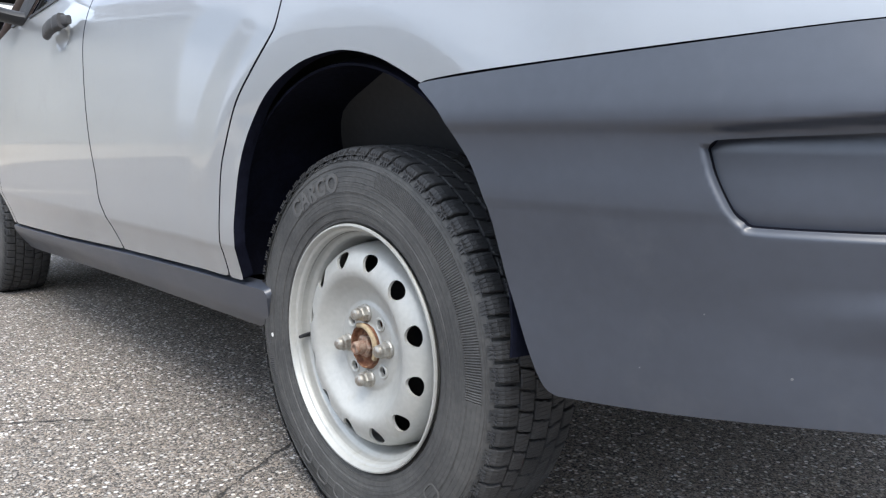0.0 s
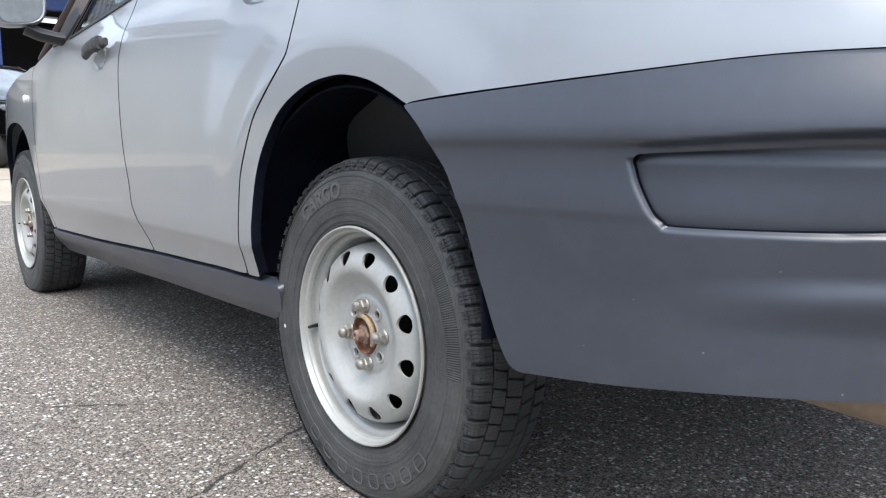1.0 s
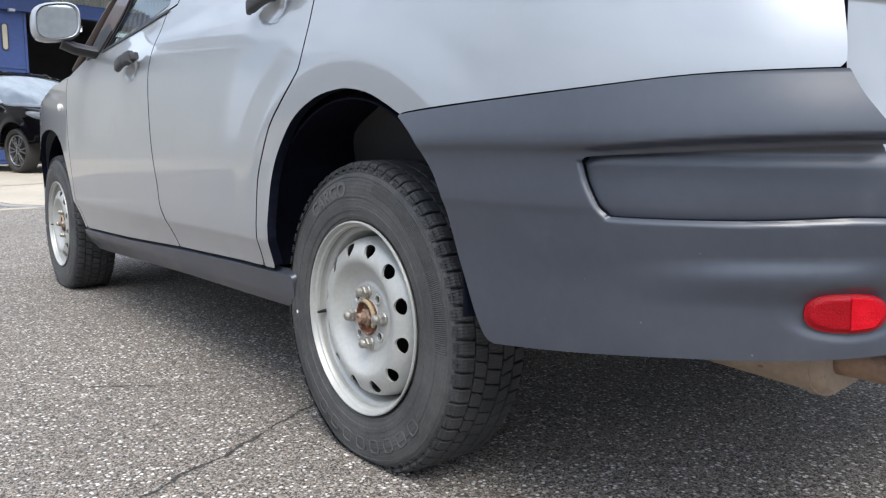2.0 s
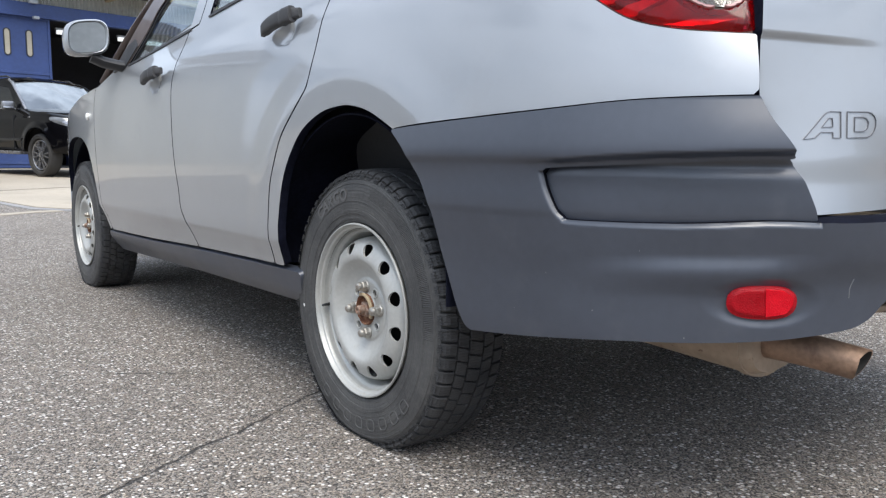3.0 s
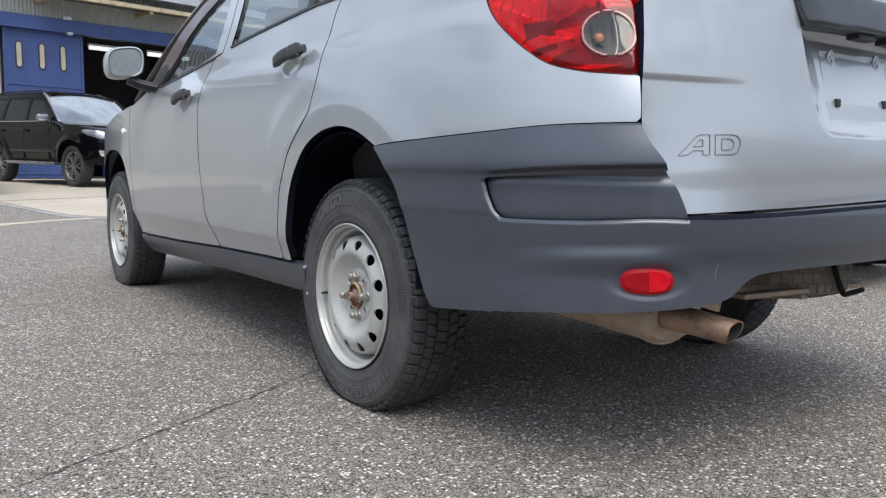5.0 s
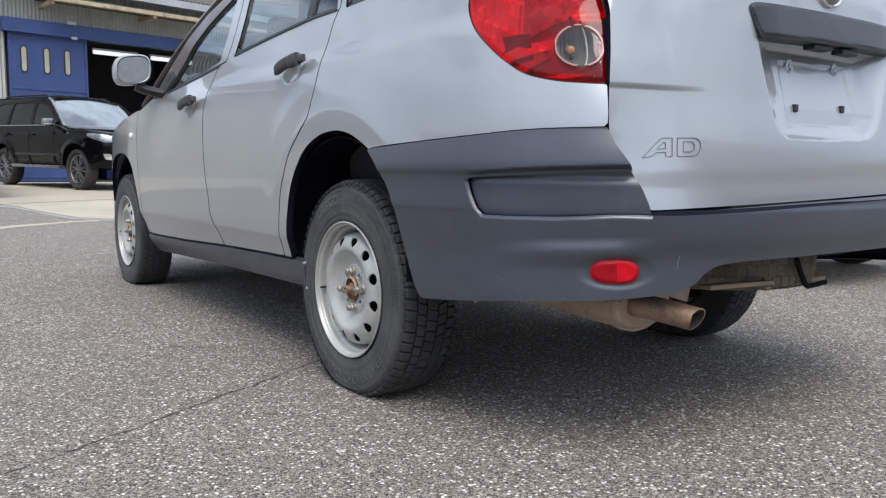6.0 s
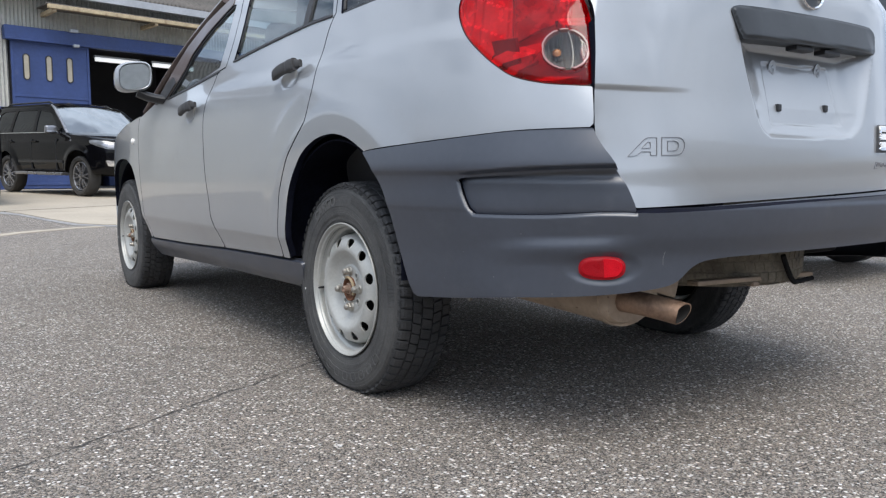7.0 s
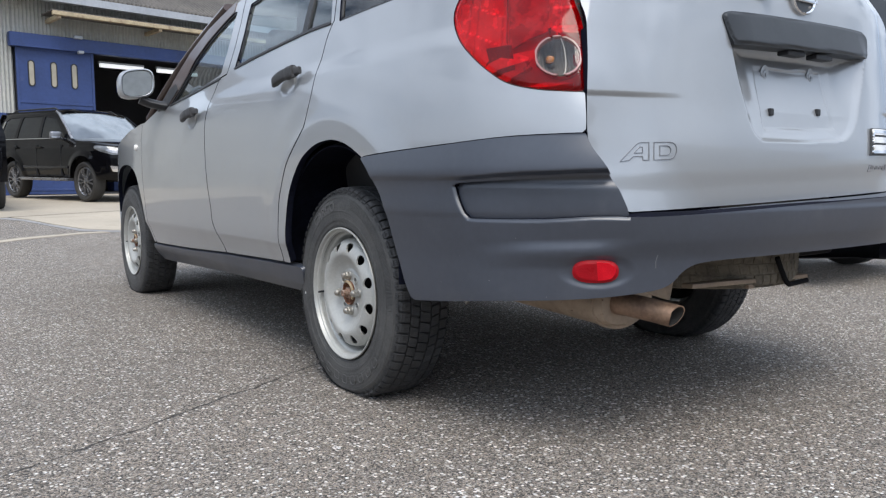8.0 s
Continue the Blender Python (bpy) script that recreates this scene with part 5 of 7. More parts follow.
slab("cabin_tub", lambda u, v: (CX + 0.74 * math.cos(math.pi * (1 + v)) * (1 if abs(math.cos(math.pi * v)) > 0 else 1), -0.70 + 2.9 * u, 0.42 + 0.50 * abs(math.cos(math.pi * v)) ** 6), 10, 20, 0.01, "cabin", wagon, "dark cabin lining")


def seat_part(x, y):
    bm = bmesh.new()
    add_box(bm, (0.50, 0.50, 0.16), (x, y, 0.62), 0.05, segments=3)
    add_box(bm, (0.48, 0.14, 0.62), (x, y - 0.28, 0.94), 0.05, Matrix.Rotation(radians(14), 4, "X"), 3)
    add_box(bm, (0.26, 0.09, 0.17), (x, y - 0.39, 1.28), 0.035, Matrix.Rotation(radians(10), 4, "X"), 3)
    part("front_seat", bm, "seat", wagon, "grey cloth front seat", smooth=True)


seat_part(CX - 0.36, 1.32)
seat_part(CX + 0.36, 1.32)
bm = bmesh.new()
add_box(bm, (1.24, 0.46, 0.16), (CX, 0.52, 0.62), 0.05, segments=3)
add_box(bm, (1.24, 0.13, 0.52), (CX, 0.24, 0.88), 0.05, Matrix.Rotation(radians(12), 4, "X"), 3)
part("rear_bench", bm, "seat", wagon, "grey cloth rear bench", smooth=True)
bm = bmesh.new()
add_box(bm, (1.40, 0.42, 0.22), (CX, 2.02, 0.88), 0.06, Matrix.Rotation(radians(-8), 4, "X"), 3)
part("dashboard", bm, "cabin", wagon, "dark dashboard", smooth=True)
bm = bmesh.new()
add_lathe(bm, [(0.18 + 0.012 * math.cos(a), 0.012 * math.sin(a)) for a in (math.tau * k / 8 for k in range(8))], 36, axis="y", close=True)
add_box(bm, (0.34, 0.02, 0.04), (0, 0, 0), 0.005)
bmesh.ops.transform(bm, matrix=Matrix.Translation((CX + 0.36, 1.72, 0.98)) @ Matrix.Rotation(radians(-25), 4, "X"), verts=bm.verts)
part("steering_wheel", bm, "cabin", wagon, smooth=True)

# exhaust: silencer and tail pipe
bm = bmesh.new()
line = [Vector((-0.482 + 0.032 * u, -0.42 - 0.39 * u, 0.352 - 0.008 * u)) for u in (0, 0.03, 0.06, 0.3, 0.6, 0.9, 0.97, 1.0)]
swell = (0.50, 0.68, 0.74, 0.82, 0.91, 1.0, 0.98, 0.90)
add_sweep(bm, line, lambda u: [(0.105 * k * math.copysign(abs(math.cos(a)) ** 0.8, math.cos(a)), 0.062 * k * math.copysign(abs(math.sin(a)) ** 0.8, math.sin(a)))
                               for k in (swell[min(7, int(round(u * 7)))],) for a in (math.tau * i / 28 for i in range(28))])
bmesh.ops.recalc_face_normals(bm, faces=bm.faces)
silencer = part("exhaust_silencer", bm, "exhaust", wagon, "dusty tan exhaust silencer with rust spots", smooth=True)
bm = bmesh.new()
for y0, y1 in ((-0.735, -0.748),):
    add_sweep(bm, [Vector((-0.451, y0 - 0.045, 0.3435)), Vector((-0.450, y1 - 0.045, 0.3435))], oval(0.112, 0.069, 32))
bmesh.ops.recalc_face_normals(bm, faces=bm.faces)
part("silencer_flange", bm, "exhaust", silencer, "folded rim of the silencer", smooth=True)
bm = bmesh.new()
line = curve_through([(-0.492, -0.790, 0.342), (-0.488, -0.820, 0.342), (-0.474, -0.858, 0.338), (-0.455, -0.895, 0.331), (-0.434, -0.935, 0.322)], 5)
outer = add_sweep(bm, [Vector(p) for p in line], oval(0.0265, 0.0265, 24), closed_ends=False)
inner_rings = add_sweep(bm, [Vector(p) for p in line], oval(0.0238, 0.0238, 24), closed_ends=False)
way = (Vector(line[-1]) - Vector(line[-3])).normalized()
for v in outer[-1] + inner_rings[-1]:  # cut off aslant
    v.co += way * 0.55 * (v.co - Vector(line[-1])).dot(Vector((0.75, 0.3, 0.45)))
for i in range(24):
    bm.faces.new((outer[-1][i], outer[-1][(i + 1) % 24], inner_rings[-1][(i + 1) % 24], inner_rings[-1][i]))
bmesh.ops.recalc_face_normals(bm, faces=bm.faces)
tail_pipe = part("tail_pipe", bm, "pipe", wagon, "rusty cut-off tail pipe", smooth=True)
# near-black inner wall of the pipe
tail_pipe.data.materials.append(M["bore_black"])
for f in tail_pipe.data.polygons[24 * (len(line) - 1):48 * (len(line) - 1)]:
    f.material_index = 1
bm = bmesh.new()
add_sweep(bm, [Vector(line[-6]), Vector(line[-3])], oval(0.0236, 0.0236, 24))
part("bore_plug", bm, "bore_black", tail_pipe, "dark plug inside the pipe bore")
bm = bmesh.new()
add_sweep(bm, [Vector((-0.492, -0.798, 0.342)), Vector((-0.490, -0.810, 0.342))], oval(0.036, 0.036, 24))
part("pipe_collar", bm, "rust", tail_pipe, "rusty weld collar", smooth=True)

# ---- wheels ----
WHEEL_Z, WHEEL_R = 0.2945, 0.3065
TALL, BROAD = 1.0987, 1.13  # the tyre is a little taller and broader than its drawn section


def flatten(p):
    """A point of the tyre pressed on the ground."""
    r = math.hypot(p[1], p[2])
    k = (0.19 + (r - 0.19) * TALL) / r if r > 0.19 else 1.0
    p = (p[0] * BROAD, p[1] * k, p[2] * k)
    y, z = p[1], p[2]
    low = -(WHEEL_Z - 0.001)
    soft = 0.5 * (z + low + math.sqrt((z - low) ** 2 + 0.012 ** 2)) if z < low + 0.06 else z
    return Vector((p[0] * (1 + 0.05 * max(0, (low + 0.03 - z)) / 0.03 if z < low + 0.03 else 1), y, max(soft - 0.0012, low)))


def tyre_mesh():
    bm = bmesh.new()
    half = [(0.184, 0.060), (0.190, 0.0665), (0.1975, 0.0705), (0.1995, 0.0735), (0.204, 0.0745), (0.2045, 0.0760), (0.216, 0.0780), (0.2165, 0.0790), (0.224, 0.0800), (0.2245, 0.0794), (0.240, 0.0800),
            (0.2405, 0.0808), (0.2535, 0.0805), (0.254, 0.0797), (0.266, 0.0785), (0.2755, 0.0762), (0.276, 0.0770), (0.2805, 0.0755), (0.281, 0.0743), (0.2852, 0.0722), (0.2856, 0.0730), (0.2895, 0.0700), (0.2925, 0.0650), (0.2955, 0.056)]
    profile = [(r, -a) for r, a in half] + [(0.2975, -0.03), (0.2980, 0.0), (0.2975, 0.03)] + [(r, a) for r, a in reversed(half)]
    add_lathe(bm, profile, 108)
    for v in bm.verts:
        v.co = flatten(v.co)
    bmesh.ops.recalc_face_normals(bm, faces=bm.faces)
    data = bpy.data.meshes.new("tyre")
    bm.to_mesh(data)
    bm.free()
    for f in data.polygons:
        f.use_smooth = True
    data.set_sharp_from_angle(angle=radians(32))
    return data


def tread_mesh(pitches=66):
    """Tread blocks: broad shoulder lugs, two narrower rows on each side and offset middle blocks."""
    rng = random.Random(4)
    verts, faces = [], []

    def crown(x):
        return WHEEL_R - 0.0022 * (x / 0.06) ** 2 - 0.010 * max(0, (abs(x) - 0.058) / 0.012) ** 2 * 0.6

    rows = [(-0.0725, -0.0435, 0.0), (-0.0400, -0.0175, 0.45), (-0.0145, 0.0145, 0.1), (0.0175, 0.0400, 0.55), (0.0435, 0.0725, 0.0)]
    for xa, xb, phase in rows:
        shoulder = abs(xa) > 0.06 or abs(xb) > 0.06
        for k in range(pitches):
            a0 = math.tau * (k + phase) / pitches
            wide = math.tau / pitches * (0.83 if shoulder else 0.885)
            slant = (0.10 if xa < 0 else -0.10) * math.tau / pitches * 2 * (0.5 if shoulder else 1.2)
            jog = rng.uniform(-0.0004, 0.0004)
            base = len(verts)
            cols = 4
            for layer in (0, 1, 2):
                for i in range(cols + 1):
                    u = i / cols
                    x = xa + (xb - xa) * u
                    notch = 0.0012 if (i % 2 and not shoulder) else 0.0
                    r = {0: 0.293, 1: crown(x) - 0.0012, 2: crown(x)}[layer] + jog * (layer > 0)
                    if shoulder and abs(x) > 0.066 and layer:
                        r -= 0.001
                    trim = 0.0 if layer < 2 else 0.0011 / r
                    xx = x
                    if layer == 2:
                        xx += 0.0010 if i == 0 else (-0.0010 if i == cols else 0)
                    if layer == 0 and shoulder:
                        xx = x * 0.985
                    for side in (0, 1):
                        a = a0 + slant * (u - 0.5) + (side - 0.5) * (wide - 2 * trim) + (notch / r) * (1 if side else 1)
                        verts.append(flatten(Vector((xx, r * math.cos(a), r * math.sin(a)))))
            per = (cols + 1) * 2

            def at(layer, i, side, base=base, per=per):
                return base + layer * per + i * 2 + side

            for i in range(cols):
                faces.append((at(2, i, 0), at(2, i + 1, 0), at(2, i + 1, 1), at(2, i, 1)))
                for la, lb in ((0, 1), (1, 2)):
                    faces.append((at(la, i, 0), at(la, i + 1, 0), at(lb, i + 1, 0), at(lb, i, 0)))
                    faces.append((at(la, i + 1, 1), at(la, i, 1), at(lb, i, 1), at(lb, i + 1, 1)))
            for la, lb in ((0, 1), (1, 2)):
                faces.append((at(la, 0, 1), at(la, 0, 0), at(lb, 0, 0), at(lb, 0, 1)))
                faces.append((at(la, cols, 0), at(la, cols, 1), at(lb, cols, 1), at(lb, cols, 0)))
            if shoulder:
                # buttress below the lug, with its chevron ribs
                sign = -1 if xa < 0 else 1
                for c in range(-1, 3):
                    b = len(verts)
                    a = a0 + (c * 0.22 - 0.11) * wide
                    pts = ((0.2985, 0.0712, 0.0), (0.2920, 0.0700, 0.20 if c < 1 else -0.20), (0.2870, 0.0728, 0.0))
                    for r, x, sl in pts:
                        for w in (-0.05, 0.05):
                            for lift in (0.0, 0.0012):
                                aa = a + (w + sl * 0.5) * wide
                                verts.append(flatten(Vector((sign * (x + lift), r * math.cos(aa), r * math.sin(aa)))))
                    for q in range(2):
                        o = b + q * 4
                        faces.append((o + 1, o + 3, o + 7, o + 5))
                        faces.append((o + 0, o + 1, o + 5, o + 4))
                        faces.append((o + 3, o + 2, o + 6, o + 7))
    data = bpy.data.meshes.new("tread")
    data.from_pydata([tuple(v) for v in verts], [], faces)
    bm = bmesh.new()
    bm.from_mesh(data)
    bmesh.ops.recalc_face_normals(bm, faces=bm.faces)
    bm.to_mesh(data)
    bm.free()
    return data


def rim_mesh():
    """A pressed steel wheel: outer lip, well, and a dished disc with twelve openings and stud holes. Outside is at -x."""
    bm = bmesh.new()
    add_lathe(bm, [(0.1835, -0.058), (0.1900, -0.0650), (0.1945, -0.0690), (0.1965, -0.0728), (0.1955, -0.0758), (0.1930, -0.0762), (0.1912, -0.0738), (0.1900, -0.0690), (0.1890, -0.0668), (0.1862, -0.0655), (0.1846, -0.0635),
                   (0.1838, -0.0560), (0.1828, -0.0480), (0.1815, -0.0450), (0.1775, -0.0425), (0.1752, -0.0400), (0.1740, -0.0330), (0.1705, -0.0230), (0.1672, -0.0060), (0.1665, 0.03), (0.178, 0.045), (0.19, 0.06)], 96)
    # dished disc with openings
    dish = [(0.1655, 0.004), (0.1645, 0.022), (0.1625, 0.036), (0.1595, 0.0460), (0.1555, 0.0532), (0.1505, 0.0590), (0.1450, 0.0632), (0.1390, 0.0664), (0.1330, 0.0688), (0.1270, 0.0702), (0.1215, 0.0706), (0.1170, 0.0700), (0.1130, 0.0684), (0.1090, 0.0655), (0.1040, 0.0615),
            (0.0985, 0.0570), (0.0920, 0.0522), (0.0850, 0.0486), (0.0780, 0.0460), (0.0730, 0.0445), (0.0700, 0.0450), (0.0670, 0.0470), (0.0620, 0.0475), (0.0540, 0.0473), (0.0460, 0.0473), (0.0390, 0.0477), (0.0365, 0.050)]
    r_lo, r_hi = dish[-1][0], dish[0][0]

    def dish_x(r):
        for (ra, xa), (rb, xb) in zip(dish, dish[1:]):
            if rb <= r <= ra:
                return xb + (xa - xb) * (r - rb) / (ra - rb)
        return dish[0][1] if r > dish[0][0] else dish[-1][1]

    steps_a, steps_r = 288, 60
    radii = [r_lo + (r_hi - r_lo) * k / steps_r for k in range(steps_r + 1)]

    def clear_of(r, a):
        """Above 0 outside every opening."""
        best = 1.0
        step = math.tau / 12
        o = radians(72)
        d = ((a - o + step / 2) % step) - step / 2
        u, v = r * math.sin(d), r - 0.1395
        grow_w = 0.0148 + 0.45 * v
        q = (abs(u) / max(0.005, grow_w)) ** 2.3 + (abs(v) / 0.0132) ** 2.3
        best = q - 1
        step4 = math.tau / 4
        d4 = ((a - radians(130) + step4 / 2) % step4) - step4 / 2
        best = min(best, (math.hypot(r * math.sin(d4), r * math.cos(d4) - 0.0525) / 0.0075) ** 2 - 1)
        return best

    value = [[clear_of(r, math.tau * i / steps_a) for i in range(steps_a)] for r in radii]
    found, faces_made = {}, []

    def point(r, a, deep=0.0):
        return (-(dish_x(r) - deep), r * math.cos(a), r * math.sin(a))

    def corner(k, i):
        i %= steps_a
        if (k, i) not in found:
            found[k, i] = bm.verts.new(point(radii[k], math.tau * i / steps_a))
        return found[k, i]

    def crossing(k, i, m, j):
        key = tuple(sorted(((k, i % steps_a), (m, j % steps_a))))
        if key not in found:
            a, b = value[k][i % steps_a], value[m][j % steps_a]
            u = a / (a - b)
            r = radii[k] + (radii[m] - radii[k]) * u
            t = math.tau * (i + (j - i) * u) / steps_a
            found[key] = bm.verts.new(point(r, t))
        return found[key]

    for k in range(steps_r):
        for i in range(steps_a):
            loop = ((k, i), (k + 1, i), (k + 1, i + 1), (k, i + 1))
            vals = [value[m][j % steps_a] > 0 for m, j in loop]
            if not any(vals):
                continue
            poly = []
            for q in range(4):
                a, b = loop[q], loop[(q + 1) % 4]
                if vals[q]:
                    poly.append(corner(*a))
                if vals[q] != vals[(q + 1) % 4]:
                    poly.append(crossing(*a, *b))
            if len(poly) > 2:
                faces_made.append(bm.faces.new(poly))
    rim_edges = [e for e in bm.edges if len(e.link_faces) == 1 and e.link_faces[0] in set(faces_made)]
    ext = bmesh.ops.extrude_edge_only(bm, edges=rim_edges)["geom"]
    for v in (g for g in ext if isinstance(g, bmesh.types.BMVert)):
        v.co.x += 0.005
    for k in range(4):
        a = radians(130 + 90 * k)
        rings = add_lathe(bm, [(0.0078 + 0.0018 + 0.0022 * math.cos(w), -0.0480 + 0.0022 * math.sin(w)) for w in (math.tau * q / 8 for q in range(8))], 20, close=True)
        for v in {v for ring in rings for v in ring}:
            v.co += Vector((0, 0.0525 * math.cos(a), 0.0525 * math.sin(a)))
    bmesh.ops.recalc_face_normals(bm, faces=bm.faces)
    for v in bm.verts:
        v.co.x -= 0.0135
    data = bpy.data.meshes.new("wheel")
    bm.to_mesh(data)
    bm.free()
    for f in data.polygons:
        f.use_smooth = True
    data.set_sharp_from_angle(angle=radians(40))
    return data


def nut_mesh():
    bm = bmesh.new()
    add_lathe(bm, [(0.0128, 0.0), (0.0128, -0.0125), (0.0118, -0.0150), (0.0095, -0.0158)], 6)
    rings = add_lathe(bm, [(0.0100, -0.0140), (0.0100, -0.0200), (0.0088, -0.0238), (0.0060, -0.0262), (0.0025, -0.0270)], 18)
    cap(bm, rings[-1])
    add_lathe(bm, [(0.0150, 0.001), (0.0148, -0.003), (0.0132, -0.0052), (0.0090, -0.006)], 20)
    bmesh.ops.recalc_face_normals(bm, faces=bm.faces)
    data = bpy.data.meshes.new("lug_nut")
    bm.to_mesh(data)
    bm.free()
    return data


def hub_parts():
    """Rusty hub end, its split ring and the axle nut."""
    bm = bmesh.new()
    rings = add_lathe(bm, [(0.0365, 0.02), (0.0362, -0.008), (0.0335, -0.012), (0.0315, -0.010), (0.0300, -0.002), (0.0265, 0.000), (0.020, -0.002)], 36)
    cap(bm, rings[-1])
    for v in bm.verts:
        v.co += Vector((noise.noise(v.co * 160) * 0.0022, noise.noise(v.co * 130 + Vector((5, 0, 0))) * 0.0016, noise.noise(v.co * 130 + Vector((0, 9, 0))) * 0.0016))
    bmesh.ops.recalc_face_normals(bm, faces=bm.faces)
    hub = bpy.data.meshes.new("hub")
    bm.to_mesh(hub)
    bm.free()
    bm = bmesh.new()
    add_lathe(bm, [(0.0345 + 0.0042 * math.cos(a), -0.012 + 0.0042 * math.sin(a)) for a in (math.tau * k / 8 for k in range(8))], 30, close=True)
    gone = [f for f in bm.faces if not 1.2 < (math.atan2(f.calc_center_median().z, f.calc_center_median().y) % math.tau) < 3.5]
    bmesh.ops.delete(bm, geom=gone, context="FACES")
    ring = bpy.data.meshes.new("grease_ring")
    bm.to_mesh(ring)
    bm.free()
    bm = bmesh.new()
    rings = add_lathe(bm, [(0.0185, 0.0), (0.0185, -0.014), (0.016, -0.017), (0.0105, -0.017)], 6)
    rings = add_lathe(bm, [(0.0105, -0.012), (0.0105, -0.030), (0.0085, -0.033), (0.0050, -0.033), (0.004, -0.029)], 20)
    cap(bm, rings[-1])
    bmesh.ops.recalc_face_normals(bm, faces=bm.faces)
    nut = bpy.data.meshes.new("axle_nut")
    bm.to_mesh(nut)
    bm.free()
    return hub, ring, nut


def sidewall_word(text, middle, radius, size):
    """Raised letters bent round the sidewall; middle is the angle of the word's middle."""
    curve = bpy.data.curves.new("word", "FONT")
    curve.body, curve.size, curve.extrude, curve.align_x, curve.space_character = text, size, 0.0011, "CENTER", 1.08
    curve.resolution_u, curve.offset = 4, 0.0011
    maker = new("word", curve)
    data = bpy.data.meshes.new_from_object(maker.evaluated_get(bpy.context.evaluated_depsgraph_get()))
    bpy.data.objects.remove(maker)
    for v in data.vertices:
        x, y, z = v.co
        a = middle + x / radius
        r = radius + y - size * 0.35
        v.co = (-0.0908 - z * 1.2 + 0.08 * max(0, r - 0.262), r * math.cos(a), r * math.sin(a))
    data.name = "lettering"
    return data


def sidewall_bars():
    """Unlettered raised blocks where the maker's name runs round the sidewall."""
    made = []
    for k in range(8):
        bm = bmesh.new()
        a = radians(222 + 11.5 * k)
        w, r0, r1 = radians(3.6), 0.243, 0.270
        ring = []
        n = 20
        for i in range(n):
            t = math.tau * i / n
            aa = a + w * math.copysign(abs(math.cos(t)) ** 0.6, math.cos(t))
            r = (r0 + r1) / 2 + (r1 - r0) / 2 * math.copysign(abs(math.sin(t)) ** 0.6, math.sin(t))
            ring.append((aa, r))
        mid_a, mid_r = a, (r0 + r1) / 2
        inner = [(mid_a + (p - mid_a) * 0.82, mid_r + (q - mid_r) * 0.86) for p, q in ring]
        rows = [[bm.verts.new((-(x + lift), q * math.cos(p), q * math.sin(p))) for p, q in pts] for pts, x, lift in ((ring, 0.0900, 0.0), (ring, 0.0910, 0.0008), (inner, 0.0910, 0.0008), (inner, 0.0900, 0.0))]
        for p, q in zip(rows, rows[1:]):
            for i in range(n):
                bm.faces.new((p[i], p[(i + 1) % n], q[(i + 1) % n], q[i]))
        bmesh.ops.recalc_face_normals(bm, faces=bm.faces)
        data = bpy.data.meshes.new("raised_mark")
        bm.to_mesh(data)
        bm.free()
        data.materials.append(M["letters"])
        made.append(data)
    return made


def valve_mesh():
    bm = bmesh.new()
    line = [Vector((-0.052, 0.178, -0.016)), Vector((-0.066, 0.174, -0.0155)), Vector((-0.076, 0.170, -0.015)), Vector((-0.085, 0.166, -0.015))]
    add_sweep(bm, line, lambda u: oval(0.0042 - 0.0012 * u, 0.0042 - 0.0012 * u, 10), up=(0, 0.2, 1))
    bmesh.ops.recalc_face_normals(bm, faces=bm.faces)
    data = bpy.data.meshes.new("valve_stem")
    bm.to_mesh(data)
    bm.free()
    return data


def dot_mesh():
    bm = bmesh.new()
    rings = add_lathe(bm, [(0.0042, -0.0002), (0.0040, -0.0010)], 16)
    cap(bm, rings[-1])
    bmesh.ops.translate(bm, verts=bm.verts, vec=(-0.0903, 0.252 * math.cos(radians(-6)), 0.252 * math.sin(radians(-6))))
    data = bpy.data.meshes.new("paint_dot")
    bm.to_mesh(data)
    bm.free()
    return data


TYRE, TREAD, RIM, NUT, VALVE, DOT = tyre_mesh(), tread_mesh(), rim_mesh(), nut_mesh(), valve_mesh(), dot_mesh()
HUB, GREASE, AXLE_NUT = hub_parts()
WORD, BARS = sidewall_word("CARGO", radians(66), 0.262, 0.040), sidewall_bars()
for data, kind in ((TYRE, "rubber"), (TREAD, "tread"), (RIM, "rim"), (NUT, "nut"), (VALVE, "trim"), (DOT, "white_dot"), (HUB, "rust"), (GREASE, "ochre"), (AXLE_NUT, "rust_light"), (WORD, "letters")):
    if kind == "rust_light":
        M["rust_light"] = surface("rusty_axle_nut", (0.30, 0.22, 0.17), 0.7, metal=0.3, vary=0.35, scale=90, fine=400, bump=0.0006, bump_scale=300, dirt=(0.22, 0.09, 0.045), dirt_at=(0.45, 0.65), dirt_scale=120)
    data.materials.append(M[kind])


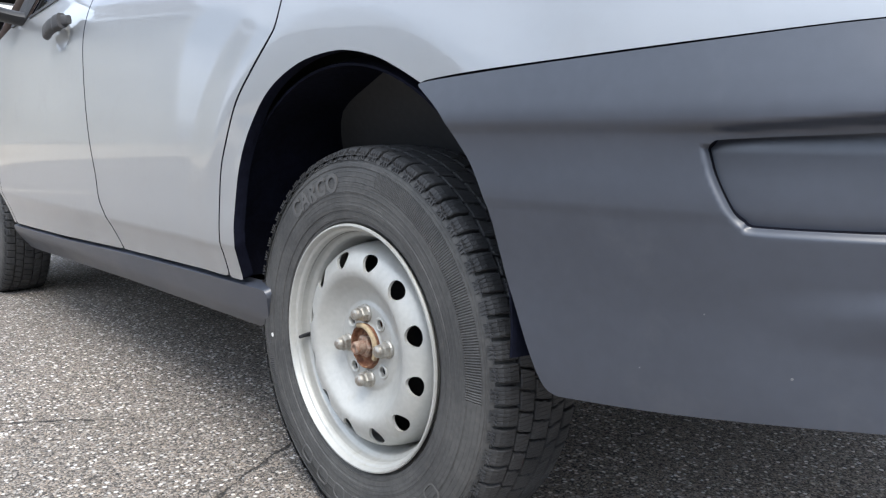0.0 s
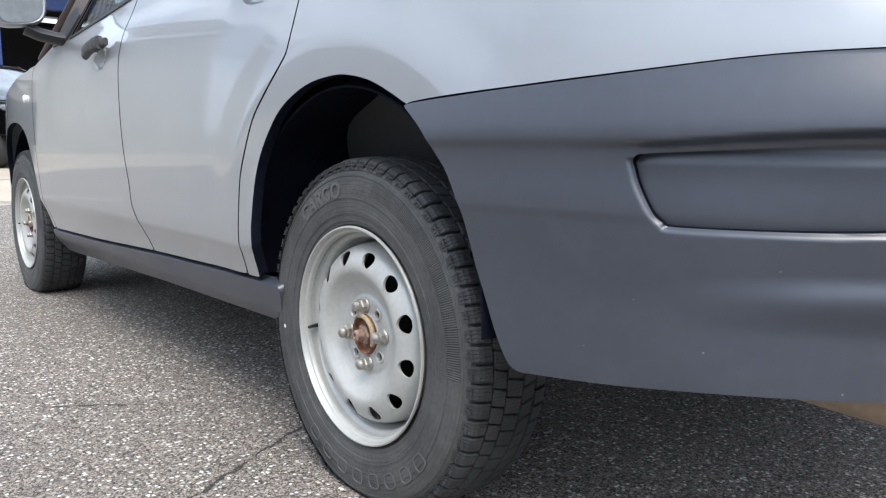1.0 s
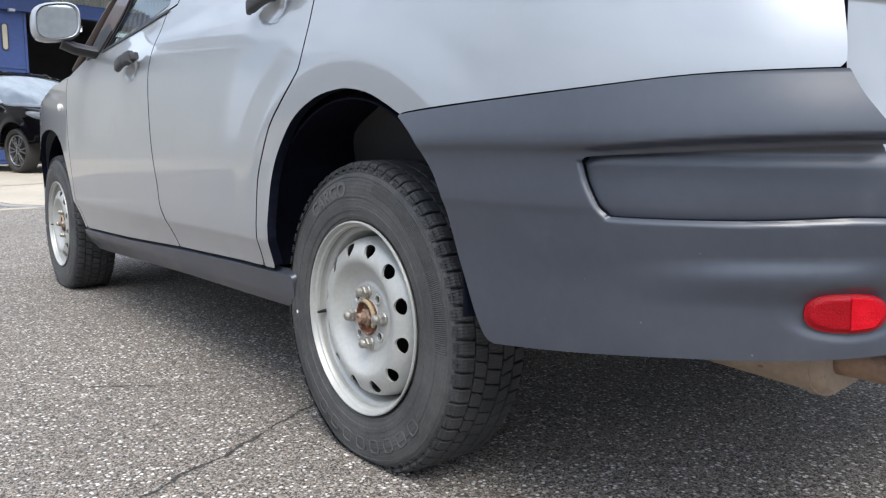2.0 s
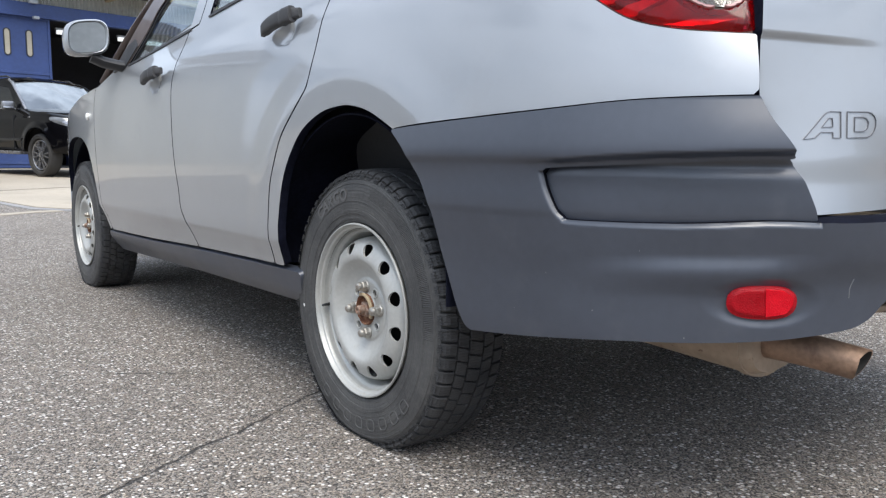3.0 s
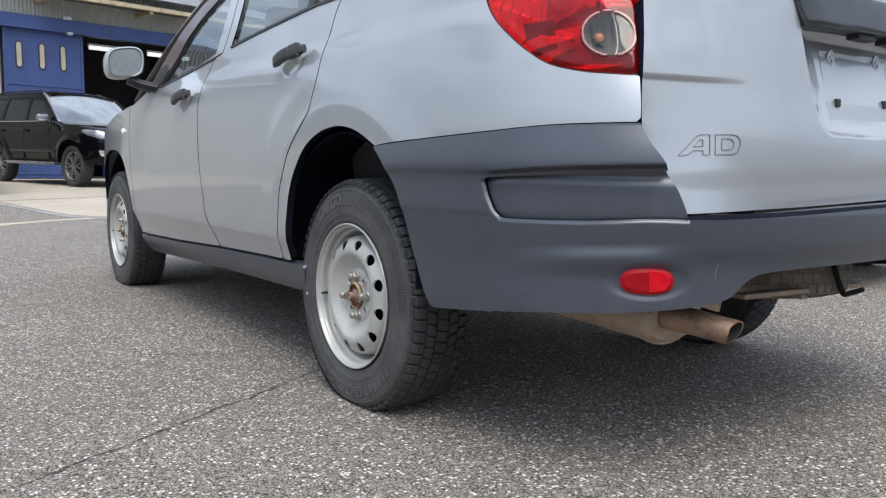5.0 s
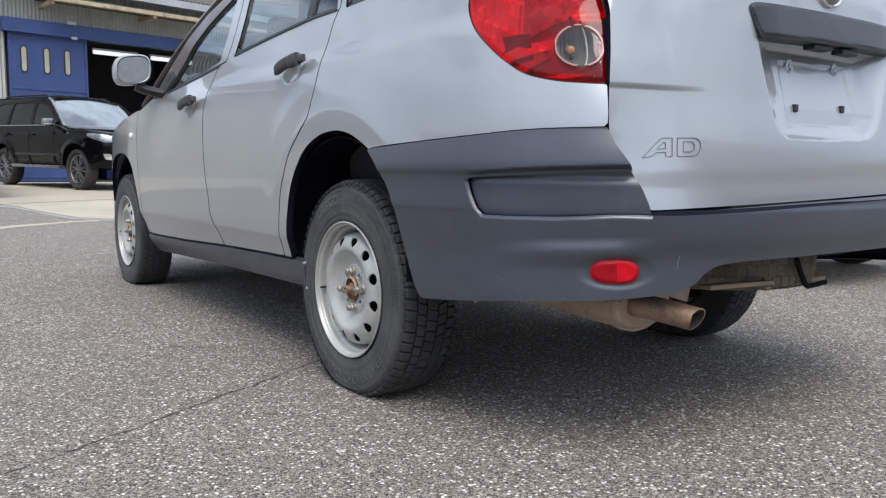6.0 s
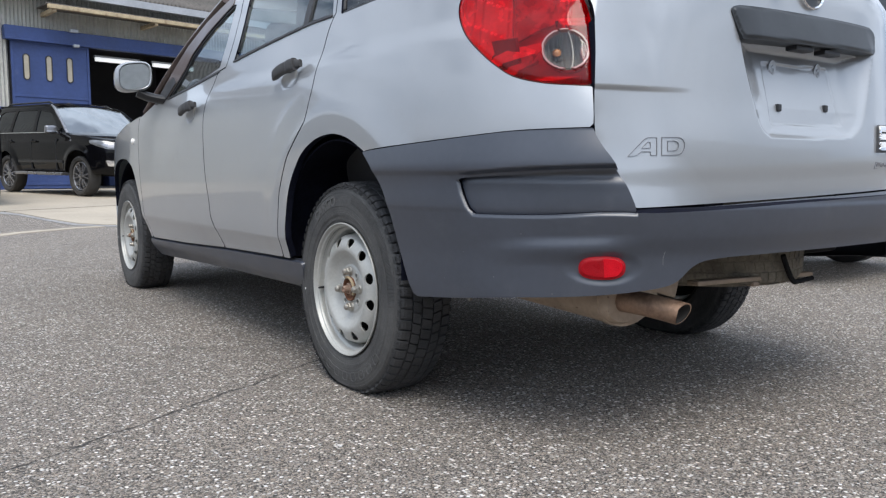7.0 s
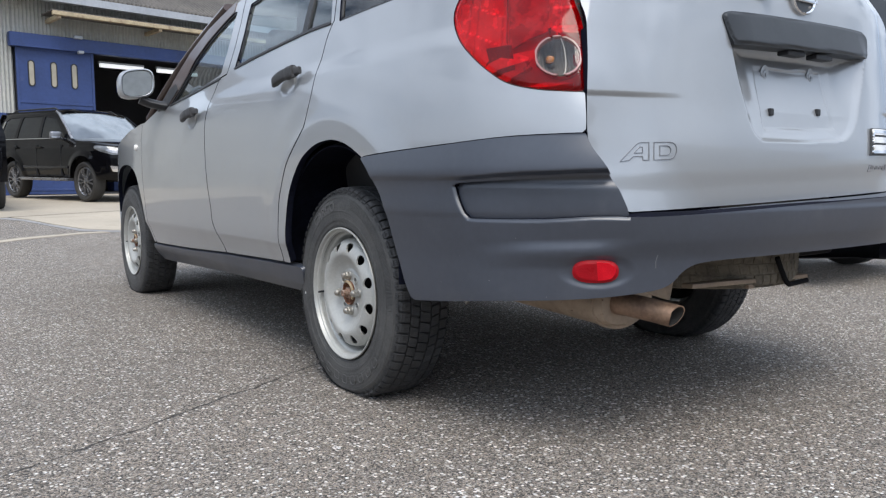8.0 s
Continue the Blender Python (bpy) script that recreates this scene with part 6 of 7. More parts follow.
def wheel(at, turn):
    rim = mesh_object("wheel", RIM, wagon, label="silver painted steel wheel with twelve openings")
    rim.matrix_basis = Matrix.Translation(at) @ Matrix.Rotation(turn, 4, "Z")
    mesh_object("tyre", TYRE, rim, label="dusty black van tyre with raised lettering")
    tread = mesh_object("tread", TREAD, rim, label="blocky siped winter tread")
    mesh_object("hub", HUB, rim, label="rusty hub").location = (-0.058, 0, 0)
    mesh_object("grease_ring", GREASE, rim, label="yellowed split ring").location = (-0.060, 0, 0)
    mesh_object("axle_nut", AXLE_NUT, rim, label="rusty axle nut").location = (-0.055, 0, 0)
    for k in range(4):
        nut = mesh_object("lug_nut", NUT, rim, label="dull zinc lug nut")
        a = radians(85 + 90 * k)
        nut.location = (-0.060, 0.0525 * math.cos(a), 0.0525 * math.sin(a))
        nut.rotation_euler = (0.5 * k, 0, 0)
    mesh_object("valve_stem", VALVE, rim, label="black valve stem")
    mesh_object("lettering", WORD, rim, label="raised tyre lettering")
    for bar in BARS:
        mesh_object("raised_mark", bar, rim)
    mesh_object("paint_dot", DOT, rim, label="white balance dot")
    return rim


WHEEL_X = 0.7105
for y in (0.0, 2.6):
    wheel((CX - WHEEL_X, y, WHEEL_Z), 0.0)
    wheel((CX + WHEEL_X, y, WHEEL_Z), math.pi)

# brake drums behind the rear wheels
for sign in (-1, 1):
    for y in (0.0, 2.6):
        bm = bmesh.new()
        rings = add_lathe(bm, [(0.150, 0.026), (0.158, 0.022), (0.158, 0.016), (0.122, 0.014), (0.122, -0.03), (0.10, -0.035), (0.03, -0.035)], 40, at=(CX + sign * (WHEEL_X - 0.005), y, WHEEL_Z))
        cap(bm, rings[-1])
        cap(bm, rings[0])
        bmesh.ops.recalc_face_normals(bm, faces=bm.faces)
        part("brake_drum", bm, "under", wagon, "dark brake drum", smooth=True)

# spare wheel slung under the tail
spare = mesh_object("spare_tyre", TYRE.copy(), wagon, label="dusty tan spare tyre slung under the tail")
spare.data.materials.clear()
spare.data.materials.append(M["dusty"])
spare.matrix_basis = Matrix.Translation((0.12, -0.545, 0.418)) @ Matrix.Rotation(radians(90), 4, "Y") @ Matrix.Diagonal((1.0, 0.98, 0.98, 1))
spare_tread = mesh_object("spare_tread", TREAD.copy(), spare)
spare_tread.scale = (1.0, 0.976, 0.976)
spare_tread.data.materials.clear()
spare_tread.data.materials.append(M["dusty"])
bm = bmesh.new()
add_box(bm, (0.52, 0.035, 0.012), (0.02, -0.815, 0.354), 0.003, Matrix.Rotation(radians(1.5), 4, "Y"))
add_box(bm, (0.03, 0.55, 0.012), (0.02, -0.55, 0.338), 0.003)
part("spare_carrier", bm, "exhaust", wagon, "dusty steel spare wheel carrier")
bm = bmesh.new()
add_sweep(bm, [Vector(p) for p in curve_through([(0.075, -0.862, 0.415), (0.10, -0.862, 0.375), (0.128, -0.862, 0.342), (0.16, -0.86, 0.339), (0.225, -0.86, 0.343)], 4)], oval(0.007, 0.007, 8), up=(0, 1, 0))
bmesh.ops.recalc_face_normals(bm, faces=bm.faces)
part("carrier_hook", bm, "under", wagon, "bent steel carrier hook", smooth=True)
bm = bmesh.new()
add_box(bm, (0.10, 0.012, 0.07), (-0.33, -0.80, 0.375), 0.004, Matrix.Rotation(radians(16), 4, "Y"))
part("hanger_bracket", bm, "exhaust", wagon, "tan exhaust hanger bracket")
bm = bmesh.new()
add_box(bm, (0.012, 0.05, 0.045), (-0.62, -0.40, 0.330), 0.004, Matrix.Rotation(radians(35), 4, "X"))
part("shackle_bracket", bm, "nut", wagon, "dusty shackle bracket")


# ---- ground ----
M["joint"] = surface("tarred_joint", (0.03, 0.028, 0.026), 0.9, vary=0.3)

def ground_height(y):
    """The yard is level round the wagon and rises gently to the workshop."""
    return 0.0235 * min(13.0, max(0.0, y - 4.0))


def on_ground(x, y, lift=0.0):
    return Vector((x, y, ground_height(y) + lift))


def paving(name, near, far, lift, material, label):
    """A thin layer of paving between two lines of (x, y), following the ground."""
    bm = bmesh.new()
    n = 24

    def along(line, u):
        k = u * (len(line) - 1)
        i = min(len(line) - 2, int(k))
        w = k - i
        return tuple(a + (b - a) * w for a, b in zip(line[i], line[i + 1]))

    rows = []
    for i in range(n + 1):
        p, q = along(near, i / n), along(far, i / n)
        rows.append([bm.verts.new(on_ground(p[0] + (q[0] - p[0]) * v, p[1] + (q[1] - p[1]) * v, lift)) for v in (0, 0.2, 0.4, 0.6, 0.8, 1)])
    for p, q in zip(rows, rows[1:]):
        for j in range(5):
            bm.faces.new((p[j], q[j], q[j + 1], p[j + 1]))
    edge = [e for e in bm.edges if len(e.link_faces) == 1]
    made = bmesh.ops.extrude_edge_only(bm, edges=edge)["geom"]
    for v in (g for g in made if isinstance(g, bmesh.types.BMVert)):
        v.co.z -= lift + 0.03
    bmesh.ops.recalc_face_normals(bm, faces=bm.faces)
    return tagged(part(name, bm, material, None), label, "ground", kind="structure")


bm = bmesh.new()
xs = [-400, -60, -20, -8, -4, 0, 4, 8, 20, 60, 400]
ys = [-400, -60, -20, -8, -3, 0, 2, 4, 6, 8, 10, 12, 14, 17, 25, 60, 400]
grid = [[bm.verts.new((x, y, ground_height(y))) for y in ys] for x in xs]
for i in range(len(xs) - 1):
    for j in range(len(ys) - 1):
        bm.faces.new((grid[i][j], grid[i + 1][j], grid[i + 1][j + 1], grid[i][j + 1]))
tagged(part("ground", bm, "asphalt", None), "worn grey asphalt yard with fine cracks and pale stones", "ground", kind="structure")
# concrete apron before the workshop, in two bays with an open joint between them
paving("apron_bay_1", [(-0.66, 10.14), (-0.52, 9.60), (-0.34, 8.46), (-0.17, 7.62), (0.08, 7.30), (0.47, 7.08), (6.0, 6.2)], [(-0.65, 10.13), (0.10, 10.505), (0.82, 10.875), (1.9, 11.425), (3.0, 11.955), (5.0, 12.925), (8.0, 14.355)],
       0.012, "concrete", "pale worn concrete apron bay with stained edges")
paving("apron_bay_2", [(-14.0, 11.0), (-1.3, 9.90), (-0.68, 10.205), (0.10, 10.605), (0.82, 10.975), (3.0, 12.055), (8.0, 14.455)], [(-14.0, 18.2), (-3.0, 19.9), (-0.7, 20.2), (0.5, 20.4), (2.0, 20.6), (4.0, 20.9), (9.0, 21.6)],
       0.012, "concrete", "pale concrete apron bay before the workshop doors")
paving("gutter_1", [(-0.88, 10.08), (-0.60, 9.42), (-0.43, 8.30), (-0.26, 7.42), (0.02, 7.10), (0.43, 6.90), (6.0, 5.95)], [(-0.70, 10.12), (-0.54, 9.58), (-0.36, 8.44), (-0.19, 7.60), (0.06, 7.28), (0.46, 7.06), (6.0, 6.18)],
       0.008, "gutter_stone", "grey concrete gutter along the apron")
paving("edge_strip", [(-2.2, 5.50), (-1.14, 6.38), (-0.87, 6.66), (-0.27, 7.02), (0.0, 7.08)], [(-2.2, 5.66), (-1.18, 6.56), (-0.90, 6.84), (-0.30, 7.18), (-0.05, 7.22)], 0.006, "concrete", "narrow pale concrete edging strip")

paving("expansion_joint", [(-0.70, 10.115), (0.10, 10.515), (0.82, 10.885), (3.0, 11.965), (8.0, 14.365)], [(-0.70, 10.195), (0.10, 10.595), (0.82, 10.965), (3.0, 12.045), (8.0, 14.445)],
       0.006, "joint", "dark tarred joint between the apron bays")

# ---- workshop ----
WALL = Matrix.Translation((0.5, 20.0, ground_height(20.0))) @ Matrix.Rotation(radians(8.7), 4, "Z")  # x along the wall, -y towards the yard


def corrugated(name, x0, x1, z0, z1, pitch, depth, material, parent, label="", thick=0.02, y=0.0):
    """A wall of vertical corrugated sheet."""
    bm = bmesh.new()
    n = max(2, int((x1 - x0) / pitch * 4))
    rows = []
    for i in range(n + 1):
        x = x0 + (x1 - x0) * i / n
        w = depth * math.sin(math.tau * (x - x0) / pitch)
        rows.append([bm.verts.new((x, y + w, z0)), bm.verts.new((x, y + w, z1)), bm.verts.new((x, y + w + thick, z1)), bm.verts.new((x, y + w + thick, z0))])
    for p, q in zip(rows, rows[1:]):
        for j in range(4):
            k = (j + 1) % 4
            bm.faces.new((p[j], q[j], q[k], p[k]))
    bm.faces.new(rows[0])
    bm.faces.new(list(reversed(rows[-1])))
    bmesh.ops.recalc_face_normals(bm, faces=bm.faces)
    return part(name, bm, material, parent, label, smooth=True)


workshop = tagged(empty("workshop", WALL), "corrugated metal workshop with blue sliding doors, one open", "building")
TOP = 3.72
corrugated("wall", -9.0, 0.02, 0.0, 4.95, 0.09, 0.022, "sheet", workshop, "pale weathered corrugated wall")
corrugated("wall", 0.02, 12.0, TOP + 0.25, 4.95, 0.09, 0.022, "sheet", workshop, "pale weathered corrugated wall")
corrugated("wall", 6.4, 12.0, 0.0, TOP + 0.25, 0.09, 0.022, "sheet", workshop, "pale weathered corrugated wall", y=0.01)
bm = bmesh.new()
add_box(bm, (7.6, 0.22, 0.34), (3.70, -0.16, TOP + 0.14), 0.015)
add_box(bm, (7.6, 0.05, 0.05), (3.70, -0.29, TOP - 0.01), 0.008)
part("door_track", bm, "blue", workshop, "blue steel sliding door track")
bm = bmesh.new()
add_box(bm, (0.9, 0.06, 2.05), (-0.46, -0.05, 1.03), 0.01)
part("wall_skirt", bm, "blue", workshop, "blue painted wall base")


def sliding_door(x0, x1):
    bm = bmesh.new()
    w = x1 - x0
    slots = [w * f for f in (0.185, 0.468, 0.735)]
    lo, hi = 2.77, 3.36
    add_box(bm, (w, 0.05, TOP - 0.03), (x0 + w / 2, 0.0, (TOP + 0.03) / 2), 0.006)
    door = part("sliding_door", bm, "blue", workshop, "blue steel sliding door with three tall rounded windows")
    door.location = (0, -0.12, 0)
    bm = bmesh.new()
    for z in (0.15, 1.25, 2.35, TOP - 0.05):
        add_box(bm, (w - 0.02, 0.03, 0.06), (x0 + w / 2, -0.03, z), 0.006)
    for x in (x0 + 0.03, x1 - 0.03):
        add_box(bm, (0.06, 0.03, TOP - 0.1), (x, -0.032, TOP / 2), 0.006)
    part("door_frame", bm, "blue", door, "raised blue door frame")
    for s in slots:
        n = 28
        bm = bmesh.new()
        ring = []
        for i in range(n):
            a = math.tau * i / n
            ring.append((x0 + s + 0.080 * math.cos(a), (hi + lo) / 2 + 0.080 * math.sin(a) + math.copysign((hi - lo) / 2 - 0.05, math.sin(a))))
        out = [bm.verts.new((x, -0.045, z)) for x, z in ring]
        cen = (x0 + s, (hi + lo) / 2)
        inn = [bm.verts.new((cen[0] + (x - cen[0]) * 0.72, -0.045, cen[1] + (z - cen[1]) * 0.93)) for x, z in ring]
        back_o = [bm.verts.new((v.co.x, 0.0, v.co.z)) for v in out]
        back_i = [bm.verts.new((v.co.x, 0.0, v.co.z)) for v in inn]
        for p, q in ((out, inn), (back_o, out), (inn, back_i)):
            for i in range(n):
                j = (i + 1) % n
                bm.faces.new((p[i], p[j], q[j], q[i]))
        bmesh.ops.recalc_face_normals(bm, faces=bm.faces)
        part("window_frame", bm, "trim", door, "dark rubber window frame")
        bm = bmesh.new()
        face = [bm.verts.new((cen[0] + (x - cen[0]) * 0.74, -0.034, cen[1] + (z - cen[1]) * 0.94)) for x, z in ring]
        rear = [bm.verts.new((v.co.x, -0.026, v.co.z)) for v in face]
        bm.faces.new(face)
        bm.faces.new(list(reversed(rear)))
        for i in range(n):
            bm.faces.new((face[i], rear[i], rear[(i + 1) % n], face[(i + 1) % n]))
        bmesh.ops.recalc_face_normals(bm, faces=bm.faces)
        part("pane", bm, "dim_pane", door, "cream frosted pane")
    return door


sliding_door(0.04, 1.90)
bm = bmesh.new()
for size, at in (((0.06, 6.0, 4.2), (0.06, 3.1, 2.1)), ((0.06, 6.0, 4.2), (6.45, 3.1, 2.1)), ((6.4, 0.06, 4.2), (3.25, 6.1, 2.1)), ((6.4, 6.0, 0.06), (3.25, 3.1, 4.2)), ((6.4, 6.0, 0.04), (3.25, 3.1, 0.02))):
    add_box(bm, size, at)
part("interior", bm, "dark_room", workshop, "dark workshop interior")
for size, at in (((0.5, 0.5, 1.3), (2.6, 4.2, 0.68)), ((0.9, 0.6, 0.9), (4.4, 4.6, 0.48))):
    bm = bmesh.new()
    add_box(bm, size, at, 0.02)
    part("tool_cabinet", bm, "blue", workshop, "blue tool cabinet in the dark workshop")
for x in (2.9, 4.5):
    bm = bmesh.new()
    add_box(bm, (1.25, 0.10, 0.06), (x, 0.55, 3.60), 0.008)
    fixture = part("ceiling_light", bm, "gutter", workshop, "fluorescent batten light")
    bm = bmesh.new()
    add_box(bm, (1.2, 0.12, 0.10), (x, 0.52, 3.52), 0.02)
    part("light_tube", bm, "tube", fixture, "lit fluorescent tube")
# eaves: roof sheet, gutter and the awning beam with its brackets
bm = bmesh.new()
n = 1050
rows = []
for i in range(n + 1):
    x = -9.0 + 21.0 * i / n
    h = 0.034 * math.sin(math.tau * x / 0.12)
    rows.append([bm.verts.new((x, -0.62, 5.02 + h)), bm.verts.new((x, 3.5, 7.15 + h)), bm.verts.new((x, 3.5, 7.10 + h)), bm.verts.new((x, -0.62, 4.985 + h))])
for p, q in zip(rows, rows[1:]):
    for j in range(4):
        bm.faces.new((p[j], q[j], q[(j + 1) % 4], p[(j + 1) % 4]))
bm.faces.new(rows[0])
bm.faces.new(list(reversed(rows[-1])))
bmesh.ops.recalc_face_normals(bm, faces=bm.faces)
part("roof", bm, "roof", workshop, "weathered dark corrugated roof", smooth=True)
bm = bmesh.new()
add_sweep(bm, [Vector((-9.0, -0.72, 4.90)), Vector((12.0, -0.72, 4.84))], [(-0.09, -0.09), (0.09, -0.09), (0.10, 0.09), (0.085, 0.09), (0.075, -0.07), (-0.075, -0.07), (-0.085, 0.09), (-0.10, 0.09)])
bmesh.ops.recalc_face_normals(bm, faces=bm.faces)
part("gutter", bm, "gutter", workshop, "grey metal eaves gutter")
bm = bmesh.new()
add_box(bm, (11.0, 0.12, 0.10), (6.2, -0.95, 4.47), 0.012)
beam = part("awning_beam", bm, "beam", workshop, "rust-stained cream awning beam")
for x in (0.85, 3.4, 6.0):
    bm = bmesh.new()
    add_box(bm, (0.10, 0.95, 0.10), (x, -0.48, 4.40), 0.01)
    part("awning_bracket", bm, "beam", workshop, "awning bracket")
bm = bmesh.new()
add_box(bm, (11.0, 0.85, 0.03), (6.2, -0.50, 4.545), 0.005)
part("awning_sheet", bm, "roof", workshop, "thin weathered awning sheet")
for size, at in (((0.22, 0.10, 0.09), (1.48, -0.33, TOP + 0.33)), ((0.14, 0.12, 0.07), (1.52, -0.36, TOP - 0.05))):
    bm = bmesh.new()
    add_box(bm, size, at, 0.02)
    part("door_roller", bm, "gutter", workshop, "grey door roller housing")
corrugated("side_wall", -9.0, -8.98, 0.0, 4.95, 0.16, 0.0, "sheet", workshop, y=0.0)
bm = bmesh.new()
add_box(bm, (21.0, 0.1, 6.2), (1.5, 7.0, 3.1))
add_box(bm, (0.1, 7.0, 5.0), (-9.0, 3.5, 2.5))
add_box(bm, (0.1, 7.0, 5.0), (12.0, 3.5, 2.5))
part("rear_wall", bm, "sheet", workshop, "plain rear and end walls")

# unseen plain walls added round the yard, to shape reflections and low light
for k, (size, at) in enumerate((((60, 0.25, 4.0), (0, -17.0, 2.0)), ((0.25, 60, 3.2), (-18.0, 8, 1.6)), ((0.25, 60, 2.0), (24.0, 8, 1.0)))):
    bm = bmesh.new()
    add_box(bm, size, at, 0.02)
    tagged(part("unseen_wall_%d" % (k + 1), bm, "yard", None), "unseen plain grey wall added for reflections", "wall", kind="structure")


# ---- black off-road car ----
def side_block(bm, outline, half_low, half_high, z_low, z_high, y_soft=0.03):
    """A body block from a side outline of (x, z), drawn in towards the top."""
    def half(z):
        u = min(1, max(0, (z - z_low) / (z_high - z_low)))
        return half_low + (half_high - half_low) * u

    left = [bm.verts.new((x, -half(z), z)) for x, z in outline]
    right = [bm.verts.new((x, half(z), z)) for x, z in outline]
    bm.faces.new(left)
    bm.faces.new(list(reversed(right)))
    n = len(outline)
    for i in range(n):
        j = (i + 1) % n
        bm.faces.new((left[j], left[i], right[i], right[j]))
    bmesh.ops.recalc_face_normals(bm, faces=bm.faces)
    edges = [e for e in bm.edges if e.calc_face_angle(0) > 0.5 and e.is_valid]
    bmesh.ops.bevel(bm, geom=edges, offset=y_soft, segments=3, profile=0.6, affect="EDGES", clamp_overlap=True)


def arc(cx, cz, r, a0, a1, n=10):
    return [(cx + r * math.cos(radians(a0 + (a1 - a0) * i / n)), cz + r * math.sin(radians(a0 + (a1 - a0) * i / n))) for i in range(n + 1)]


OFF_SIDE = [(0.38, 0.86), (0.50, 0.905), (0.62, 0.925), (0.80, 0.942), (0.96, 0.938), (1.04, 0.930), (1.08, 0.915), (1.14, 0.900), (1.21, 0.885)]
OFF_NOSE = [(0.38, -0.14), (0.48, -0.03), (0.60, 0.0), (0.78, -0.005), (0.92, -0.02), (1.02, -0.06), (1.10, -0.14), (1.20, -0.30)]
OFF_GLASS = [(1.16, 0.890), (1.22, 0.882), (1.35, 0.855), (1.50, 0.818), (1.66, 0.765), (1.75, 0.725), (1.80, 0.680), (1.83, 0.60)]
NOSE_TURN = corner_table(2.7, 0.92, 0.66, 300)
NOSE_S, NOSE_X, NOSE_Y = ([r[k] for r in NOSE_TURN] for k in range(3))


def off_skin(s, z, out=0.0):
    """The off-road car's flank (s runs backwards from the axles' middle) and, below -1.7, round to the middle of its nose."""
    h = ease(z, OFF_SIDE) + out
    for ax in (1.395, -1.395):
        r = math.hypot(-s - ax, z - 0.40)
        h += 0.030 * (1 - step_up(r, 0.48, 0.62)) * step_up(z, 0.38, 0.5)
    if s >= -1.7:
        return -s, -(h - 0.10 * max(0.0, (s - 1.8) / 0.6) ** 2), z
    return 1.7 + (0.66 + ease(z, OFF_NOSE) + out) * np.interp(-1.7 - s, NOSE_S, NOSE_Y), -h * np.interp(-1.7 - s, NOSE_S, NOSE_X), z


def off_cabin(s, z, out=0.0):
    return -s, -(ease(z, OFF_GLASS) + out - 0.05 * max(0.0, (s - 1.7) / 0.6) ** 2), z


def off_sheet(name, fn, outline, material, parent, label, sign, holes=(), **more):
    """A panel of the off-road car on its near (-1) or far side, from an outline of (x, z) or round the nose."""
    if sign < 0:
        return sheet(name, fn, [(-x, z) for x, z in outline], material, parent, label, holes=[[(-x, z) for x, z in h] for h in holes], **more)

    def over(s, z):
        x, y, h = fn(-s, z)
        return x, -y, h

    return sheet(name, over, outline, material, parent, label, holes=holes, **more)


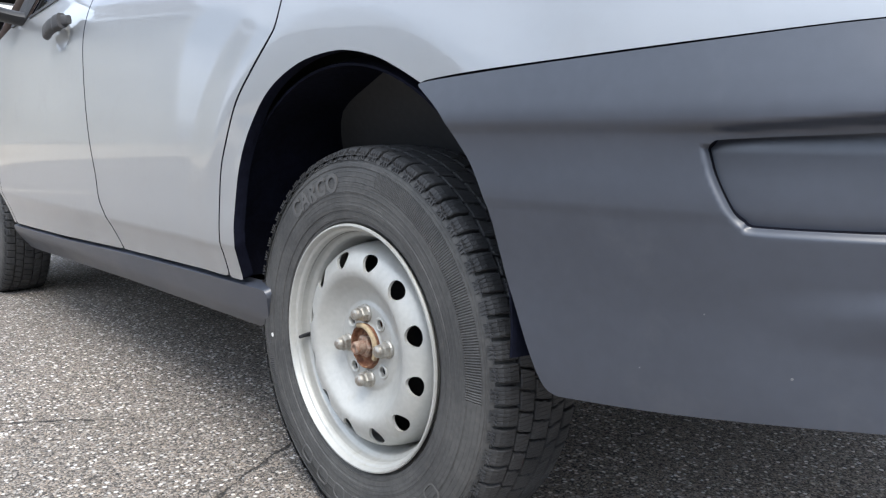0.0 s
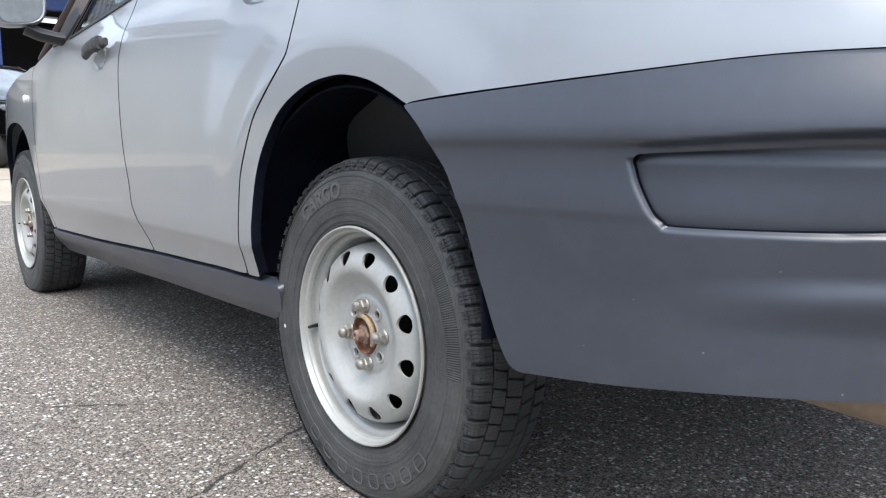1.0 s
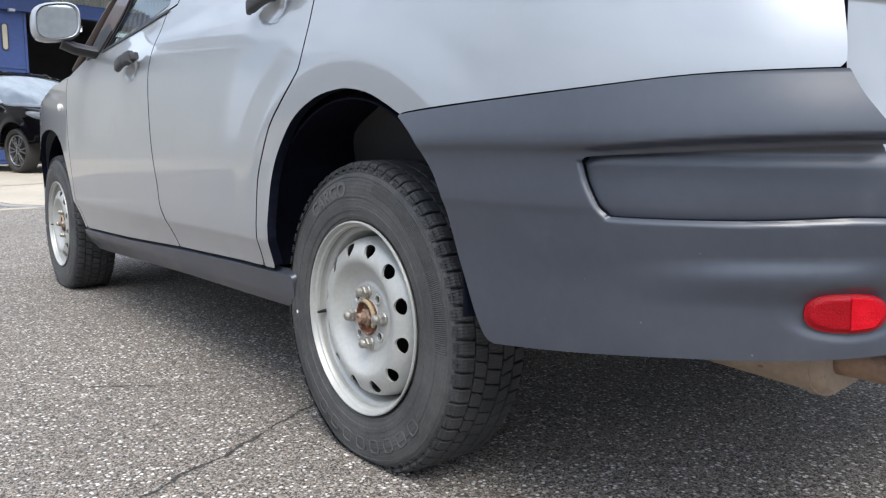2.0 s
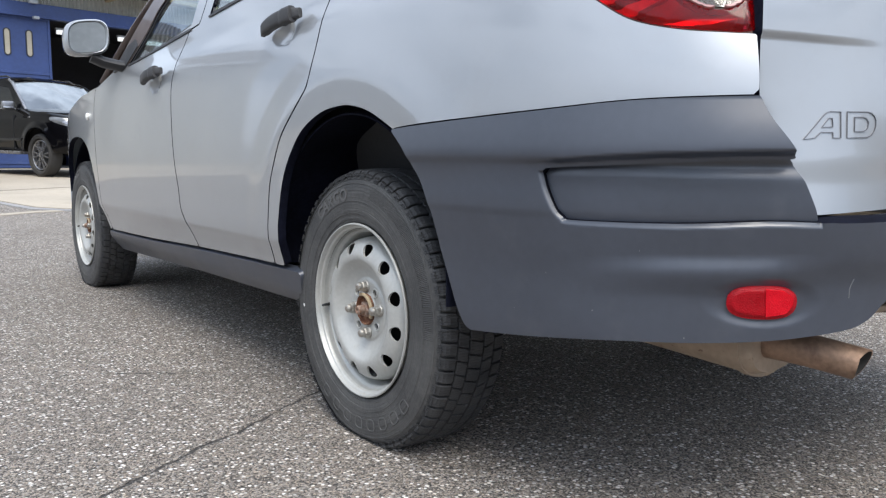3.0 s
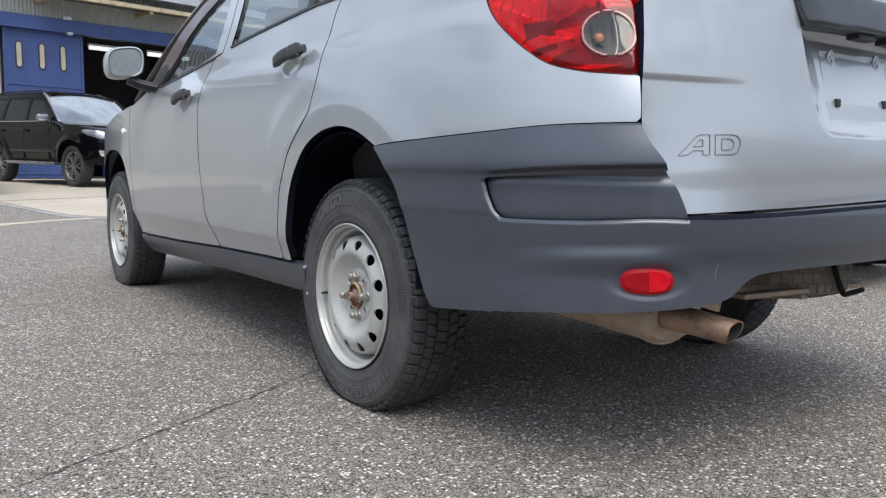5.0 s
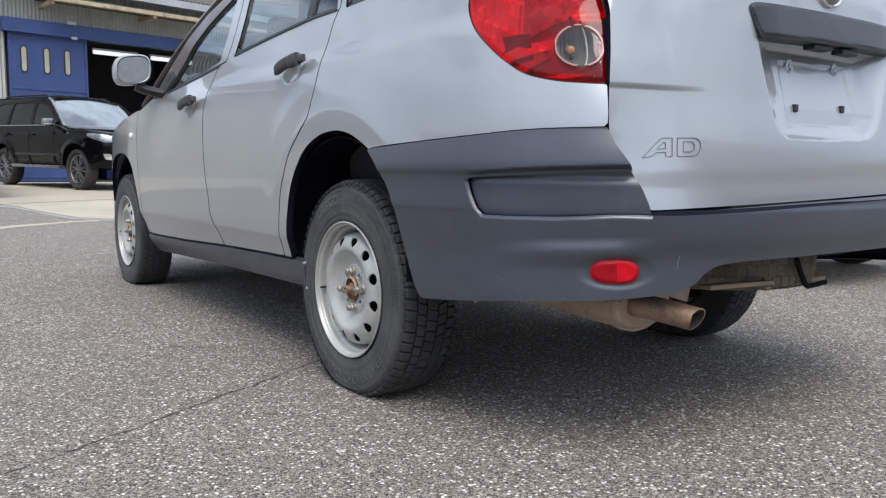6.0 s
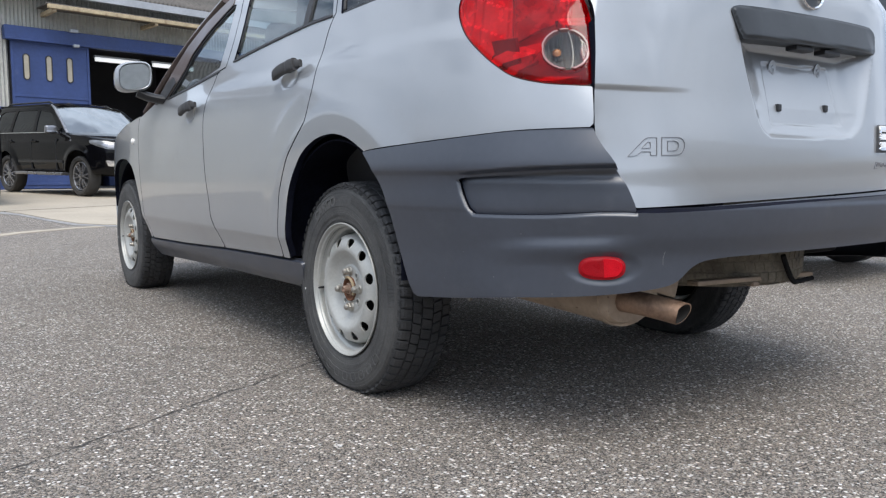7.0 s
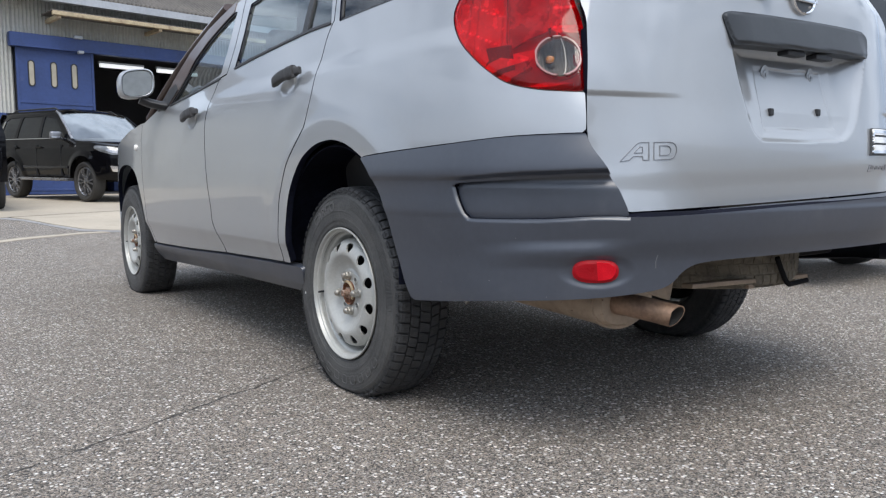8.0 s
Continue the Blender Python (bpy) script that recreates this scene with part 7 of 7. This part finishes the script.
def off_roader(m, name, label, paint="black_paint", with_boards=True):
    """A large five-door off-road car; x ahead, wheel base 2.79, front axle at x = 1.395."""
    car = tagged(empty(name, m), label, "car")
    end = 1.7 + NOSE_S[-1]
    flank = [(-2.36, 0.52), (-2.0, 0.47)] + arc(-1.395, 0.40, 0.47, 172, 8, 14) + [(-0.92, 0.47), (0.92, 0.47)] + arc(1.395, 0.40, 0.47, 172, 8, 14) + [(1.90, 0.44), (2.3, 0.42), (end, 0.42)]
    flank += [(end, 1.045), (2.75, 1.05), (2.40, 1.062), (2.15, 1.085), (1.90, 1.112), (1.70, 1.132), (1.40, 1.160), (1.05, 1.19), (0.9, 1.20), (-2.10, 1.215), (-2.33, 1.19), (-2.40, 0.95), (-2.40, 0.62)]
    cabin = None
    for sign in (-1, 1):
        body = off_sheet("body_side", off_skin, flank, paint, car, "glossy black body side with bulged wheel arches", sign, step=0.026, gap=0, hem=0.05)
        panes = {"front_side_window": [(0.66, 1.265), (0.20, 1.635), (-0.26, 1.69), (-0.26, 1.255)], "rear_side_window": [(-0.36, 1.255), (-0.36, 1.695), (-1.16, 1.70), (-1.24, 1.255)],
                 "rear_quarter_window": [(-1.34, 1.255), (-1.26, 1.70), (-1.74, 1.69), (-1.90, 1.62), (-2.04, 1.265)]}
        frame_side = off_sheet("cabin_side", off_cabin, [(1.00, 1.185), (0.60, 1.50), (0.26, 1.73), (0.0, 1.815), (-1.75, 1.825), (-2.02, 1.78), (-2.16, 1.60), (-2.34, 1.19)], paint, car, "black door frames and pillars", sign,
                               holes=list(panes.values()), step=0.026, gap=0, hem=0.03)
        cabin = frame_side if sign < 0 else cabin
        for nm, shape in panes.items():
            off_sheet(nm, lambda q, z: off_cabin(q, z, -0.012), shape, "dark_glass", frame_side, "dark tinted window", sign, step=0.05, gap=-0.012, hem=0.005)
        off_sheet("belt_trim", lambda q, z: off_cabin(q, z, 0.012), [(0.72, 1.218), (0.70, 1.242), (-2.06, 1.246), (-2.06, 1.222)], "chrome", car, "chrome belt trim", sign, step=0.024, gap=0, hem=0.02)
        off_sheet("rear_pillar_trim", lambda q, z: off_cabin(q, z, 0.010), [(-2.03, 1.25), (-1.885, 1.625), (-1.915, 1.64), (-2.07, 1.25)], "chrome", frame_side, "chrome window edge", sign, step=0.02, gap=0, hem=0.012)
        off_sheet("headlamp", lambda q, z: off_skin(q, z, 0.010), [(2.46, 0.900), (2.44, 1.020), (2.20, 1.055), (1.96, 1.075), (1.80, 1.070), (1.82, 1.020), (2.02, 0.955), (2.22, 0.905)], "headlamp_glass", car,
                  "clear angular wrap-around headlamp", sign, step=0.016, gap=0, hem=0.03)
        off_sheet("headlamp_unit", lambda q, z: off_skin(q, z, 0.016), [(2.42, 0.925), (2.40, 0.995), (2.18, 1.018), (2.10, 0.985), (2.22, 0.935)], "alloy", car, "bright headlamp reflector", sign, step=0.016, gap=0, hem=0.012)
        off_sheet("fog_lamp", lambda q, z: off_skin(q, z, 0.012), [(2.36, 0.575), (2.36, 0.68), (2.16, 0.70), (2.20, 0.59)], "chrome", car, "chrome fog lamp bezel", sign, step=0.02, gap=0, hem=0.02)
        off_sheet("lower_grille", lambda q, z: off_skin(q, z, 0.010), [(end, 0.46), (end, 0.60), (2.40, 0.60), (2.34, 0.47)], "trim", car, "black lower grille", sign, step=0.026, gap=0, hem=0.02)
    slab("bonnet", lambda u, v: (1.02 + u * (0.68 + 0.56 * max(0.0, 1 - abs(2 * v - 1) ** 2.7) ** 0.37), (2 * v - 1) * (0.888 - 0.02 * u), 1.192 - 0.085 * u - 0.055 * u ** 4 + (0.062 - 0.02 * u) * (1 - abs(2 * v - 1) ** 3) - 0.016 * (1 - abs(2 * v - 1) ** 2) ** 6),
         14, 24, 0.02, paint, car, "black bonnet with a shallow sunk middle")
    slab("roof", lambda u, v: (0.27 - 2.32 * u, (2 * v - 1) * 0.69, 1.79 + 0.055 * (1 - (2 * v - 1) ** 4) * (0.55 + 0.45 * math.sin(math.pi * min(1, 0.12 + 0.95 * u))) - 0.06 * max(0.0, 0.1 - u) / 0.1), 20, 14, 0.03, paint, car, "black roof")
    slab("tail", lambda u, v: (-2.36 - 0.03 * math.sin(math.pi * u) + 0.34 * max(0.0, u - 0.52) * 1.6, (2 * v - 1) * (0.90 - 0.30 * max(0.0, u - 0.52)), 0.46 + 1.33 * u), 16, 12, 0.03, paint, car, "black tail door")

    def at_side(x, z, sign, out=0.0):
        return Vector((x, sign * (ease(z, OFF_GLASS) + out), z))

    for sign in (-1, 1):
        bm = bmesh.new()
        add_sweep(bm, [at_side(0.97, 1.21, sign, 0.0), at_side(0.60, 1.505, sign, 0.004), at_side(0.28, 1.72, sign, 0.004), at_side(0.08, 1.79, sign, 0.0)], oval(0.026, 0.022, 8))
        # near pillar takes a bright alloy colour for its reflection, far one the paint
        part("screen_pillar", bm, "alloy" if sign < 0 else paint, cabin, "windscreen pillar, its near-side reflection put into the colour")
        for x in (-0.10, -1.08):
            bm = bmesh.new()
            add_box(bm, (0.20, 0.035, 0.03), (x - 0.1, sign * 0.945, 1.06), 0.01)
            part("door_handle", bm, paint, car)
        for x in (0.62, -0.34, -1.22):
            bm = bmesh.new()
            add_box(bm, (0.008, 0.030, 0.62), (x, sign * 0.930, 0.80))
            part("door_gap", bm, "trim", car)
        bm = bmesh.new()
        add_box(bm, (0.11, 0.22, 0.16), (0.60, sign * 1.02, 1.28), 0.04, segments=3)
        add_box(bm, (0.05, 0.14, 0.04), (0.60, sign * 0.92, 1.22), 0.01)
        mirror = part("door_mirror", bm, "alloy", car, "chromed door mirror", smooth=True)
        bm = bmesh.new()
        add_box(bm, (0.02, 0.20, 0.03), (0.66, sign * 1.03, 1.24), 0.008)
        part("mirror_light", bm, "chrome", mirror)
        if with_boards:
            bm = bmesh.new()
            add_box(bm, (1.80, 0.18, 0.06), (0.0, sign * 0.93, 0.42), 0.02)
            part("running_board", bm, "alloy", car, "grey running board")
        bm = bmesh.new()
        add_box(bm, (1.75, 0.03, 0.055), (0.0, sign * 0.935, 0.66), 0.01)
        part("door_moulding", bm, "gloss_trim", car, "black door moulding")
        for x in (1.395, -1.395):
            bm = bmesh.new()
            add_lathe(bm, [(0.27, -0.02), (0.30, -0.11), (0.345, -0.125), (0.375, -0.11), (0.388, -0.08), (0.388, 0.08), (0.36, 0.12), (0.27, 0.10)], 40, axis="y", at=(x, 0, 0.388))
            bmesh.ops.recalc_face_normals(bm, faces=bm.faces)
            if sign > 0:
                bmesh.ops.scale(bm, vec=(1, -1, 1), verts=bm.verts)
                bmesh.ops.reverse_faces(bm, faces=bm.faces)
            bmesh.ops.translate(bm, verts=bm.verts, vec=(0, sign * 0.80, 0))
            tyre = part("wheel", bm, "far_rubber", car, "black tyre on an alloy wheel", smooth=True)
            bm = bmesh.new()
            add_lathe(bm, [(0.276, 0.05), (0.276, -0.085), (0.268, -0.09), (0.258, -0.08), (0.25, 0.0)], 36, axis="y")
            rings = add_lathe(bm, [(0.065, -0.05), (0.06, -0.085), (0.03, -0.09)], 20, axis="y")
            cap(bm, rings[-1])
            for k in range(6):
                for off in (-0.20, 0.20):
                    a = math.tau * k / 6 + off
                    b = math.tau * k / 6 + off * 0.5
                    p = Vector((0.25 * math.cos(a), -0.075, 0.25 * math.sin(a)))
                    q = Vector((0.05 * math.cos(b), -0.075, 0.05 * math.sin(b)))
                    add_sweep(bm, [q, p], [(-0.013, -0.012), (0.013, -0.012), (0.009, 0.012), (-0.009, 0.012)], up=(0, -1, 0))
            bmesh.ops.recalc_face_normals(bm, faces=bm.faces)
            if sign > 0:
                bmesh.ops.scale(bm, vec=(1, -1, 1), verts=bm.verts)
                bmesh.ops.reverse_faces(bm, faces=bm.faces)
            bmesh.ops.translate(bm, verts=bm.verts, vec=(x, sign * 0.80, 0.388))
            part("rim", bm, "alloy", tyre, "machined multi-spoke alloy rim", smooth=True)
            bm = bmesh.new()
            rings = add_lathe(bm, [(0.255, -0.02), (0.02, -0.02)], 24, axis="y", at=(x, sign * 0.80, 0.388))
            part("brake_disc", bm, "trim", tyre)
    slab("windscreen", lambda u, v: (1.03 - 0.77 * u - 0.16 * (2 * v - 1) ** 2 * (1 - 0.4 * u), (2 * v - 1) * (0.84 - 0.15 * u), 1.205 + 0.575 * u + 0.03 * math.sin(math.pi * u)), 10, 14, 0.012, "screen_glass", cabin, "windscreen with the sky's reflection in its colour")
    slab("rear_window", lambda u, v: (-2.33 + 0.16 * u, (2 * v - 1) * (0.72 - 0.10 * u), 1.26 + 0.42 * u), 4, 6, 0.02, "dark_glass", cabin, "dark rear window")
    bm = bmesh.new()
    for k in range(5):
        add_box(bm, (0.04, 0.13, 0.26), (2.335, -0.32 + 0.16 * k, 0.90), 0.02)
    part("grille", bm, "chrome", car, "chrome barred grille")
    bm = bmesh.new()
    for sign in (-1, 1):
        add_sweep(bm, [Vector((0.0, sign * 0.62, 1.82)), Vector((-0.12, sign * 0.62, 1.865)), Vector((-1.7, sign * 0.62, 1.865)), Vector((-1.85, sign * 0.62, 1.82))], oval(0.02, 0.018, 8))
    bmesh.ops.recalc_face_normals(bm, faces=bm.faces)
    part("roof_rails", bm, "trim", car, "dark roof rails", smooth=True)
    bm = bmesh.new()
    add_box(bm, (4.2, 1.24, 0.62), (-0.05, 0, 0.70), 0.03)
    part("chassis", bm, "under", car, "dark chassis")
    return car


M["dark_glass"] = surface("dark_privacy_glass", (0.008, 0.010, 0.012), 0.05, coat=0.0, vary=0.1, rough_vary=0.02)
# pale metallic base puts the sky's reflection into the glass colour
M["screen_glass"] = surface("sky_toned_screen", (0.30, 0.33, 0.35), 0.03, metal=0.6, coat=1.0, vary=0.1, rough_vary=0.01)
M["headlamp_glass"] = surface("smoky_headlamp_glass", (0.14, 0.145, 0.15), 0.10, metal=0.2, coat=0.6, vary=0.4, scale=9, fine=40)
M["gloss_trim"] = surface("gloss_black_moulding", (0.010, 0.010, 0.012), 0.2, coat=0.1, vary=0.1)
M["far_rubber"] = surface("plain_tyre_rubber", (0.035, 0.034, 0.033), 0.75, vary=0.2, scale=8, fine=60)
SUV_FRONT, SUV_REAR = Vector((1.10, 14.20, 0)), Vector((0.16, 16.83, 0))


def stand(front_wheel, rear_wheel, side):
    """The pose of a car whose near wheels stand at two places of the ground."""
    d = (front_wheel - rear_wheel).normalized()
    mid = (front_wheel + rear_wheel) / 2 + Vector((-d.y, d.x, 0)) * side
    pitch = math.atan2(ground_height(front_wheel.y) - ground_height(rear_wheel.y), (front_wheel - rear_wheel).length)
    return Matrix.Translation((mid.x, mid.y, ground_height(mid.y) + 0.012)) @ Matrix.Rotation(math.atan2(d.y, d.x), 4, "Z") @ Matrix.Rotation(-pitch, 4, "Y")


suv = off_roader(stand(SUV_FRONT, SUV_REAR, 0.80), "off_road_car", "black five-door off-road car with alloy wheels, parked on the concrete apron")
second = copy_thing(suv, stand(Vector((-0.66, 15.14, 0)), Vector((-0.66, 12.35, 0)), 0.80))
tagged(second, "second black off-road car at the apron's edge", "car")

# ---- white van beyond the wagon ----
van = tagged(empty("white_van", Matrix.Translation((3.10, 1.9, 0)) @ Matrix.Rotation(radians(90), 4, "Z")), "white van parked beside the silver wagon", "car")
bm = bmesh.new()
side_block(bm, [(1.65, 0.30), (1.70, 0.80), (1.35, 1.05), (-1.70, 1.05), (-1.72, 0.30)], 0.76, 0.74, 0.3, 1.05, 0.03)
part("body", bm, "white_paint", van, "white van body", smooth=True)
bm = bmesh.new()
side_block(bm, [(1.30, 1.04), (0.75, 1.78), (-1.62, 1.80), (-1.69, 1.04)], 0.735, 0.64, 1.04, 1.8, 0.06)
top = part("cabin", bm, "white_paint", van, "white van cabin", smooth=True)
for sign in (-1, 1):
    for a, b in ((0.95, 0.1), (0.02, -0.75), (-0.83, -1.55)):
        bm = bmesh.new()
        pts = [(a, 1.10), (a - (0.35 if a > 0.9 else 0), 1.62), (b, 1.62), (b, 1.10)]
        face = [bm.verts.new((x, sign * (0.735 - 0.095 * (z - 1.04) / 0.76 + 0.008), z)) for x, z in pts]
        rear = [bm.verts.new((v.co.x, v.co.y - sign * 0.02, v.co.z)) for v in face]
        bm.faces.new(face)
        bm.faces.new(list(reversed(rear)))
        for i in range(4):
            bm.faces.new((face[i], rear[i], rear[(i + 1) % 4], face[(i + 1) % 4]))
        bmesh.ops.recalc_face_normals(bm, faces=bm.faces)
        part("side_window", bm, "dark_glass", top, "dark side window")
    for x in (1.05, -1.05):
        bm = bmesh.new()
        rings = add_lathe(bm, [(0.17, -0.07), (0.26, -0.075), (0.275, -0.05), (0.275, 0.06), (0.2, 0.07)], 32, axis="y", at=(x, sign * 0.68, 0.275))
        cap(bm, rings[0])
        cap(bm, rings[-1])
        bmesh.ops.recalc_face_normals(bm, faces=bm.faces)
        part("wheel", bm, "far_rubber", van, "small black wheel", smooth=True)
bm = bmesh.new()
add_box(bm, (0.02, 1.20, 0.50), (-1.70, 0, 1.38), 0.01)
part("rear_window", bm, "dark_glass", top, "dark rear window")
bm = bmesh.new()
add_box(bm, (0.10, 1.46, 0.20), (-1.72, 0, 0.42), 0.04)
part("rear_bumper", bm, "plastic", van, "grey rear bumper")
